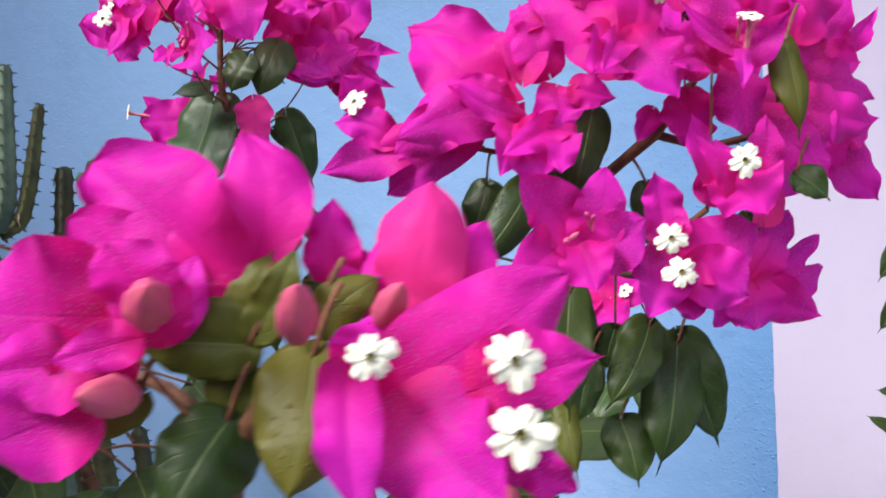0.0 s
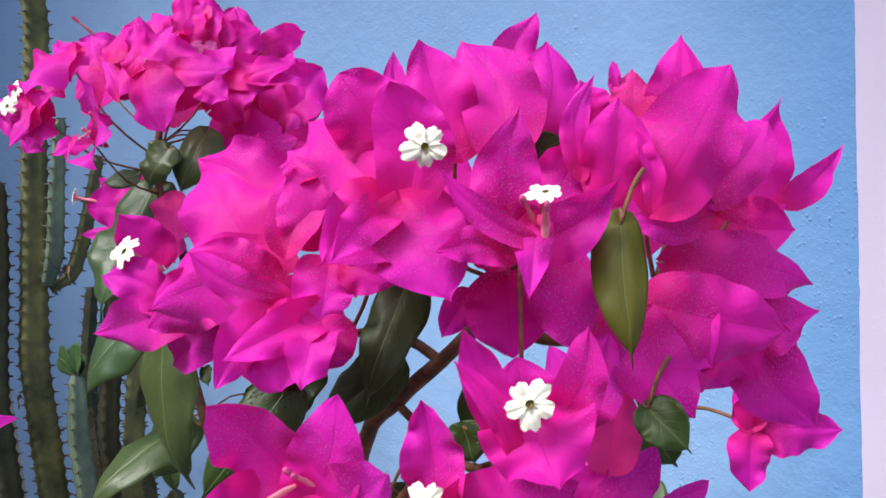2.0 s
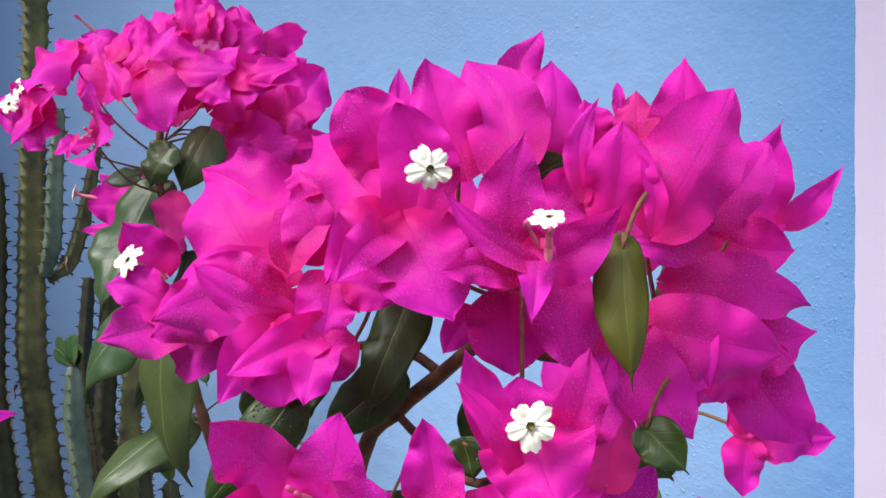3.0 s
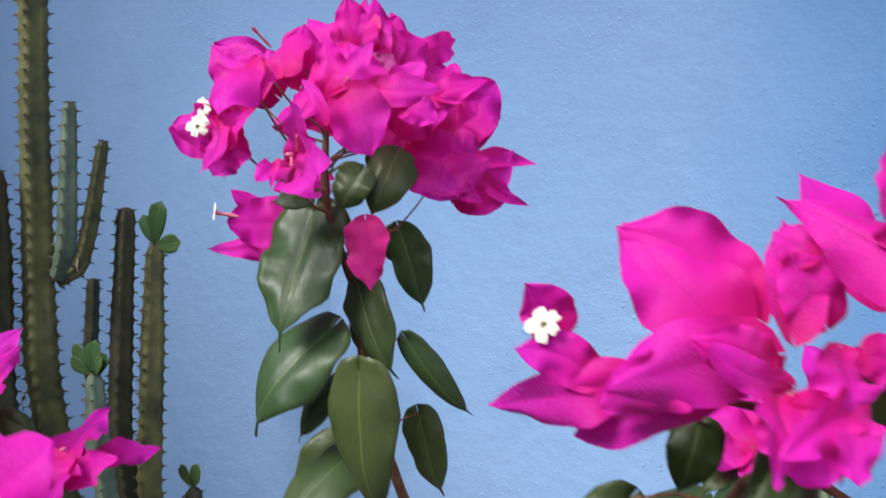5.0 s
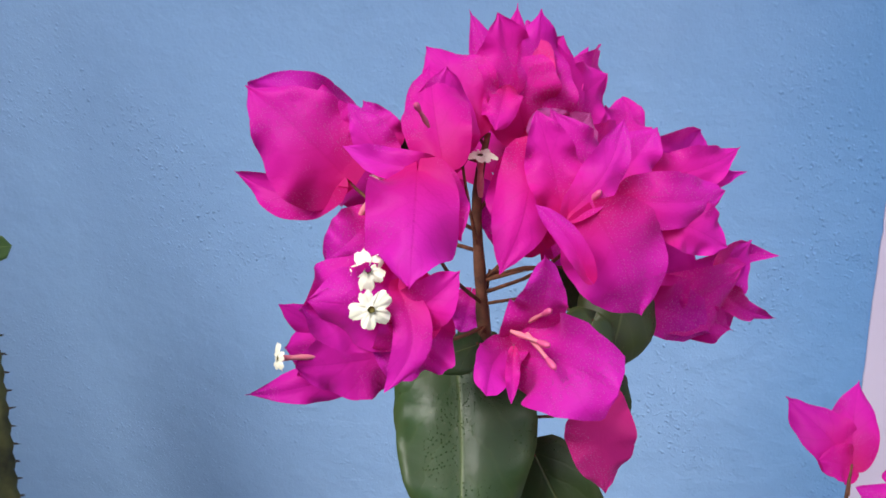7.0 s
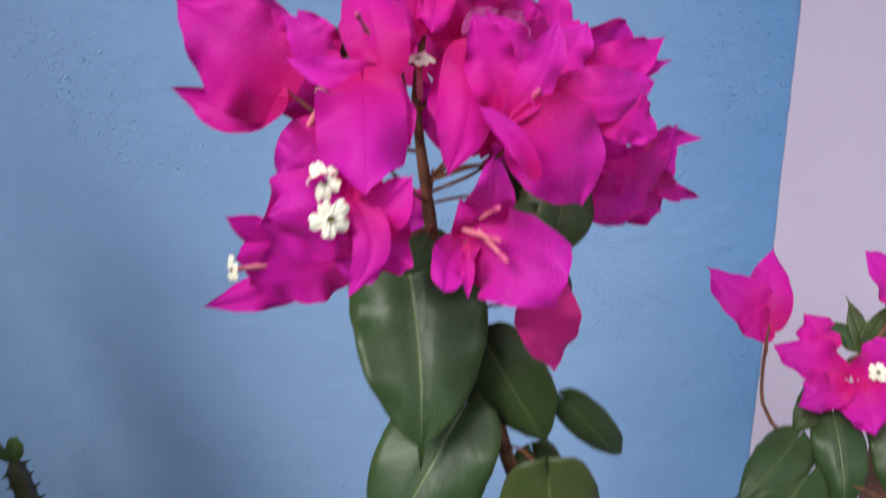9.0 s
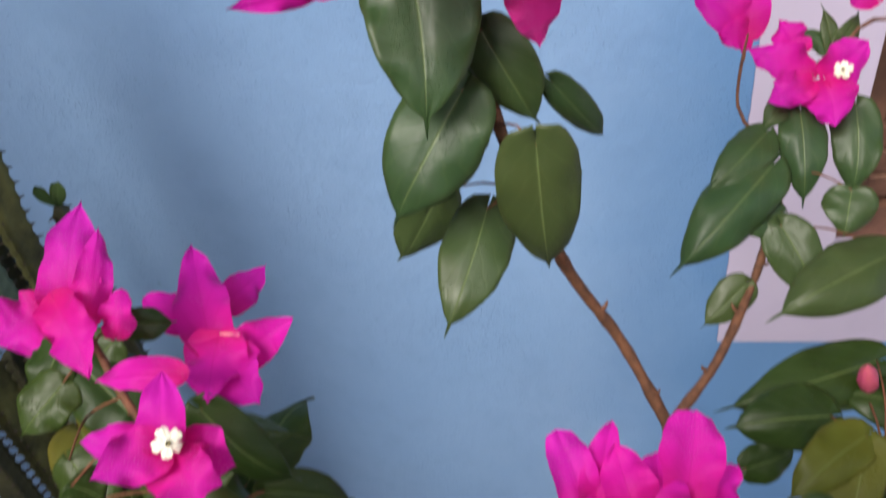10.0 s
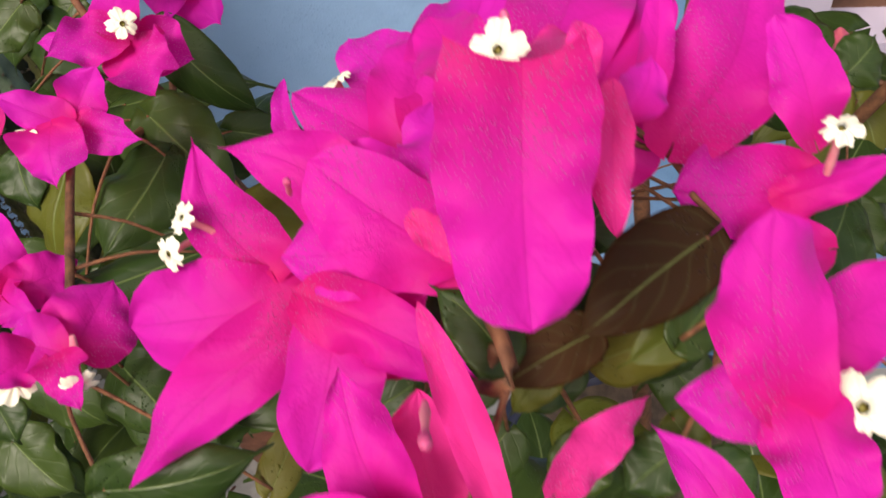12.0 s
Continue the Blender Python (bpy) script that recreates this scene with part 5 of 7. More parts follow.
bract("e7", (-0.3388, 0.0514, 1.5851), (-0.3561, 0.0546, 1.5906), (0.0016, 0.0042, 0.0027), 0.06, 0.1)
bract("e7", (-0.3376, 0.0630, 1.5683), (-0.3417, 0.0819, 1.5765), (0.0083, 0.0018, -0.0002), 0.05, 0.1, 0, "fresh")
bract("e7", (-0.3165, 0.0673, 1.5676), (-0.2995, 0.0877, 1.5668), (0.0034, -0.0023, -0.0023), 0.05, 0.2, -0.05, "fresh")
bract("e9", (-0.2751, 0.1231, 1.5818), (-0.2527, 0.1319, 1.5841), (0.0016, -0.0033, -0.0027), 0.06, 0.2, 0, "pointed")
bract("e6", (-0.2872, 0.0620, 1.6146), (-0.2904, 0.0789, 1.6337), (0.0072, 0.0011, -0.0005), 0.06, 0.12, -0.1, "broad")
bract("e6", (-0.2858, 0.0717, 1.6089), (-0.2665, 0.0859, 1.6095), (0.0037, -0.0041, -0.0037), 0.06, 0.1, 0, "broad")
bract("e6", (-0.2849, 0.0679, 1.6097), (-0.3001, 0.0662, 1.6075), (-0.0007, 0.0042, 0.0032), 0.06, 0.1, -0.1)
bract("e6", (-0.2917, 0.0494, 1.6000), (-0.3033, 0.0630, 1.6058), (0.0033, 0.0024, 0.0012), 0.06, 0.15, 0.08, "pointed")
bract("e6b", (-0.2851, 0.0634, 1.6152), (-0.2800, 0.0466, 1.6084), (-0.0063, -0.0023, -0.0006), 0.06, 0.12)
bract("e6", (-0.2887, 0.0762, 1.6065), (-0.2947, 0.0788, 1.6095), (0.0016, 0.0022, 0.0013), 0.05, 0.1, 0, "fresh")
bract("a13", (-0.3648, 0.4952, 1.6882), (-0.3805, 0.5080, 1.7215), (0.0065, 0.0079, 0.0006), 0.05, 0.1)
bract("a13", (-0.3608, 0.5057, 1.6929), (-0.3550, 0.5389, 1.7040), (0.0017, 0.0022, -0.0088), 0.05, 0.1)
bract("a13", (-0.3651, 0.5039, 1.6676), (-0.3531, 0.5295, 1.6858), (0.0058, 0.0043, -0.0110), 0.05, 0.1)
bract("a13", (-0.3566, 0.4909, 1.6640), (-0.3341, 0.5269, 1.6587), (-0.0011, -0.0015, -0.0115), 0.05, 0.15)
bract("a13", (-0.3615, 0.4637, 1.6755), (-0.3416, 0.4994, 1.6801), (0.0009, 0.0001, -0.0111), 0.05, 0.1)
bract("a13", (-0.3389, 0.4744, 1.6704), (-0.3489, 0.4571, 1.6537), (-0.0072, -0.0028, 0.0083), 0.05, 0.1)
bract("a13", (-0.3539, 0.4720, 1.6533), (-0.3603, 0.4620, 1.6259), (-0.0100, -0.0056, 0.0044), 0.06, 0.1)
bract("a13", (-0.3564, 0.4787, 1.6310), (-0.3360, 0.5107, 1.6478), (0.0042, 0.0029, -0.0117), 0.06, 0.1)
bract("a13", (-0.3526, 0.4761, 1.6351), (-0.3328, 0.5021, 1.6218), (-0.0028, -0.0027, -0.0094), 0.06, 0.1)
bract("a8", (-0.3911, 0.4829, 1.6687), (-0.4208, 0.5286, 1.6923), (0.0111, 0.0100, 0.0052), 0.05, 0.1)
bract("a8", (-0.3818, 0.4957, 1.6653), (-0.3703, 0.5527, 1.6874), (0.0134, -0.0035, -0.0065), 0.05, 0.1)
bract("a1", (-0.4262, 0.4694, 1.6599), (-0.4729, 0.5151, 1.6660), (0.0065, 0.0090, 0.0104), 0.05, 0.1)
bract("a6", (-0.4205, 0.4598, 1.6293), (-0.4624, 0.4924, 1.6273), (0.0040, 0.0086, 0.0114), 0.05, 0.1)
bract("a9", (-0.3725, 0.4807, 1.6482), (-0.3555, 0.5363, 1.6622), (0.0118, 0.0028, -0.0112), 0.05, 0.1)
bract("a10", (-0.3690, 0.4868, 1.6312), (-0.3382, 0.5505, 1.6255), (0.0062, -0.0005, -0.0159), 0.05, 0.1)
bract("a3", (-0.4082, 0.4727, 1.6545), (-0.4320, 0.5097, 1.6809), (0.0120, 0.0080, 0.0036), 0.05, 0.1)
bract("b2", (-0.0931, 0.3382, 1.6091), (-0.1236, 0.3577, 1.6447), (0.0077, 0.0100, 0.0036), 0.05, 0.1)
bract("b2b", (-0.0726, 0.3540, 1.6070), (-0.0863, 0.3988, 1.6404), (0.0113, 0.0049, -0.0039), 0.05, 0.1)
bract("b4", (-0.0519, 0.3688, 1.5981), (-0.0580, 0.4186, 1.6259), (0.0105, 0.0039, -0.0058), 0.05, 0.1)
bract("b5", (-0.0380, 0.3777, 1.5864), (-0.0341, 0.4442, 1.5946), (0.0070, 0.0001, -0.0109), 0.05, 0.1)
bract("b6", (-0.0444, 0.3691, 1.5666), (-0.0362, 0.4339, 1.5468), (0.0002, -0.0054, -0.0120), 0.05, 0.1)
bract("c1", (-0.2156, 0.6209, 1.4520), (-0.2512, 0.6415, 1.4815), (0.0107, 0.0100, 0.0064), 0.08, 0.1)
bract("c1", (-0.2156, 0.6209, 1.4520), (-0.2084, 0.6588, 1.4846), (0.0139, -0.0018, -0.0009), 0.08, 0.1)
bract("c1", (-0.2142, 0.6204, 1.4509), (-0.2355, 0.6148, 1.4574), (0.0017, 0.0083, 0.0077), 0.05, 0.1)
bract("c2", (-0.1763, 0.5677, 1.4477), (-0.1712, 0.5480, 1.4273), (-0.0152, -0.0027, -0.0028), 0.05, 0.15)
bract("c2", (-0.1762, 0.5697, 1.4505), (-0.1505, 0.5848, 1.4657), (0.0094, -0.0040, -0.0107), 0.05, 0.15)
bract("c2", (-0.1842, 0.5731, 1.4483), (-0.2220, 0.5833, 1.4634), (0.0057, 0.0086, 0.0085), 0.05, 0.15)
bract("c2", (-0.1900, 0.5934, 1.4516), (-0.2006, 0.6052, 1.4711), (0.0104, 0.0049, 0.0025), 0.05, 0.15)
bract("c2", (-0.1857, 0.5667, 1.4487), (-0.2130, 0.5527, 1.4445), (-0.0040, 0.0061, 0.0078), 0.05, 0.15)
bract("c3", (-0.1393, 0.6182, 1.4744), (-0.1638, 0.6304, 1.4980), (0.0101, 0.0076, 0.0060), 0.05, 0.15)
bract("c3", (-0.0941, 0.5980, 1.4600), (-0.0751, 0.6179, 1.4962), (0.0108, 0.0082, -0.0100), 0.05, 0.15)
bract("c3", (-0.0912, 0.5999, 1.4589), (-0.0537, 0.6199, 1.4579), (0.0000, -0.0007, -0.0150), 0.05, 0.15)
bract("c3", (-0.0952, 0.5966, 1.4567), (-0.0959, 0.5908, 1.4250), (-0.0107, -0.0060, 0.0011), 0.05, 0.15)
bract("c3", (-0.0952, 0.5972, 1.4602), (-0.1044, 0.6070, 1.4871), (0.0070, 0.0064, 0.0012), 0.05, 0.15)
bract("d1", (-0.4762, 0.2460, 1.5202), (-0.4813, 0.2715, 1.5332), (0.0091, 0.0020, -0.0012), 0.06, 0.15)
bract("d1", (-0.4762, 0.2460, 1.5202), (-0.4974, 0.2304, 1.5246), (-0.0041, 0.0077, 0.0055), 0.06, 0.15)
bract("d1", (-0.4732, 0.2447, 1.5186), (-0.4585, 0.2230, 1.5122), (-0.0121, -0.0046, -0.0033), 0.06, 0.1)
bract("d1", (-0.4734, 0.2541, 1.5128), (-0.4539, 0.2494, 1.5058), (-0.0049, -0.0069, -0.0074), 0.06, 0.1)
bract("d1", (-0.4901, 0.2557, 1.5103), (-0.5182, 0.2564, 1.5089), (-0.0005, 0.0063, 0.0041), 0.05, 0.1)
bract("d1", (-0.4803, 0.2796, 1.5210), (-0.5153, 0.2776, 1.5186), (-0.0017, 0.0065, 0.0028), 0.08, 0.1)
bract("d2", (-0.4868, 0.3155, 1.4909), (-0.5112, 0.3730, 1.5008), (0.0115, 0.0052, -0.0011), 0.08, 0.1)
bract("d2", (-0.4982, 0.3348, 1.4882), (-0.5328, 0.3520, 1.4878), (0.0028, 0.0086, 0.0039), 0.05, 0.1)
bract("d2", (-0.4924, 0.3486, 1.4849), (-0.4844, 0.3839, 1.4758), (0.0056, -0.0033, -0.0059), 0.05, 0.1)
bract("d2", (-0.4772, 0.3145, 1.4885), (-0.4510, 0.3271, 1.5007), (0.0051, -0.0046, -0.0071), -0.05, 0.2)
bract("d2", (-0.4824, 0.3180, 1.4987), (-0.4810, 0.2880, 1.4906), (-0.0155, 0.0021, 0.0006), 0.08, 0.1)
bract("d2", (-0.4808, 0.3140, 1.4926), (-0.4606, 0.2911, 1.4870), (-0.0107, -0.0050, -0.0053), 0.06, 0.1)
bract("d3", (-0.5308, 0.3007, 1.5330), (-0.5290, 0.3375, 1.5605), (0.0119, 0.0025, -0.0035), 0.1, -0.1)
bract("d3", (-0.5210, 0.2962, 1.5344), (-0.5208, 0.3292, 1.5539), (0.0059, 0.0030, -0.0039), 0.1, -0.1)
bract("d3", (-0.5312, 0.2982, 1.5443), (-0.5122, 0.2723, 1.5272), (-0.0090, -0.0036, -0.0026), 0.05, 0.15)
bract("d3", (-0.5364, 0.2982, 1.5385), (-0.5520, 0.2818, 1.5348), (-0.0086, 0.0082, 0.0063), 0.05, 0.1)
bract("d3", (-0.5087, 0.2923, 1.5291), (-0.5078, 0.3071, 1.5408), (0.0072, 0.0003, -0.0010), 0.2, -0.4)
bract("d4", (-0.4808, 0.2029, 1.5199), (-0.5031, 0.2051, 1.5320), (0.0015, 0.0063, 0.0029), 0.05, 0.2)
bract("d4", (-0.4785, 0.2060, 1.5219), (-0.4712, 0.2189, 1.5310), (0.0075, -0.0018, -0.0038), -0.05, 0.2)
bract("d4", (-0.4772, 0.2033, 1.5195), (-0.4532, 0.1980, 1.5180), (-0.0022, -0.0053, -0.0048), 0.05, 0.2)
bract("d4", (-0.4834, 0.1987, 1.5236), (-0.4787, 0.1799, 1.5146), (-0.0122, -0.0013, -0.0005), 0.06, 0.15)
bract("d4", (-0.5077, 0.2020, 1.5171), (-0.5225, 0.2080, 1.5243), (0.0042, 0.0070, 0.0037), 0.05, 0.1)
bract("d5", (-0.4444, 0.1153, 1.5258), (-0.4409, 0.1377, 1.5260), (0.0100, -0.0021, -0.0077), 0.12, -0.1)
bract("d5", (-0.4445, 0.1122, 1.5300), (-0.4641, 0.1151, 1.5289), (0.0005, 0.0073, 0.0027), 0.08, 0.1)
bract("d5", (-0.4418, 0.1094, 1.5339), (-0.4334, 0.0961, 1.5301), (-0.0061, -0.0022, -0.0012), 0.05, 0.15)
bract("d5", (-0.4515, 0.1115, 1.5307), (-0.4604, 0.0973, 1.5354), (-0.0048, 0.0046, 0.0029), 0.05, 0.15)
bract("d6", (-0.4806, 0.1390, 1.5162), (-0.4916, 0.1660, 1.5230), (0.0078, 0.0022, -0.0009), 0.05, 0.15)
bract("d6", (-0.4787, 0.1392, 1.5160), (-0.4643, 0.1546, 1.5111), (0.0035, -0.0054, -0.0050), 0.05, 0.1)
bract("d6", (-0.4819, 0.1389, 1.5163), (-0.4676, 0.1301, 1.5144), (-0.0046, -0.0044, -0.0029), 0.05, 0.1)
blossom("a5", (-0.4067, 0.3718, 1.6759), (0.3389, -0.8750, 0.3457), 1)
blossom("a5", (-0.4045, 0.3646, 1.6673), (0.3357, -0.8608, 0.3825), 1.05)
blossom("a6", (-0.4663, 0.4308, 1.6114), (-0.7283, -0.6351, 0.2573), 0.95)
blossom("a2", (-0.4095, 0.4007, 1.6918), (0.6023, -0.0697, 0.7952), 0.9)
blossom("a8", (-0.3889, 0.4499, 1.6855), (0.0672, -0.1239, 0.9900), 1)
closed_blossom("a11", (-0.3586, 0.3789, 1.6514), (0.7670, -0.6360, 0.0850), 1)
closed_blossom("a11", (-0.3564, 0.3755, 1.6466), (0.5877, -0.7666, -0.2588), 1)
closed_blossom("a11", (-0.3584, 0.3842, 1.6593), (0.5573, -0.5950, 0.5791), 1)
closed_blossom("a3", (-0.3987, 0.4063, 1.7137), (-0.0173, -0.7793, 0.6264), 1)
closed_blossom("a9", (-0.3464, 0.4131, 1.6849), (0.6442, -0.2202, 0.7324), 1)
closed_blossom("a10", (-0.3335, 0.4434, 1.6338), (-0.5714, -0.8132, 0.1105), 0.8)
blossom("b1", (-0.0588, 0.2858, 1.6355), (0.6286, -0.7773, 0.0271), 1)
blossom("b7", (-0.0339, 0.2850, 1.5762), (0.5250, -0.7925, 0.3103), 1.05)
blossom("b8", (-0.1851, 0.2838, 1.6078), (0.0320, -0.8409, 0.5402), 1)
blossom("b3", (-0.0317, 0.2939, 1.6235), (0.2187, -0.2427, 0.9451), 0.8)
closed_blossom("b3", (-0.0341, 0.2882, 1.6227), (0.2446, -0.7689, 0.5907), 0.8)
closed_blossom("b3", (-0.0293, 0.2904, 1.6211), (0.4448, -0.6590, 0.6065), 0.8)
closed_blossom("b8b", (-0.1144, 0.2832, 1.5901), (-0.0306, -0.9994, -0.0129), 0.9)
closed_blossom("b8b", (-0.0757, 0.2856, 1.6121), (0.6678, -0.7332, 0.1285), 0.8)
blossom("b8", (-0.1722, 0.3282, 1.6230), (-0.3443, -0.8151, 0.4659), 0.8)
closed_blossom("b9", (-0.0785, 0.2502, 1.5650), (0.1403, -0.7734, 0.6182), 0.8)
closed_blossom("b9", (-0.0835, 0.2429, 1.5577), (0.0941, -0.9951, 0.0303), 1)
closed_blossom("b9", (-0.0764, 0.2504, 1.5641), (0.3775, -0.7733, 0.5095), 0.7)
blossom("b10", (-0.0571, 0.2732, 1.5523), (0.4786, -0.8345, 0.2732), 1)
blossom("b10", (-0.0535, 0.2703, 1.5411), (0.4670, -0.8264, 0.3147), 1.05)
blossom("c3", (-0.0725, 0.6156, 1.4781), (0.9376, -0.3263, 0.1200), 1)
blossom("c2", (-0.1667, 0.5696, 1.4552), (-0.2875, -0.7866, 0.5464), 1)
blossom("d1", (-0.4719, 0.2442, 1.5273), (0.4360, -0.5399, 0.7201), 1)
blossom("d4", (-0.4922, 0.1966, 1.5195), (0.0161, -0.9969, -0.0767), 1)
closed_blossom("d2", (-0.4687, 0.3097, 1.5097), (0.8627, -0.3509, 0.3641), 0.8)
blossom("d5", (-0.4540, 0.1032, 1.5307), (0.5125, -0.2551, 0.8199), 1.1)
blossom("d5", (-0.3967, 0.1192, 1.5784), (-0.5363, -0.2033, 0.8192), 0.72)
blossom("d5", (-0.4024, 0.1165, 1.5690), (-0.3786, -0.8217, 0.4259), 0.72)
blossom("d5", (-0.4356, 0.1023, 1.5319), (0.4153, -0.9058, -0.0838), 0.9)
blossom("e3", (-0.3258, 0.1109, 1.6309), (-0.0303, -0.6320, 0.7744), 0.78)
closed_blossom("e3", (-0.3257, 0.1231, 1.6271), (-0.0399, 0.0109, 0.9991), 0.9)
blossom("e4", (-0.3729, 0.1673, 1.5717), (-0.4605, 0.3459, 0.8175), 0.8)
closed_blossom("e5", (-0.3667, 0.1116, 1.5994), (0.2555, -0.4526, 0.8543), 0.8)
blossom("e6", (-0.2679, 0.1238, 1.6001), (0.0192, 0.0770, 0.9968), 0.7)
blossom("e6b", (-0.2774, 0.0630, 1.6131), (0.0165, -0.4419, 0.8969), 0.85)
closed_blossom("e7", (-0.3333, 0.0565, 1.6108), (0.1653, -0.7228, 0.6710), 1)
closed_blossom("e9", (-0.2860, 0.0698, 1.6196), (0.0798, -0.5090, 0.8571), 1)
blossom("f1", (-0.0584, 0.0849, 1.5715), (0.5351, -0.7935, 0.2898), 0.74)
blossom("f1", (-0.0373, 0.0936, 1.5691), (0.7146, -0.6503, 0.2577), 0.82)
blossom("f1", (-0.0354, 0.0891, 1.5589), (0.5680, -0.7778, 0.2692), 0.94)
bud("f4", (-0.0954, 0.0758, 1.5813), (0.6774, -0.5681, 0.4673), 1.2)
bud("f2", (-0.0704, 0.0831, 1.5781), (0.5015, -0.5281, 0.6853), 1.05)
bud("f2", (-0.0647, 0.1022, 1.5746), (0.6288, -0.4447, 0.6379), 0.9)
bud("f4", (-0.0970, 0.0666, 1.5686), (0.3081, -0.8841, 0.3513), 1.05)
bud("c2", (-0.1806, 0.3851, 1.3859), (-0.2334, -0.1377, 0.9626), 1.6)
leaf((-0.0944, 0.2880, 1.5429), (-0.0984, 0.2820, 1.5309), (-0.0942, 0.2633, 1.4855), (-0.0092, -0.0052, 0.0010), 0.05, 0.15)
leaf((-0.0696, 0.3048, 1.5254), (-0.0736, 0.2988, 1.5134), (-0.0846, 0.2751, 1.4871), (-0.0074, -0.0032, 0.0052), 0.06, -0.15)
leaf((-0.0628, 0.3183, 1.5148), (-0.0668, 0.3123, 1.5028), (-0.0691, 0.2842, 1.4585), (-0.0113, -0.0060, 0.0032), 0.06, -0.2)
leaf((-0.0628, 0.3209, 1.5158), (-0.0668, 0.3149, 1.5038), (-0.0508, 0.3074, 1.4616), (-0.0092, -0.0059, -0.0028), 0.06, 0.15)
leaf((-0.0825, 0.3012, 1.4874), (-0.0865, 0.2952, 1.4754), (-0.0772, 0.2842, 1.4528), (-0.0087, -0.0054, -0.0015), 0.06, -0.1)
leaf((-0.0980, 0.2828, 1.4996), (-0.1020, 0.2768, 1.4876), (-0.0939, 0.2647, 1.4627), (-0.0046, -0.0028, -0.0003), 0.08, -0.3, True)
leaf((-0.1183, 0.2830, 1.5009), (-0.1223, 0.2770, 1.4889), (-0.1243, 0.2651, 1.4652), (-0.0059, -0.0031, 0.0019), 0.06, -0.2, True)
leaf((-0.0950, 0.3041, 1.5084), (-0.0990, 0.2981, 1.4964), (-0.1010, 0.2864, 1.4740), (-0.0071, -0.0037, 0.0023), 0.06, 0.1)
leaf((-0.1045, 0.2847, 1.5844), (-0.1085, 0.2787, 1.5724), (-0.1259, 0.2568, 1.5439), (-0.0064, -0.0025, 0.0058), 0.06, -0.2)
leaf((-0.0199, 0.3201, 1.6260), (-0.0239, 0.3141, 1.6140), (-0.0168, 0.3047, 1.5812), (-0.0053, -0.0042, -0.0002), 0.05, -0.25, True)
leaf((-0.0196, 0.3536, 1.6383), (-0.0236, 0.3476, 1.6263), (-0.0138, 0.3480, 1.6143), (-0.0020, -0.0020, -0.0020), 0.05, 0.2)
leaf((-0.0182, 0.3257, 1.5784), (-0.0222, 0.3197, 1.5664), (-0.0105, 0.3194, 1.5563), (-0.0034, -0.0035, -0.0039), 0.05, 0.1)
leaf((-0.2890, 0.1136, 1.5768), (-0.2906, 0.1065, 1.5913), (-0.3139, 0.0860, 1.5869), (-0.0055, 0.0049, 0.0045), 0.06, -0.1, bronze=True)
leaf((-0.3099, 0.1020, 1.5594), (-0.3101, 0.0959, 1.5747), (-0.3278, 0.0846, 1.5722), (-0.0031, 0.0040, 0.0034), 0.05, 0.1, bronze=True)
leaf((-0.2844, 0.1104, 1.5637), (-0.2862, 0.1038, 1.5786), (-0.3054, 0.0888, 1.5737), (-0.0039, 0.0037, 0.0034), 0.05, -0.1, True)
leaf((-0.2823, 0.1411, 1.5206), (-0.2839, 0.1345, 1.5355), (-0.2987, 0.1085, 1.5256), (-0.0083, 0.0029, 0.0036), 0.05, 0.1)
leaf((-0.3485, 0.1320, 1.5317), (-0.3467, 0.1254, 1.5466), (-0.3310, 0.1089, 1.5443), (-0.0062, -0.0053, -0.0027), 0.05, 0.1)
leaf((-0.2340, 0.1873, 1.4961), (-0.2373, 0.1800, 1.5101), (-0.2521, 0.1520, 1.5050), (-0.0085, 0.0026, 0.0034), 0.05, 0.1)
leaf((-0.2911, 0.1034, 1.5199), (-0.2923, 0.0982, 1.5356), (-0.2843, 0.0879, 1.5330), (-0.0038, -0.0028, -0.0014), 0.05, 0.1, True)
leaf((-0.0873, 0.1011, 1.5805), (-0.0913, 0.0951, 1.5685), (-0.1104, 0.0830, 1.5714), (0.0000, 0.0016, 0.0076), 0.1, -0.15, True)
leaf((-0.0898, 0.1025, 1.5826), (-0.0938, 0.0965, 1.5706), (-0.0904, 0.1039, 1.5855), (0.0047, 0.0021, -0.0023), 0.08, -0.2, True)
leaf((-0.0866, 0.1018, 1.5822), (-0.0906, 0.0958, 1.5702), (-0.0836, 0.1032, 1.5869), (0.0036, 0.0015, -0.0022), 0.06, 0.2, True)
leaf((-0.0790, 0.1105, 1.5817), (-0.0830, 0.1045, 1.5697), (-0.0724, 0.1143, 1.5779), (0.0027, 0.0006, -0.0042), 0.08, -0.2, True)
leaf((-0.0759, 0.1046, 1.5785), (-0.0799, 0.0986, 1.5665), (-0.0763, 0.0797, 1.5450), (-0.0089, -0.0042, 0.0030), 0.12, -0.25, True)
leaf((-0.0911, 0.0963, 1.5676), (-0.0951, 0.0903, 1.5556), (-0.0984, 0.0740, 1.5420), (-0.0070, -0.0026, 0.0055), 0.08, -0.15)
leaf((-0.0923, 0.1022, 1.5767), (-0.0963, 0.0962, 1.5647), (-0.0994, 0.0910, 1.5483), (-0.0045, -0.0021, 0.0015), 0.06, -0.1, True)
leaf((-0.1085, 0.0925, 1.5723), (-0.1125, 0.0865, 1.5603), (-0.1258, 0.0775, 1.5524), (-0.0025, -0.0004, 0.0045), 0.06, -0.1, True)
leaf((-0.3875, 0.4406, 1.6152), (-0.4004, 0.4434, 1.6136), (-0.3929, 0.3874, 1.5496), (-0.0255, -0.0041, 0.0006), 0.04, 0.12, dusty=True)
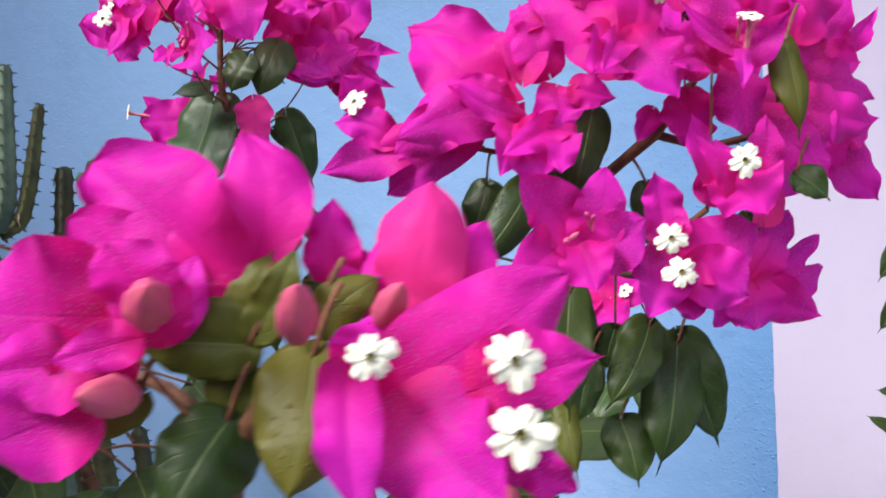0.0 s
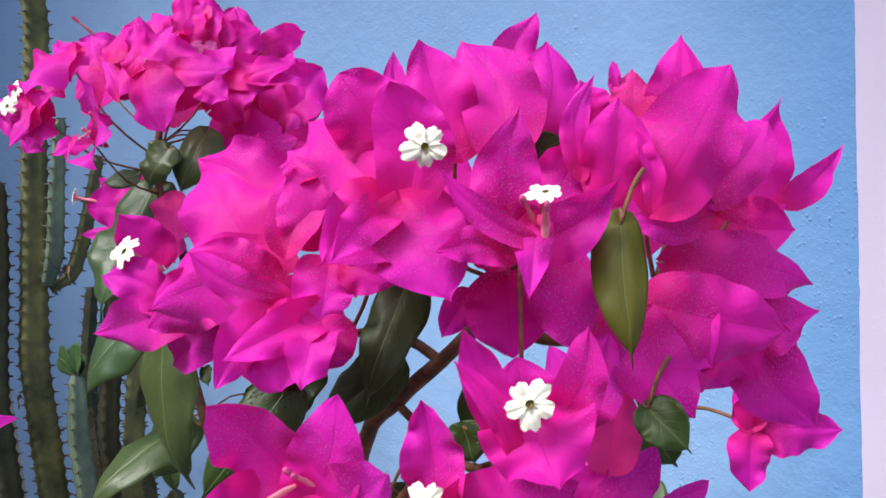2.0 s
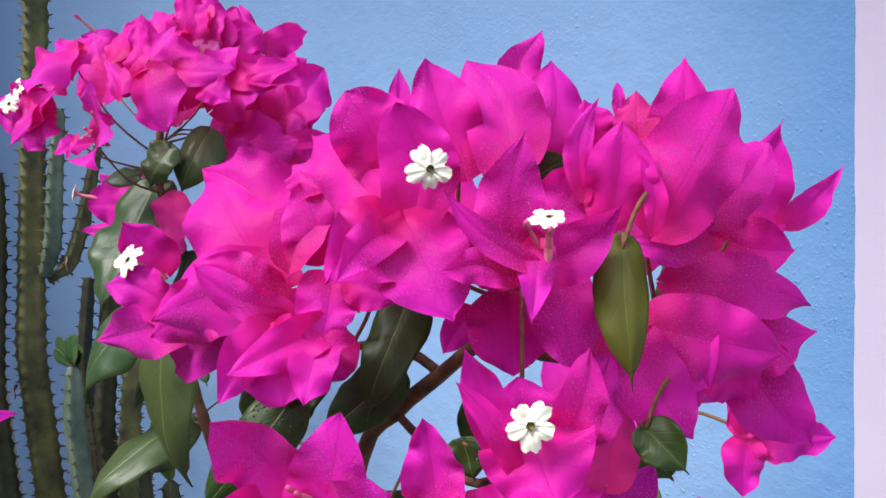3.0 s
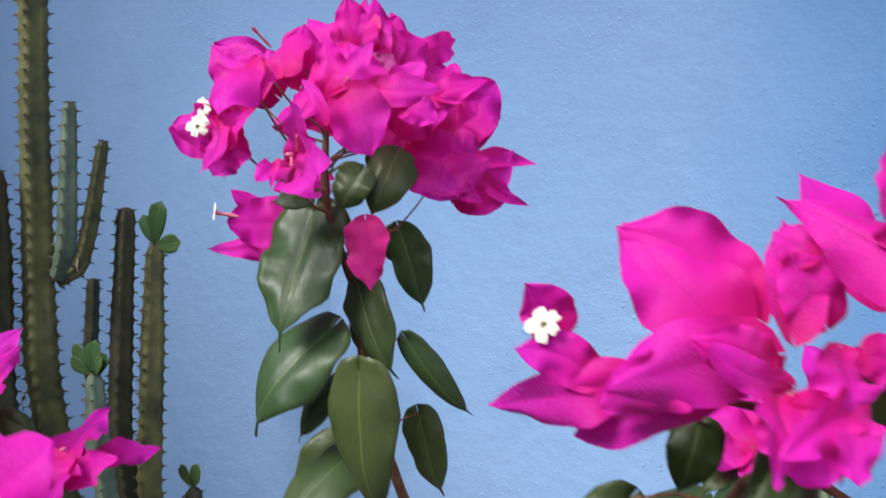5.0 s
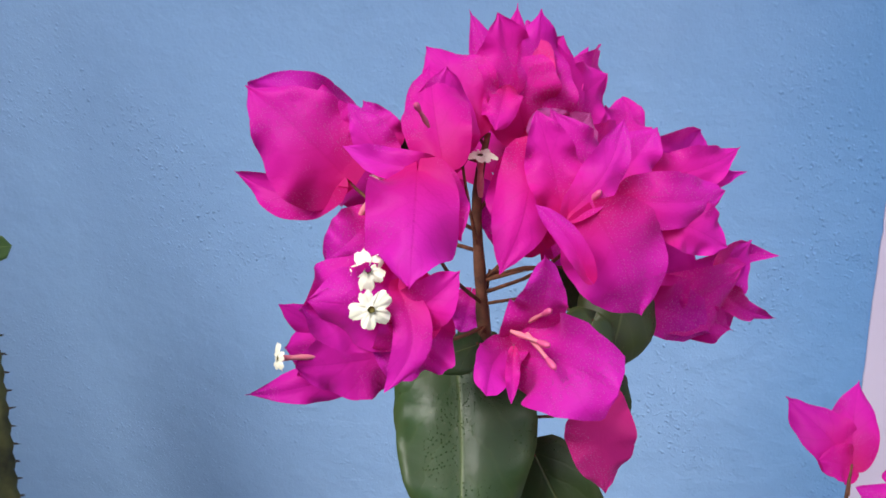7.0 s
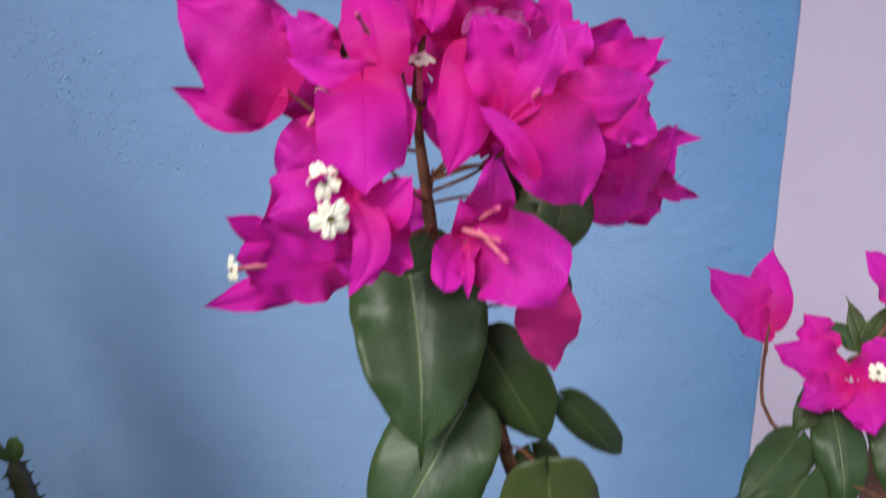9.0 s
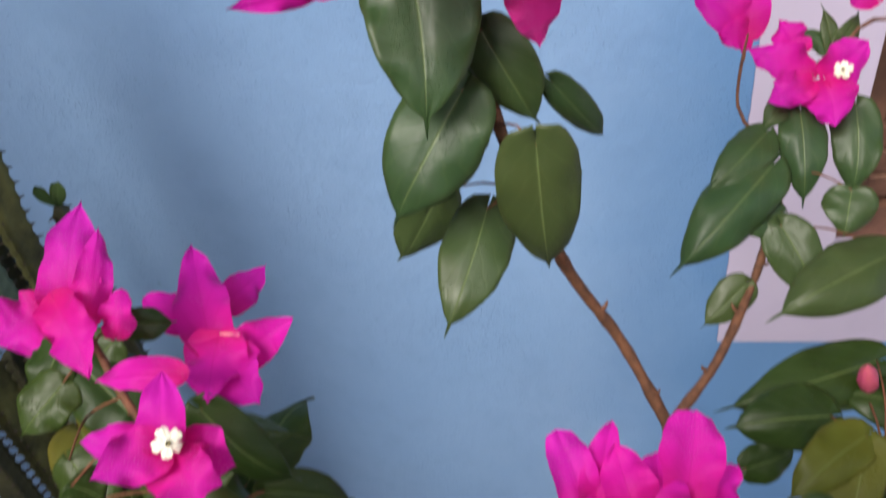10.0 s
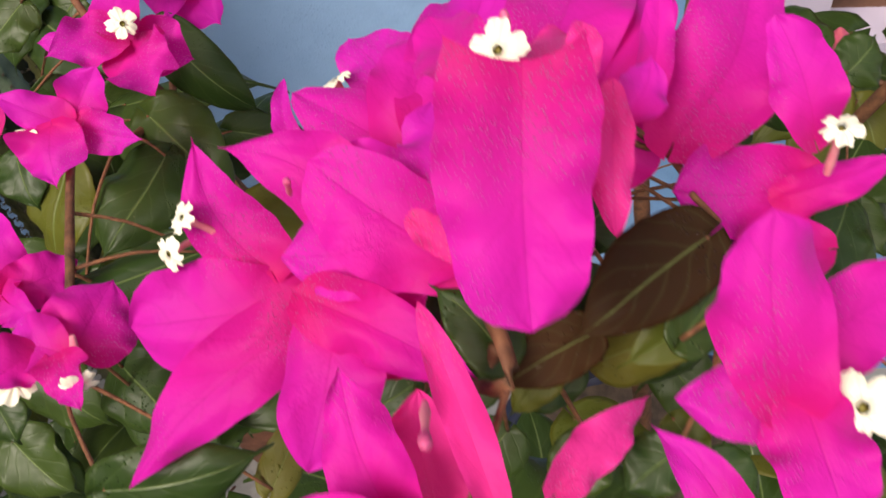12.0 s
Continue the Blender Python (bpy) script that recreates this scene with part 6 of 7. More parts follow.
leaf((-0.3719, 0.4396, 1.5444), (-0.3798, 0.4249, 1.5491), (-0.4177, 0.3862, 1.4960), (-0.0202, 0.0060, 0.0097), 0.08, -0.1, dusty=True)
leaf((-0.3536, 0.4283, 1.4837), (-0.3745, 0.4256, 1.4760), (-0.3955, 0.3667, 1.4423), (-0.0172, 0.0028, 0.0051), 0.05, -0.1, dusty=True)
leaf((-0.3644, 0.4318, 1.5187), (-0.3816, 0.4326, 1.5152), (-0.4062, 0.4118, 1.4825), (-0.0097, 0.0040, 0.0043), 0.06, -0.1, dusty=True)
leaf((-0.3655, 0.4327, 1.5226), (-0.3467, 0.4017, 1.5348), (-0.3427, 0.3993, 1.4484), (-0.0202, -0.0018, -0.0010), 0.06, -0.15, dusty=True)
leaf((-0.3785, 0.4457, 1.5675), (-0.3716, 0.4403, 1.5710), (-0.3464, 0.4286, 1.5205), (-0.0137, -0.0008, -0.0085), 0.08, -0.2, dusty=True)
leaf((-0.3687, 0.4355, 1.5342), (-0.3402, 0.4394, 1.5417), (-0.3122, 0.4575, 1.4914), (-0.0062, -0.0020, -0.0059), 0.1, -0.2, dusty=True)
leaf((-0.3785, 0.4457, 1.5675), (-0.3716, 0.4456, 1.5677), (-0.3810, 0.4449, 1.5235), (-0.0085, 0.0027, 0.0001), 0.05, 0.1, dusty=True)
leaf((-0.3822, 0.4432, 1.5862), (-0.3713, 0.4677, 1.5901), (-0.3520, 0.4818, 1.5691), (-0.0031, -0.0018, -0.0052), 0.05, 0.1, dusty=True)
leaf((-0.3834, 0.4424, 1.5924), (-0.4231, 0.4964, 1.5898), (-0.4548, 0.4921, 1.5734), (-0.0051, 0.0062, 0.0055), 0.05, 0.1, dusty=True)
leaf((-0.3622, 0.4299, 1.5109), (-0.3608, 0.4373, 1.5086), (-0.3526, 0.4313, 1.5005), (-0.0034, -0.0024, -0.0017), 0.05, 0, dusty=True)
leaf((-0.3883, 0.4420, 1.6234), (-0.3884, 0.4272, 1.6238), (-0.4087, 0.4149, 1.6219), (-0.0028, 0.0049, 0.0050), 0.08, -0.2, dusty=True)
leaf((-0.3898, 0.4448, 1.6397), (-0.3589, 0.4489, 1.6440), (-0.3490, 0.4540, 1.6192), (-0.0076, -0.0009, -0.0043), 0.05, 0, dusty=True)
leaf((-0.3884, 0.4573, 1.6859), (-0.3948, 0.4711, 1.6858), (-0.3997, 0.4759, 1.7026), (0.0046, 0.0033, 0.0006), 0.05, 0)
leaf((-0.3895, 0.4565, 1.6806), (-0.4073, 0.4498, 1.6844), (-0.4293, 0.4660, 1.6991), (0.0023, 0.0027, 0.0021), 0.05, 0)
leaf((-0.3898, 0.4448, 1.6397), (-0.3390, 0.4412, 1.6449), (-0.3480, 0.4221, 1.6121), (-0.0127, -0.0030, 0.0060), 0.08, -0.1, dusty=True)
leaf((-0.3891, 0.4434, 1.6315), (-0.3481, 0.4220, 1.6384), (-0.3583, 0.4109, 1.6173), (-0.0094, -0.0019, 0.0056), 0.08, -0.1, dusty=True)
leaf((-0.3834, 0.4424, 1.5924), (-0.3532, 0.4590, 1.5999), (-0.3444, 0.4648, 1.5490), (-0.0114, -0.0035, -0.0032), 0.08, -0.1, dusty=True)
leaf((-0.3536, 0.4283, 1.4837), (-0.3555, 0.4680, 1.4860), (-0.3410, 0.4647, 1.4339), (-0.0113, -0.0035, -0.0037), 0.06, -0.1, dusty=True)
leaf((-0.3536, 0.4283, 1.4837), (-0.4019, 0.4483, 1.4685), (-0.4305, 0.4333, 1.4250), (-0.0149, -0.0015, 0.0076), 0.06, -0.1, dusty=True)
leaf((-0.1107, 0.3150, 1.5791), (-0.0974, 0.3198, 1.5947), (-0.1006, 0.2991, 1.5624), (-0.0078, -0.0025, 0.0028), 0.05, -0.2)
leaf((-0.0543, 0.3188, 1.6061), (-0.0586, 0.3255, 1.6280), (-0.0510, 0.3389, 1.6344), (0.0010, 0.0025, -0.0045), 0.05, -0.1)
leaf((-0.0278, 0.3642, 1.6044), (-0.0282, 0.3552, 1.6244), (-0.0218, 0.3645, 1.6139), (-0.0016, -0.0006, -0.0018), 0.05, -0.1)
leaf((-0.1096, 0.3290, 1.5745), (-0.1121, 0.3280, 1.5669), (-0.1314, 0.3092, 1.5477), (-0.0066, -0.0006, 0.0065), 0.06, -0.1)
leaf((-0.0861, 0.3283, 1.5753), (-0.0796, 0.3283, 1.5633), (-0.0791, 0.3250, 1.5434), (-0.0062, -0.0018, -0.0003), 0.06, -0.1)
leaf((-0.0458, 0.3383, 1.5783), (-0.0494, 0.3732, 1.5429), (-0.0406, 0.3772, 1.5261), (-0.0070, -0.0030, -0.0053), 0.06, -0.1)
leaf((-0.1444, 0.3384, 1.5186), (-0.1419, 0.3016, 1.5241), (-0.1607, 0.2821, 1.4895), (-0.0118, -0.0051, 0.0088), 0.06, -0.1)
leaf((-0.1035, 0.3299, 1.5442), (-0.1166, 0.3189, 1.5175), (-0.1236, 0.2960, 1.4830), (-0.0136, -0.0067, 0.0068), 0.06, -0.1)
leaf((-0.1428, 0.3399, 1.5276), (-0.1745, 0.3272, 1.5315), (-0.2050, 0.3110, 1.4961), (-0.0091, -0.0014, 0.0068), 0.06, -0.1)
leaf((-0.0929, 0.3261, 1.5408), (-0.0975, 0.3302, 1.5021), (-0.1012, 0.3244, 1.4836), (-0.0071, -0.0021, 0.0016), 0.06, -0.1)
leaf((-0.0598, 0.3077, 1.5511), (-0.0672, 0.3021, 1.5607), (-0.0643, 0.3023, 1.5493), (-0.0051, -0.0019, -0.0016), 0.06, -0.1)
leaf((-0.1444, 0.3384, 1.5186), (-0.1273, 0.3454, 1.5112), (-0.1300, 0.3324, 1.4549), (-0.0173, -0.0077, 0.0023), 0.06, -0.1)
leaf((-0.1353, 0.3032, 1.5828), (-0.1474, 0.3216, 1.5668), (-0.1539, 0.3127, 1.5418), (-0.0089, -0.0008, 0.0026), 0.06, -0.1)
leaf((-0.1559, 0.3279, 1.4558), (-0.1722, 0.3296, 1.4543), (-0.1634, 0.3295, 1.4273), (-0.0126, -0.0040, -0.0051), 0.06, -0.1)
leaf((-0.2043, 0.5613, 1.4115), (-0.2095, 0.5553, 1.4202), (-0.2508, 0.5127, 1.4059), (-0.0097, 0.0083, 0.0065), 0.08, -0.2, dusty=True)
leaf((-0.1950, 0.5455, 1.4013), (-0.2070, 0.5358, 1.4097), (-0.2711, 0.4743, 1.3741), (-0.0150, 0.0096, 0.0100), 0.08, -0.2, dusty=True)
leaf((-0.1909, 0.5694, 1.4243), (-0.1887, 0.5650, 1.4288), (-0.1875, 0.5219, 1.3848), (-0.0148, 0.0001, -0.0017), 0.08, -0.15, dusty=True)
leaf((-0.2041, 0.5265, 1.3774), (-0.2010, 0.5189, 1.3840), (-0.2362, 0.5015, 1.3861), (-0.0027, 0.0090, 0.0072), 0.06, -0.1, dusty=True)
leaf((-0.2068, 0.5208, 1.3711), (-0.2045, 0.5067, 1.3856), (-0.1818, 0.4726, 1.3491), (-0.0148, -0.0049, -0.0064), 0.08, -0.15, dusty=True)
leaf((-0.2202, 0.4906, 1.3462), (-0.2222, 0.4911, 1.3494), (-0.2511, 0.4710, 1.3279), (-0.0088, 0.0051, 0.0072), 0.06, -0.1, dusty=True)
leaf((-0.1857, 0.5791, 1.4334), (-0.1904, 0.5816, 1.4349), (-0.2136, 0.5545, 1.4200), (-0.0071, 0.0049, 0.0036), 0.06, -0.1, dusty=True)
leaf((-0.1596, 0.6057, 1.4433), (-0.1593, 0.6140, 1.4370), (-0.1672, 0.6324, 1.4653), (0.0060, 0.0025, -0.0000), 0.03, 0.1, dusty=True)
leaf((-0.1569, 0.6075, 1.4452), (-0.1585, 0.6166, 1.4405), (-0.1427, 0.6322, 1.4589), (0.0059, -0.0003, -0.0042), 0.03, 0.1, dusty=True)
leaf((-0.1596, 0.6057, 1.4433), (-0.1628, 0.6157, 1.4403), (-0.1892, 0.6200, 1.4532), (0.0032, 0.0049, 0.0039), 0.03, 0.1, dusty=True)
leaf((-0.1674, 0.5993, 1.4430), (-0.1510, 0.5797, 1.4222), (-0.1545, 0.5354, 1.3777), (-0.0162, 0.0008, -0.0009), 0.06, -0.1, dusty=True)
leaf((-0.1836, 0.3340, 1.3816), (-0.1695, 0.4026, 1.3806), (-0.2579, 0.3678, 1.3811), (-0.0046, 0.0137, 0.0094), 0.08, -0.2)
leaf((-0.2068, 0.5208, 1.3711), (-0.1478, 0.4727, 1.3927), (-0.2220, 0.4295, 1.3843), (-0.0080, 0.0159, 0.0089), 0.08, -0.2, dusty=True)
leaf((-0.1951, 0.5430, 1.3988), (-0.1634, 0.5169, 1.4039), (-0.1697, 0.4928, 1.3859), (-0.0152, 0.0041, 0.0016), 0.06, -0.1, dusty=True)
leaf((-0.1836, 0.3340, 1.3816), (-0.2017, 0.3646, 1.3824), (-0.2559, 0.3552, 1.3841), (-0.0012, 0.0151, 0.0078), 0.08, -0.2)
leaf((-0.1836, 0.3340, 1.3816), (-0.1783, 0.3888, 1.3711), (-0.2111, 0.3835, 1.3725), (-0.0001, 0.0088, 0.0035), 0.06, -0.1)
leaf((-0.1836, 0.3340, 1.3816), (-0.1708, 0.3389, 1.3700), (-0.1904, 0.3032, 1.3583), (-0.0122, 0.0043, 0.0036), 0.08, -0.1)
leaf((-0.1836, 0.3340, 1.3816), (-0.1883, 0.2961, 1.3656), (-0.1706, 0.2719, 1.3567), (-0.0098, -0.0068, -0.0054), 0.08, -0.1)
leaf((-0.2233, 0.1911, 1.3644), (-0.2197, 0.2551, 1.4179), (-0.1974, 0.2643, 1.4214), (0.0038, -0.0059, -0.0065), 0.08, -0.1)
leaf((-0.2113, 0.3401, 1.3073), (-0.2220, 0.3495, 1.3075), (-0.1868, 0.3225, 1.2802), (-0.0135, -0.0104, -0.0085), 0.06, -0.1)
leaf((-0.2113, 0.3401, 1.3073), (-0.1491, 0.3610, 1.3044), (-0.1741, 0.3237, 1.2790), (-0.0161, 0.0070, 0.0058), 0.06, -0.1)
leaf((-0.2741, 0.3897, 1.2788), (-0.2309, 0.3922, 1.2899), (-0.1967, 0.4061, 1.2951), (0.0049, -0.0079, -0.0087), 0.06, -0.1)
leaf((-0.1836, 0.3340, 1.3816), (-0.1941, 0.3398, 1.4012), (-0.2356, 0.3057, 1.3944), (-0.0080, 0.0082, 0.0061), 0.08, -0.1, True)
leaf((-0.1836, 0.3340, 1.3816), (-0.1936, 0.3378, 1.3995), (-0.2093, 0.2887, 1.3765), (-0.0140, 0.0024, 0.0023), 0.08, -0.1, True)
leaf((-0.1836, 0.3340, 1.3816), (-0.1765, 0.3516, 1.3811), (-0.1651, 0.3262, 1.3590), (-0.0128, -0.0038, -0.0027), 0.08, -0.1, True)
leaf((-0.1836, 0.3340, 1.3816), (-0.1787, 0.3531, 1.3694), (-0.1840, 0.3142, 1.3395), (-0.0165, 0.0011, 0.0014), 0.08, -0.1, True)
leaf((-0.0949, 0.6009, 1.4592), (0.0054, 0.6878, 1.4674), (-0.0105, 0.6728, 1.4375), (-0.0063, -0.0007, 0.0042), 0.05, 0.1)
leaf((-0.0949, 0.6009, 1.4592), (0.0053, 0.6792, 1.4277), (-0.0106, 0.6650, 1.4017), (-0.0061, -0.0005, 0.0044), 0.05, 0.1)
leaf((-0.0949, 0.6009, 1.4592), (0.0014, 0.6568, 1.3328), (-0.0183, 0.6487, 1.3450), (0.0018, 0.0029, 0.0037), 0.05, 0.1)
leaf((-0.0949, 0.6009, 1.4592), (0.0015, 0.6619, 1.3566), (-0.0122, 0.6557, 1.3621), (0.0009, 0.0022, 0.0034), 0.05, 0.1)
leaf((-0.5278, 0.3017, 1.5200), (-0.5898, 0.3561, 1.4550), (-0.5955, 0.3221, 1.4331), (-0.0140, 0.0015, 0.0016), 0.06, -0.1)
leaf((-0.5278, 0.3017, 1.5200), (-0.5644, 0.3562, 1.4511), (-0.5926, 0.3406, 1.4326), (-0.0100, 0.0071, 0.0048), 0.06, -0.1)
leaf((-0.5121, 0.2832, 1.5026), (-0.5698, 0.2959, 1.4365), (-0.5450, 0.2727, 1.4170), (-0.0130, -0.0085, -0.0055), 0.06, -0.1)
leaf((-0.4840, 0.2721, 1.4507), (-0.5669, 0.2631, 1.4391), (-0.5554, 0.2419, 1.4231), (-0.0118, -0.0043, -0.0025), 0.06, -0.1)
leaf((-0.4818, 0.2785, 1.4198), (-0.4923, 0.2109, 1.4048), (-0.5098, 0.1723, 1.3942), (-0.0128, 0.0053, 0.0039), 0.06, -0.1)
leaf((-0.4845, 0.2946, 1.4808), (-0.4857, 0.2878, 1.4886), (-0.4484, 0.2767, 1.4470), (-0.0079, -0.0067, -0.0071), 0.08, -0.2)
leaf((-0.4825, 0.2764, 1.4301), (-0.4724, 0.2846, 1.4308), (-0.4352, 0.2978, 1.4005), (-0.0020, -0.0072, -0.0081), 0.08, -0.2)
leaf((-0.4842, 0.2457, 1.4748), (-0.4816, 0.2458, 1.4811), (-0.4429, 0.2141, 1.4627), (-0.0135, -0.0096, -0.0076), 0.08, -0.15)
leaf((-0.4839, 0.2335, 1.4817), (-0.4692, 0.2279, 1.4781), (-0.4863, 0.1817, 1.4708), (-0.0141, 0.0058, 0.0049), 0.08, -0.2)
leaf((-0.4630, 0.2820, 1.3665), (-0.4758, 0.2369, 1.3669), (-0.4490, 0.2308, 1.3576), (-0.0053, -0.0097, -0.0086), 0.06, -0.1)
leaf((-0.5233, 0.2964, 1.5150), (-0.5425, 0.2914, 1.5010), (-0.5606, 0.2717, 1.4884), (-0.0097, 0.0055, 0.0045), 0.06, -0.1)
leaf((-0.5256, 0.2991, 1.5175), (-0.5145, 0.3064, 1.5215), (-0.4959, 0.3145, 1.5115), (-0.0013, -0.0043, -0.0060), 0.08, -0.1)
leaf((-0.4590, 0.2808, 1.3635), (-0.4415, 0.2757, 1.3920), (-0.4520, 0.2642, 1.3847), (-0.0068, 0.0042, 0.0024), 0.06, -0.1)
leaf((-0.4630, 0.2820, 1.3665), (-0.4389, 0.2919, 1.3912), (-0.4280, 0.2946, 1.3915), (0.0007, -0.0029, -0.0035), 0.05, -0.1)
leaf((-0.5022, 0.2741, 1.4963), (-0.5259, 0.2486, 1.4908), (-0.5161, 0.2501, 1.4771), (-0.0049, -0.0065, -0.0069), 0.05, -0.1)
leaf((-0.4648, 0.1493, 1.5129), (-0.4300, 0.1665, 1.5006), (-0.4807, 0.1380, 1.5031), (-0.0054, 0.0093, 0.0042), 0.08, -0.2)
leaf((-0.4608, 0.1378, 1.5134), (-0.4548, 0.1335, 1.4836), (-0.4297, 0.1125, 1.4781), (-0.0098, -0.0067, -0.0055), 0.08, -0.2)
leaf((-0.4648, 0.1493, 1.5129), (-0.4500, 0.1544, 1.4714), (-0.4561, 0.1404, 1.4758), (-0.0059, 0.0044, 0.0021), 0.08, -0.1)
leaf((-0.4644, 0.1237, 1.5129), (-0.4736, 0.1070, 1.5067), (-0.4672, 0.0985, 1.5002), (-0.0059, -0.0028, -0.0023), 0.08, -0.1)
leaf((-0.3268, 0.0868, 1.5821), (-0.3256, 0.0875, 1.5779), (-0.3400, 0.0977, 1.5879), (0.0041, 0.0046, 0.0011), 0.08, -0.1)
leaf((-0.4529, 0.1149, 1.5145), (-0.4193, 0.0748, 1.5343), (-0.3815, 0.0858, 1.5353), (0.0014, -0.0063, -0.0070), 0.08, -0.1)
leaf((-0.2847, 0.0935, 1.5919), (-0.2938, 0.0817, 1.5550), (-0.3044, 0.0736, 1.5510), (-0.0040, 0.0043, 0.0022), 0.08, -0.1)
leaf((-0.2957, 0.1364, 1.5800), (-0.2586, 0.1784, 1.5673), (-0.2715, 0.1953, 1.5690), (0.0055, 0.0071, 0.0021), 0.08, -0.1)
leaf((-0.3055, 0.2145, 1.5038), (-0.2386, 0.2081, 1.5337), (-0.2293, 0.2181, 1.5393), (0.0066, -0.0024, -0.0049), 0.08, -0.1)
leaf((-0.4836, 0.1385, 1.5102), (-0.4956, 0.1420, 1.4683), (-0.4687, 0.1261, 1.4518), (-0.0079, -0.0074, -0.0053), 0.06, -0.1)
leaf((-0.4568, 0.1263, 1.5140), (-0.4496, 0.1277, 1.4753), (-0.4187, 0.1036, 1.4650), (-0.0096, -0.0075, -0.0052), 0.06, -0.1)
leaf((-0.4837, 0.2214, 1.4886), (-0.4955, 0.1813, 1.4582), (-0.4672, 0.1551, 1.4469), (-0.0103, -0.0066, -0.0045), 0.06, -0.1)
leaf((-0.4727, 0.1722, 1.5118), (-0.4449, 0.1797, 1.4864), (-0.4616, 0.1563, 1.4725), (-0.0094, 0.0043, 0.0035), 0.06, -0.1)
leaf((-0.4836, 0.1385, 1.5102), (-0.5028, 0.1196, 1.4533), (-0.4797, 0.1063, 1.4395), (-0.0079, -0.0075, -0.0055), 0.06, -0.1)
leaf((-0.3407, 0.1391, 1.5640), (-0.3581, 0.1240, 1.5331), (-0.3440, 0.1163, 1.5249), (-0.0044, -0.0045, -0.0034), 0.06, -0.1)
leaf((-0.3361, 0.1478, 1.5557), (-0.3772, 0.1232, 1.5102), (-0.3617, 0.1098, 1.4977), (-0.0071, -0.0051, -0.0035), 0.06, -0.1)
leaf((-0.3268, 0.1650, 1.5392), (-0.2911, 0.1215, 1.5191), (-0.2741, 0.1095, 1.5073), (-0.0057, -0.0050, -0.0037), 0.06, -0.1)
leaf((-0.3027, 0.2136, 1.4706), (-0.2377, 0.1893, 1.4814), (-0.2179, 0.1768, 1.4687), (-0.0067, -0.0065, -0.0048), 0.06, -0.1)
leaf((-0.3065, 0.2177, 1.5068), (-0.2558, 0.2420, 1.4971), (-0.2328, 0.2303, 1.4844), (-0.0054, -0.0061, -0.0046), 0.06, -0.1)
leaf((-0.3027, 0.2136, 1.4706), (-0.2230, 0.2172, 1.4732), (-0.2417, 0.2014, 1.4651), (-0.0062, 0.0058, 0.0041), 0.06, -0.1)
leaf((-0.3036, 0.2081, 1.4980), (-0.2378, 0.1580, 1.4844), (-0.2179, 0.1545, 1.4783), (-0.0027, -0.0074, -0.0062), 0.06, -0.1)
leaf((-0.3367, 0.1242, 1.5692), (-0.3298, 0.1040, 1.5134), (-0.3407, 0.0892, 1.5047), (-0.0071, 0.0034, 0.0027), 0.06, -0.1)
leaf((-0.3308, 0.1018, 1.5769), (-0.3093, 0.0950, 1.5289), (-0.3179, 0.0817, 1.5208), (-0.0066, 0.0028, 0.0023), 0.06, -0.1)
leaf((-0.2883, 0.1078, 1.5879), (-0.2839, 0.0934, 1.5231), (-0.2711, 0.0863, 1.5157), (-0.0045, -0.0050, -0.0038), 0.06, -0.1)
leaf((-0.3328, 0.1093, 1.5743), (-0.3086, 0.1045, 1.5485), (-0.2828, 0.1131, 1.5629), (0.0040, -0.0051, -0.0055), 0.08, -0.1, True)
leaf((-0.4529, 0.1149, 1.5145), (-0.3982, 0.0964, 1.4818), (-0.3889, 0.1241, 1.4874), (0.0057, -0.0014, -0.0029), 0.06, -0.1, True)
leaf((-0.3288, 0.0943, 1.5795), (-0.3177, 0.0934, 1.5678), (-0.3262, 0.0837, 1.5624), (-0.0034, 0.0021, 0.0016), 0.06, -0.1, True)
leaf((-0.4811, 0.2807, 1.4096), (-0.4640, 0.2603, 1.4101), (-0.4364, 0.2191, 1.3993), (-0.0193, -0.0080, -0.0058), 0.06, -0.15, True)
leaf((-0.4630, 0.2820, 1.3665), (-0.4611, 0.2314, 1.3867), (-0.4865, 0.2292, 1.3892), (-0.0007, 0.0127, 0.0082), 0.06, -0.15, True)
leaf((-0.3347, 0.1167, 1.5718), (-0.3337, 0.1092, 1.5436), (-0.3189, 0.1303, 1.5563), (0.0075, -0.0026, -0.0044), 0.06, -0.1)
leaf((-0.3314, 0.1564, 1.5475), (-0.3310, 0.1322, 1.5212), (-0.3021, 0.1458, 1.5258), (0.0043, -0.0066, -0.0069), 0.06, -0.1)
leaf((-0.3328, 0.1093, 1.5743), (-0.3158, 0.1026, 1.5356), (-0.3287, 0.1159, 1.5476), (0.0071, 0.0054, 0.0015), 0.06, -0.1)
leaf((-0.3221, 0.1736, 1.5310), (-0.3075, 0.1450, 1.5134), (-0.2911, 0.1238, 1.5207), (-0.0064, -0.0065, -0.0049), 0.06, -0.1)
leaf((-0.3175, 0.1822, 1.5227), (-0.3172, 0.1690, 1.5068), (-0.2976, 0.1830, 1.5134), (0.0061, -0.0053, -0.0062), 0.06, -0.1)
leaf((-0.3361, 0.1478, 1.5557), (-0.3443, 0.1322, 1.5365), (-0.3302, 0.1222, 1.5267), (-0.0069, -0.0058, -0.0042), 0.06, -0.1)
leaf((-0.0543, 0.3188, 1.6061), (-0.0602, 0.3280, 1.6279), (-0.0520, 0.3406, 1.6343), (0.0012, 0.0029, -0.0051), 0.05, -0.1, True)
leaf((-0.3082, 0.1995, 1.5062), (-0.2588, 0.1609, 1.4931), (-0.2346, 0.1458, 1.4792), (-0.0064, -0.0069, -0.0047), 0.06, -0.1)
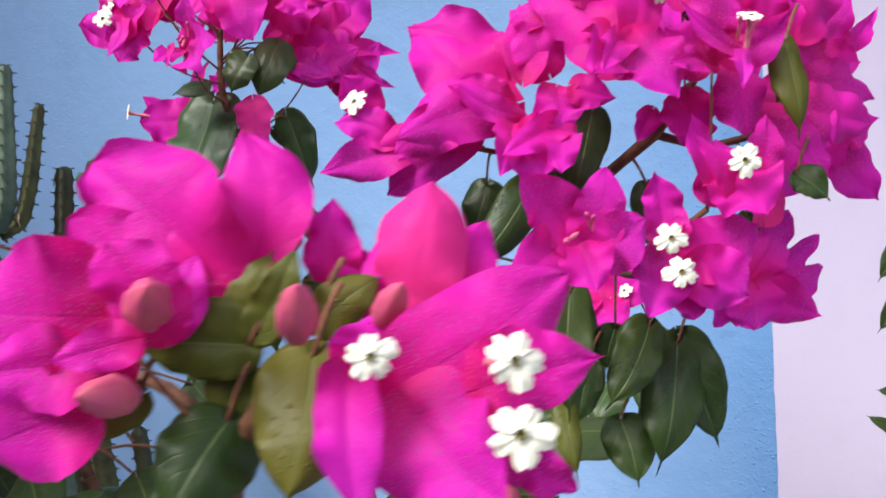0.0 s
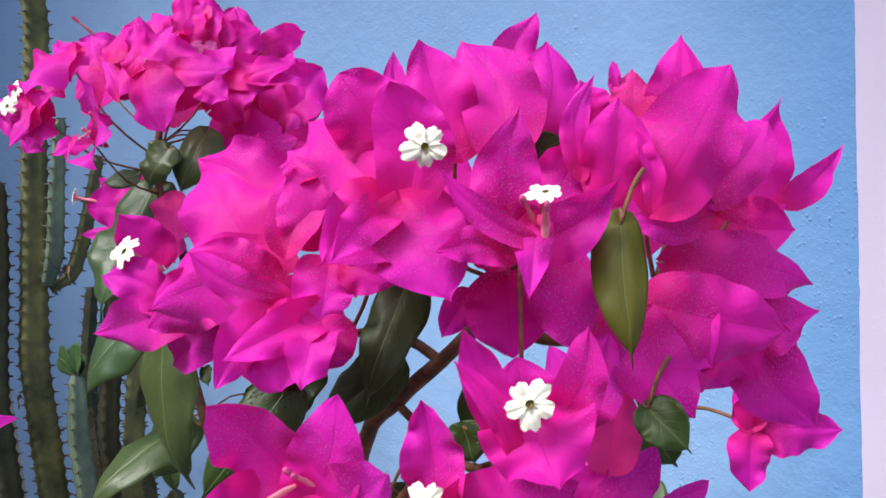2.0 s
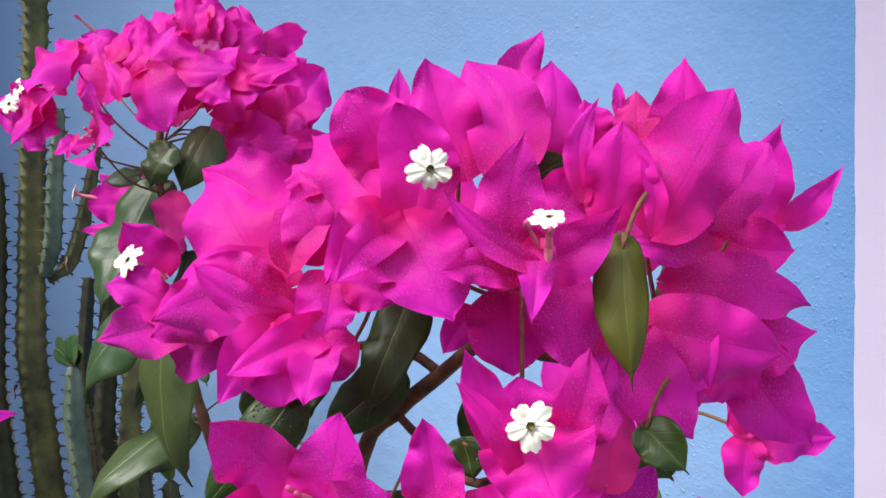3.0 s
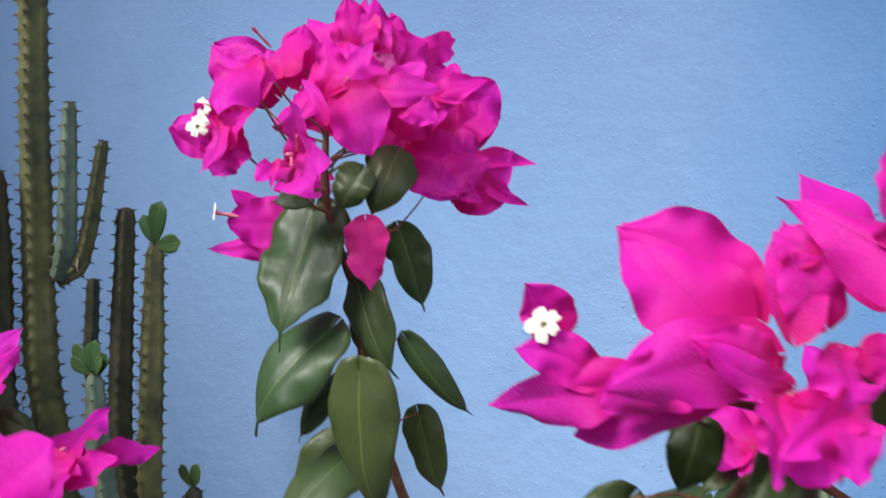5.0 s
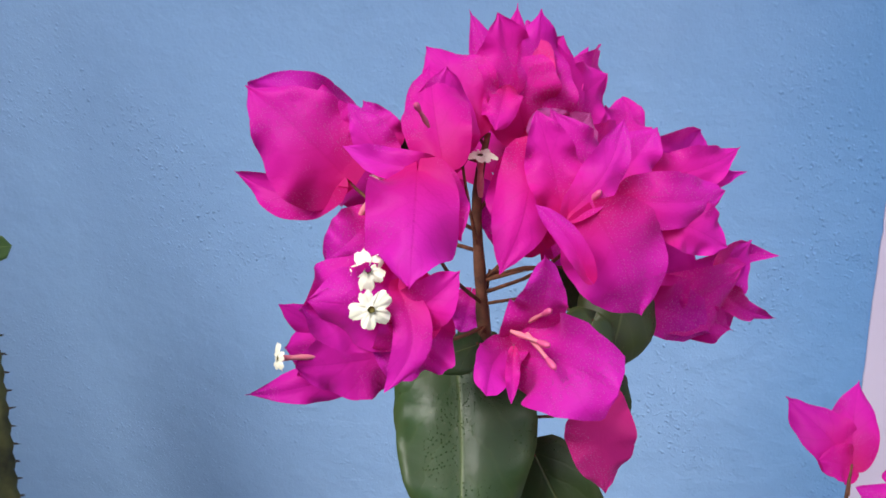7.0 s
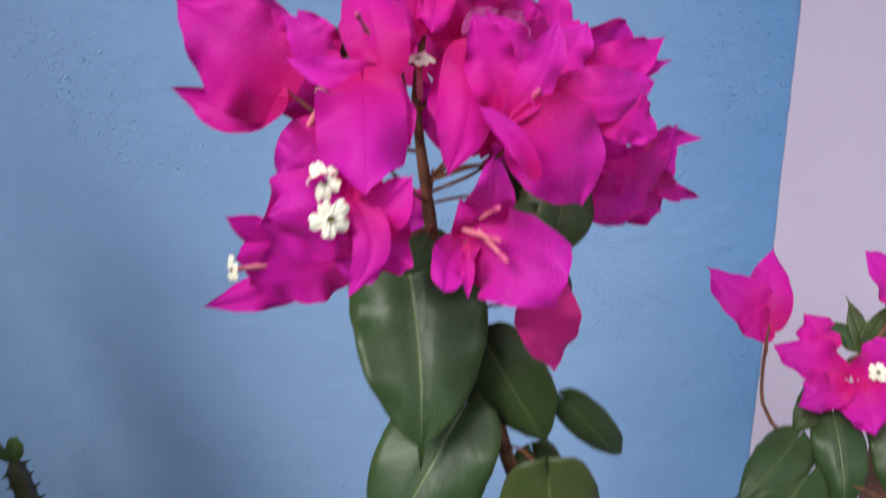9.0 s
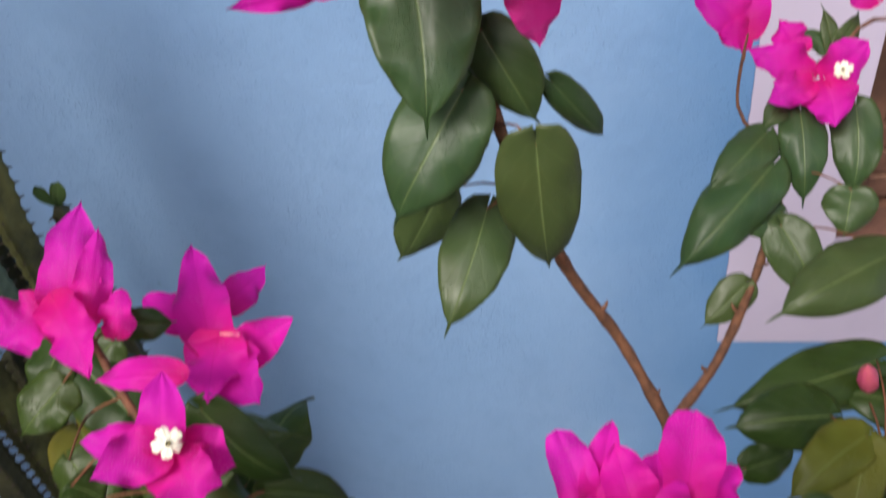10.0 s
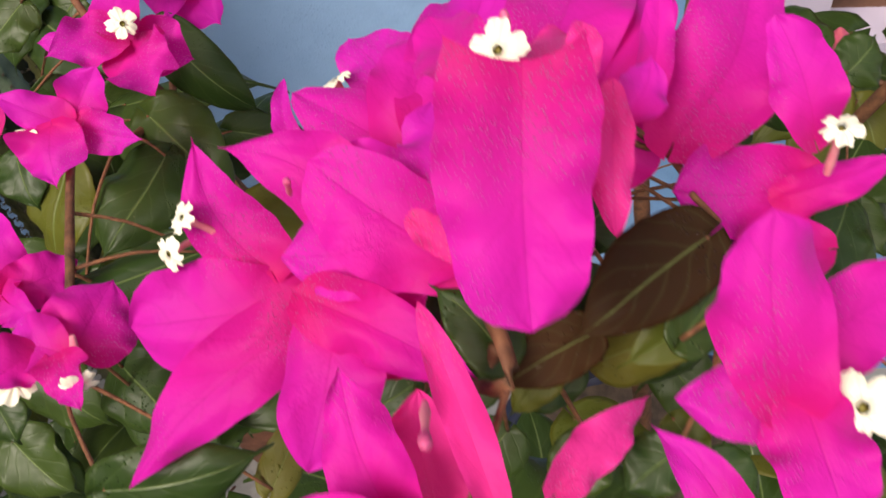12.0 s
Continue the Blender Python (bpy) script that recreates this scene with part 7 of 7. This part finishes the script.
leaf((-0.1867, 0.1606, 1.4072), (-0.2244, 0.1840, 1.4403), (-0.2504, 0.1589, 1.4285), (-0.0088, 0.0072, 0.0046), 0.06, -0.1)
leaf((-0.2050, 0.1758, 1.3858), (-0.2295, 0.1821, 1.4152), (-0.2086, 0.1635, 1.3997), (-0.0088, -0.0070, -0.0045), 0.06, -0.1)
leaf((-0.2847, 0.0935, 1.5919), (-0.2957, 0.0896, 1.5832), (-0.2831, 0.1111, 1.5826), (0.0052, -0.0013, -0.0031), 0.06, -0.1)
leaf((-0.2920, 0.1221, 1.5840), (-0.2540, 0.1115, 1.5223), (-0.2719, 0.1227, 1.5325), (0.0051, 0.0057, 0.0019), 0.06, -0.1)
leaf((-0.2883, 0.1078, 1.5879), (-0.2742, 0.0989, 1.5547), (-0.2809, 0.1208, 1.5575), (0.0063, 0.0030, 0.0000), 0.06, -0.1)
leaf((-0.3347, 0.1167, 1.5718), (-0.3488, 0.1033, 1.5329), (-0.3248, 0.1093, 1.5328), (0.0011, -0.0046, -0.0039), 0.06, -0.1)
leaf((-0.3387, 0.1317, 1.5666), (-0.3677, 0.1057, 1.5129), (-0.3458, 0.1197, 1.5182), (0.0038, -0.0044, -0.0043), 0.06, -0.1)
leaf((-0.4790, 0.2871, 1.3787), (-0.6081, 0.2671, 1.3608), (-0.5957, 0.2336, 1.3364), (-0.0175, -0.0047, -0.0024), 0.06, -0.1)
leaf((-0.4797, 0.2850, 1.3890), (-0.5705, 0.2395, 1.3739), (-0.5925, 0.2151, 1.3610), (-0.0125, 0.0076, 0.0053), 0.06, -0.1)
leaf((-0.4790, 0.2871, 1.3787), (-0.5710, 0.2584, 1.3616), (-0.5899, 0.2309, 1.3462), (-0.0143, 0.0065, 0.0047), 0.06, -0.1)
leaf((-0.4790, 0.2871, 1.3787), (-0.5385, 0.2402, 1.3693), (-0.5618, 0.2146, 1.3558), (-0.0132, 0.0082, 0.0057), 0.06, -0.1)
leaf((-0.4790, 0.2871, 1.3787), (-0.5629, 0.2972, 1.3113), (-0.5811, 0.2663, 1.2934), (-0.0167, 0.0065, 0.0048), 0.06, -0.1)
leaf((-0.4790, 0.2871, 1.3787), (-0.6416, 0.2686, 1.3046), (-0.6122, 0.2394, 1.2804), (-0.0161, -0.0103, -0.0067), 0.06, -0.1)



# the leafy lower growth between the branches
def undergrowth(count, low, high, seed):
    rng = random.Random(seed)
    for _ in range(count):
        base = Vector([rng.uniform(p, r) for p, r in zip(low, high)])
        out = Vector((rng.uniform(-1, 1), rng.uniform(-1, 0.6), rng.uniform(-0.9, 0.25))).normalized()
        size = rng.uniform(0.048, 0.075)
        side = out.cross(Vector((rng.uniform(-0.5, 0.5), rng.uniform(-0.5, 0.5), 1))).normalized() * size * rng.uniform(0.28, 0.36)
        leaf(base - out * 0.012 + Vector((0, 0, -0.01)), base, base + out * size, side, 0.08, -0.15, rng.random() < 0.15)


undergrowth(34, (-0.60, 0.13, 1.28), (-0.47, 0.36, 1.45), 11)
undergrowth(16, (-0.80, 0.10, 0.85), (-0.62, 0.24, 1.05), 15)
undergrowth(22, (-0.86, 0.22, 0.74), (-0.58, 0.40, 1.04), 14)
undergrowth(22, (-0.44, 0.00, 1.30), (-0.25, 0.17, 1.47), 12)
undergrowth(26, (-0.23, 0.14, 1.22), (-0.06, 0.40, 1.42), 13)

# ---- the columnar cacti ----
def column(points, radii, skin, label="", leaves=(), scraps=0, parent=None):
    """A four-ridged stem with scalloped ridges, a rounded top and paired thorns; an arm goes under its plant."""
    cactus = parent or thing("columnar_cactus", points[0], label, "cactus", "columnar cacti in the clay pot")
    rng = random.Random(seeded())
    pts = [Vector(p) for p in points]
    line, rad = [], []
    for (a, b), (ra, rb) in zip(zip(pts, pts[1:]), zip(radii, radii[1:])):
        steps = max(2, int((b - a).length / 0.004))
        for k in range(steps):
            line.append(a.lerp(b, k / steps))
            rad.append(ra + (rb - ra) * k / steps)
    line.append(pts[-1])
    rad.append(radii[-1])
    for _ in range(12):
        line = [line[0]] + [(line[i - 1] + line[i] * 2 + line[i + 1]) / 4 for i in range(1, len(line) - 1)] + [line[-1]]
    way = (line[-1] - line[-3]).normalized()
    for k in range(1, 5):
        line.append(pts[-1] + way * radii[-1] * 0.28 * k)
        rad.append(radii[-1] * (1 - (k / 4.3) ** 2) ** 0.5)
    sides, turn = 16, rng.uniform(0.2, 1.2)
    verts, faces, thorns = [], [], []
    for i, p in enumerate(line):
        d = (line[min(i + 1, len(line) - 1)] - line[max(i - 1, 0)]).normalized()
        x = d.cross(Vector((0.1, 1, 0))).normalized()
        y = d.cross(x)
        scallop = 0.5 + 0.5 * math.cos(6.2832 * (i - 1) / 4)
        for k in range(sides):
            a = 6.2832 * k / sides
            ridge = abs(math.cos(2 * a)) ** 3.0
            r = rad[i] * (0.60 + 0.50 * ridge * (0.72 + 0.28 * scallop)) * (1 + 0.05 * noise.noise(p * 30))
            q = p + (x * math.cos(a + turn) + y * math.sin(a + turn)) * r
            verts.append(q)
            if k % 4 == 0 and i % 4 == 1:
                thorns.append((q, (q - p).normalized(), d))
    for i in range(len(line) - 1):
        for k in range(sides):
            a, b = i * sides + k, i * sides + (k + 1) % sides
            faces.append((a, b, b + sides, a + sides))
    faces.append(tuple(range(len(verts) - sides, len(verts))))
    skins = [0] * len(faces)
    for at, out, d in thorns:
        across = out.cross(d).normalized()
        for s in (-1, 0, 1):
            tipp = at + (out + across * s * 0.6 + d * rng.uniform(-0.25, 0.35)).normalized() * rng.uniform(0.003, 0.0065)
            n = len(verts)
            for k in range(3):
                a = 2.0944 * k
                verts.append(at - out * 0.001 + (across * math.cos(a) + d * math.sin(a)) * 0.0014)
            verts.append(tipp)
            faces += [(n, n + 1, n + 3), (n + 1, n + 2, n + 3), (n + 2, n, n + 3)]
            skins += [1] * 3
    ob = child("arm" if parent else "column", mesh_from("column", verts, faces, [skin, THORN], slots=skins), cactus)
    # dry scraps caught on the thorns
    for k in range(scraps):
        at, out, d = rng.choice(thorns)
        side = d * rng.uniform(0.003, 0.006) + out.cross(d) * 0.003
        v, f, uv = blade(at, at + out * 0.006 - Vector((0, 0, rng.uniform(0.012, 0.026))), side, 0.15, 0.4, 0.4, 0.5, 0.4, 0.1, seeded(), 7, 6, 0.0003)
        child("dry_scrap", mesh_from("dry_scrap", v, f, [DRY], uv=uv), ob, "pale dry papery scrap")
    top = line[-1]
    for turn_by, lift, size in leaves:
        a = radians(turn_by)
        out = Vector((math.cos(a), math.sin(a) * 0.2 - 0.1, lift)).normalized()
        base = top - Vector((0, 0, 0.003)) + out * 0.006
        side = out.cross(Vector((rng.uniform(-0.3, 0.3), -1, 0.2))).normalized() * size * 0.27
        v, f, uv = blade(base, base + out * size, side, 0.06, 0.15, 0.7, 0.40, 0.05, 0, seeded(), 8, 6, 0.0006, 0.3)
        child("cactus_leaf", mesh_from("cactus_leaf", v, f, [CACTUS_LEAF], uv=uv), ob)
    return cactus


CACTUS_LEAF = leaf_material("fleshy green cactus leaf", (0.03, 0.075, 0.025), (0.08, 0.13, 0.04), 0.15, 0.4)
main = column([(-0.9699, 0.6410, 0.3600), (-0.9699, 0.6410, 1.3952), (-0.9744, 0.6639, 1.5327), (-0.9789, 0.6866, 1.6688), (-0.9853, 0.7112, 1.7916), (-0.9803, 0.7112, 1.9516)], [0.0220, 0.0210, 0.0190, 0.0180, 0.0170, 0.0150], CACTUS_SKIN, "tall olive green columnar cactus with two side arms", scraps=9)
column([(-0.9406, 0.6560, 1.4899), (-0.9190, 0.6583, 1.5233), (-0.9122, 0.6670, 1.5960), (-0.9129, 0.6824, 1.6693)], [0.0080, 0.0115, 0.0110, 0.0080], CACTUS_BLUE, parent=main)
column([(-0.9467, 0.6630, 1.4827), (-0.9458, 0.6896, 1.4896), (-0.9456, 0.7130, 1.5374), (-0.9411, 0.7406, 1.6235)], [0.0080, 0.0100, 0.0100, 0.0070], CACTUS_SKIN, scraps=2, parent=main)
column([(-0.9233, 0.6960, 0.3600), (-0.9233, 0.6960, 1.2999), (-0.9266, 0.7238, 1.4287), (-0.9275, 0.7492, 1.5407)], [0.0150, 0.0145, 0.0135, 0.0110], CACTUS_OLD, "dark old columnar cactus stem with thorny ridges", scraps=6)
column([(-0.8830, 0.6935, 0.3600), (-0.8830, 0.6935, 1.2375), (-0.8868, 0.7296, 1.4034), (-0.8927, 0.7539, 1.4968)], [0.0165, 0.0165, 0.0160, 0.0120], CACTUS_SKIN, "olive green thorny columnar cactus topped with small leaves", [(58, 1.7, 0.050), (3, 0.15, 0.042), (150, 2.2, 0.034)], 2)
column([(-0.9820, 0.7138, 0.3600), (-0.9820, 0.7138, 1.3706), (-0.9830, 0.7339, 1.4600)], [0.0090, 0.0090, 0.0075], CACTUS_OLD, "dark old columnar cactus stem with thorny ridges", scraps=1)
column([(-0.8580, 0.7350, 0.3600), (-0.8580, 0.7350, 0.9000), (-0.8560, 0.7330, 1.2120)], [0.0125, 0.0125, 0.0100], CACTUS_OLD, "short dark columnar cactus with two upright leaves", [(20, 2.2, 0.032), (170, 2.2, 0.027)])
column([(-0.9837, 0.5923, 0.3600), (-0.9837, 0.5923, 1.3643), (-0.9927, 0.6220, 1.5148), (-0.9988, 0.6380, 1.5995)], [0.0190, 0.0180, 0.0170, 0.0130], CACTUS_OLD, "dark old columnar cactus stem with thorny ridges", scraps=3)
column([(-0.8866, 0.6388, 0.3600), (-0.8866, 0.6388, 1.3278), (-0.8907, 0.6474, 1.3761)], [0.0130, 0.0130, 0.0100], CACTUS_BLUE, "low blue-green columnar cactus crowned with fleshy leaves", [(10, 1.0, 0.034), (75, 1.6, 0.036), (150, 1.1, 0.038), (200, 0.6, 0.03), (-40, 0.8, 0.03), (110, 2.0, 0.03)], 2)
column([(-1.0200, 0.8000, 0.3600), (-1.0200, 0.8000, 0.8760), (-1.0160, 0.8000, 1.2200)], [0.0160, 0.0160, 0.0120], CACTUS_OLD, "dark old columnar cactus stem with thorny ridges")
column([(-0.9900, 0.7000, 0.3600), (-0.9900, 0.7000, 0.7560), (-0.9860, 0.7000, 1.0200)], [0.0160, 0.0160, 0.0120], CACTUS_OLD, "dark old columnar cactus stem with thorny ridges")
column([(-0.9300, 0.7200, 0.3600), (-0.9300, 0.7200, 0.8160), (-0.9260, 0.7200, 1.1200)], [0.0160, 0.0160, 0.0120], CACTUS_OLD, "dark old columnar cactus stem with thorny ridges")
column([(-1.0600, 0.7200, 0.3600), (-1.0600, 0.7200, 0.7740), (-1.0560, 0.7200, 1.0500)], [0.0160, 0.0160, 0.0120], CACTUS_OLD, "dark old columnar cactus stem with thorny ridges")


# ---- pots ----
def pot(at, radius, height, label):
    p = thing("plant_pot", at, label, "plant pot", "clay pots by the wall")
    prof = [(0.0, 0.0), (radius * 0.68, 0.0), (radius * 0.72, 0.01), (radius * 0.93, height * 0.84), (radius * 0.94, height * 0.85), (radius * 1.02, height * 0.85), (radius * 1.04, height * 0.87), (radius * 1.05, height * 0.99), (radius * 1.03, height), (radius * 0.95, height), (radius * 0.93, height * 0.98), (radius * 0.90, height * 0.9)]
    v, f, _ = lathe(prof, 40, [0] * 11)
    child("pot_body", mesh_from("pot_body", [Vector(at) + Vector(q) for q in v], f, [CLAY]), p)
    rng = random.Random(3)
    n, verts, faces = 40, [], []
    for i in range(9):
        for k in range(n):
            a, r = 6.2832 * k / n, radius * 0.915 * i / 8
            verts.append(Vector(at) + Vector((r * math.cos(a), r * math.sin(a), height * 0.93 + 0.006 * noise.noise((r * 40 * math.cos(a), r * 40 * math.sin(a), 1)))))
    for i in range(8):
        for k in range(n):
            q, w = i * n + k, i * n + (k + 1) % n
            faces.append((q, w, w + n, q + n))
    child("soil", mesh_from("soil", verts, faces, [SOIL]), p)
    return p


base = Vector((-0.9099, 0.7900, 0.0000))
pot((base.x, base.y, 0.0), 0.14, 0.32, "tall weathered terracotta pot holding the cacti by the wall")


def planter(at, radius, height):
    p = thing("planter", at, "tall dark navy plastic planter holding the bougainvillea", "planter")
    prof = [(0.0, 0.0), (radius * 0.7, 0.0), (radius * 0.74, 0.02), (radius * 0.96, height * 0.95), (radius * 0.98, height * 0.955), (radius * 0.90, height * 0.955), (radius * 0.88, height * 0.90)]
    v, f, _ = lathe(prof, 48, [0] * 6)
    child("planter_body", mesh_from("planter_body", [Vector(at) + Vector(q) for q in v], f, [NAVY]), p)
    prof = [(radius * 0.90, height * 0.956), (radius * 1.03, height * 0.956), (radius * 1.05, height * 0.965), (radius * 1.05, height * 0.99), (radius * 1.03, height), (radius * 0.93, height), (radius * 0.90, height * 0.99), (radius * 0.90, height * 0.956)]
    v, f, _ = lathe(prof, 48, [0] * 7)
    child("planter_rim", mesh_from("planter_rim", [Vector(at) + Vector(q) for q in v], f, [NAVY]), p)
    n, verts, faces = 40, [], []
    for i in range(9):
        for k in range(n):
            a, r = 6.2832 * k / n, radius * 0.895 * i / 8
            verts.append(Vector(at) + Vector((r * math.cos(a), r * math.sin(a), height * 0.94 + 0.006 * noise.noise((r * 40 * math.cos(a), r * 40 * math.sin(a), 1)))))
    for i in range(8):
        for k in range(n):
            q, w = i * n + k, i * n + (k + 1) % n
            faces.append((q, w, w + n, q + n))
    child("soil", mesh_from("soil", verts, faces, [SOIL]), p)


base = Vector((-0.2466, 0.3522, 0.8300))
planter((base.x, base.y, 0.0), 0.15, 0.88)
